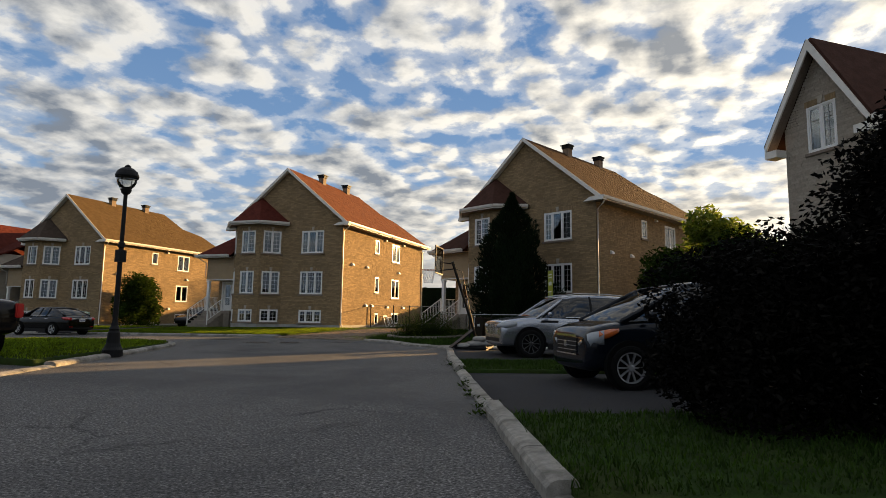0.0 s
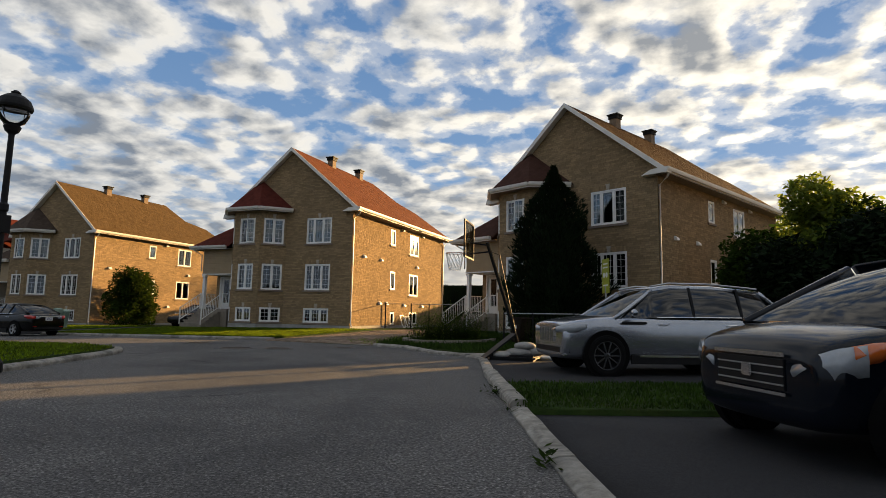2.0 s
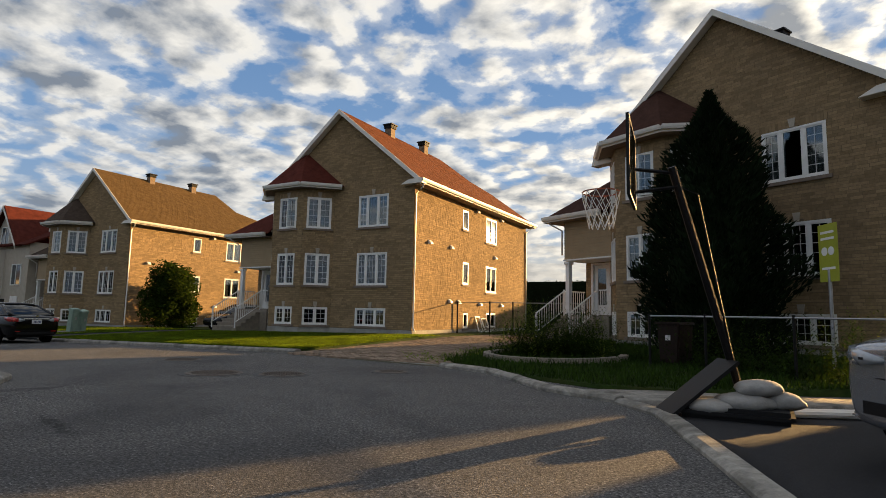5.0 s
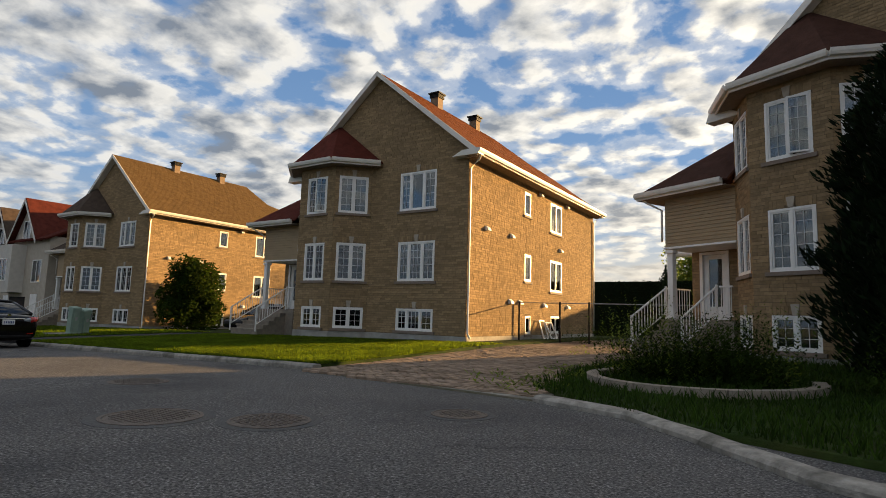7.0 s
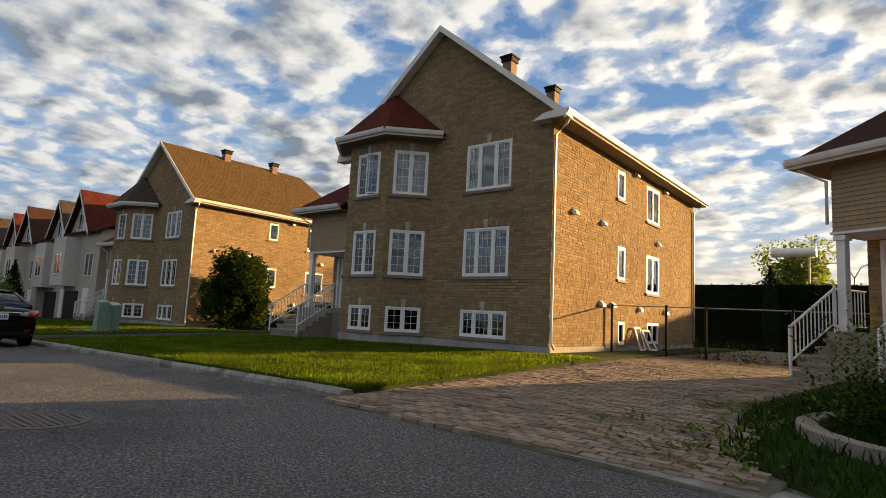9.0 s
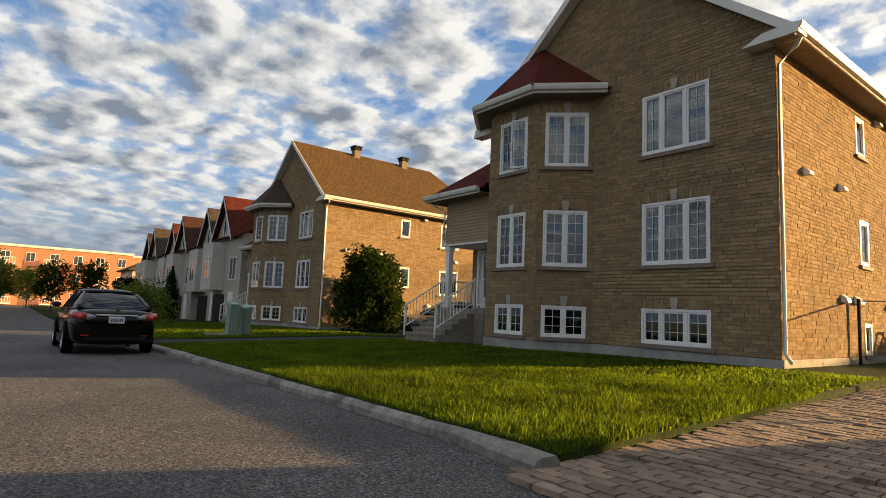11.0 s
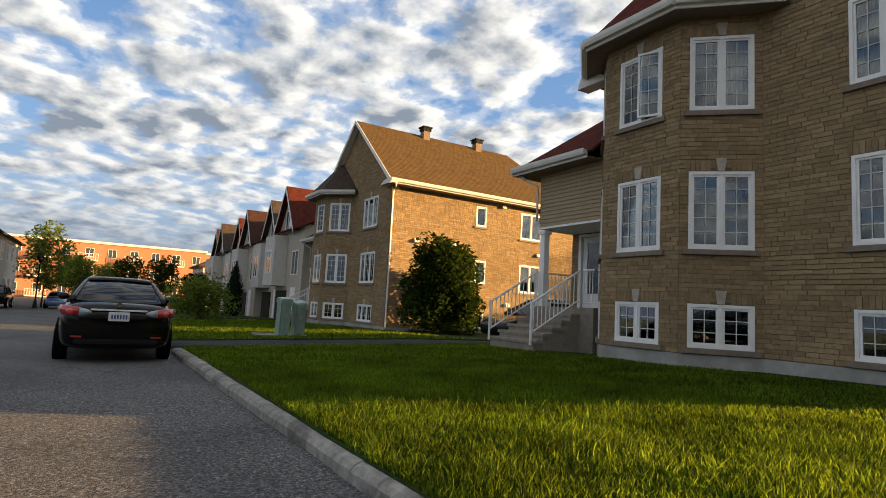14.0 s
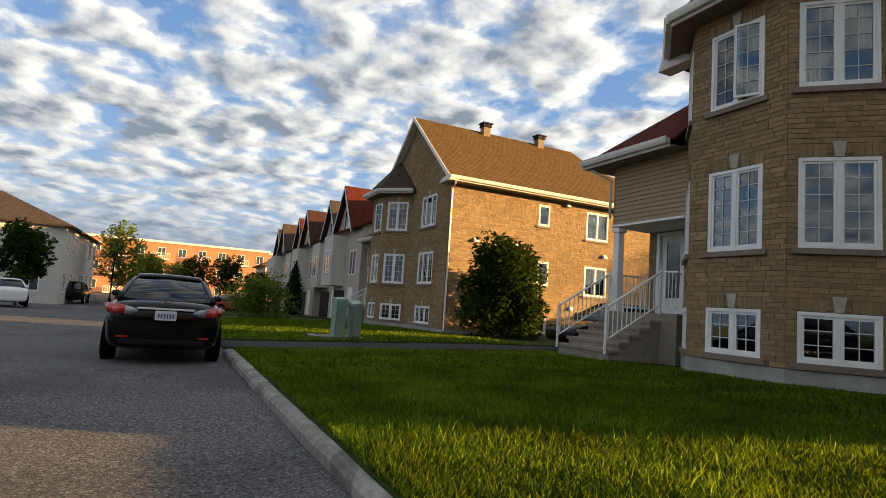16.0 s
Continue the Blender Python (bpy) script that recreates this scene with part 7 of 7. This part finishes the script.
part("flank_wall", bm, M["pale_mortar"], hd)

# far twin-armed lamp standard beyond the hedge
lampf = thing("street_lamp", Matrix.Translation((3.2, 62, -0.5)), "tall twin armed grey street lamp far beyond the hedge", "street lamp")
bm = bmesh.new()
tube(bm, [(0, 0, 0), (0, 0, 8.2)], 0.09, 8)
part("post", bm, M["grey_metal"], lampf)
for s in (1, -1):
    bm = bmesh.new()
    tube(bm, [(0, 0, 8.0), (s * 0.6, 0, 9.2), (s * 1.6, 0, 9.7), (s * 3.4, 0, 9.75)], 0.06, 6)
    part("arm", bm, M["grey_metal"], lampf)
tank = thing("road_sign", Matrix.Translation((1.6, 31.8, -0.5)), "long white panel on a post above the hedge", "sign")
bm = bmesh.new()
tube(bm, [(-1.35, 0, 7.3), (1.35, 0, 7.3)], 0.33, 16)
part("panel", bm, M["white"], tank)
bm = bmesh.new()
tube(bm, [(0.9, 0.1, 0), (0.9, 0.1, 7.1)], 0.06, 8)
part("post", bm, M["grey_metal"], tank)

# ---- bricks nearest the camera, piece by piece ----
brick_root = [o for o in house_a.children if o.name.startswith("front_wall")][0]
wm = [bpy.data.meshes.new("brick") for _ in range(3)]
for me, ln in zip(wm, (0.215, 0.28, 0.32)):
    b = [(-ln / 2, 0, -0.039), (ln / 2, 0, -0.039), (ln / 2, 0, 0.039), (-ln / 2, 0, 0.039)]
    f = [(x * 0.985, -0.012, z * 0.93) for x, _, z in b]
    me.from_pydata(f + b, [], [(0, 1, 2, 3), (4, 5, 1, 0), (1, 5, 6, 2), (2, 6, 7, 3), (4, 0, 3, 7)])
    me.materials.append(M["brick_piece"])
br = random.Random(77)
z, k = 1.38, 0
while z < 2.0:
    x = -4.45 + (0.14 if k % 2 else 0.0)
    while x < -0.2:
        i = br.choice((0, 1, 1, 2))
        ln = (0.225, 0.29, 0.33)[i]
        if x + ln < -0.02:
            o = new("brick", wm[i])
            o.matrix_world = Matrix.Translation((x + ln / 2, -0.007 - br.uniform(0.0, 0.005), z + 0.044))
            o.parent = brick_root
        x += ln
    z += 0.088
    k += 1
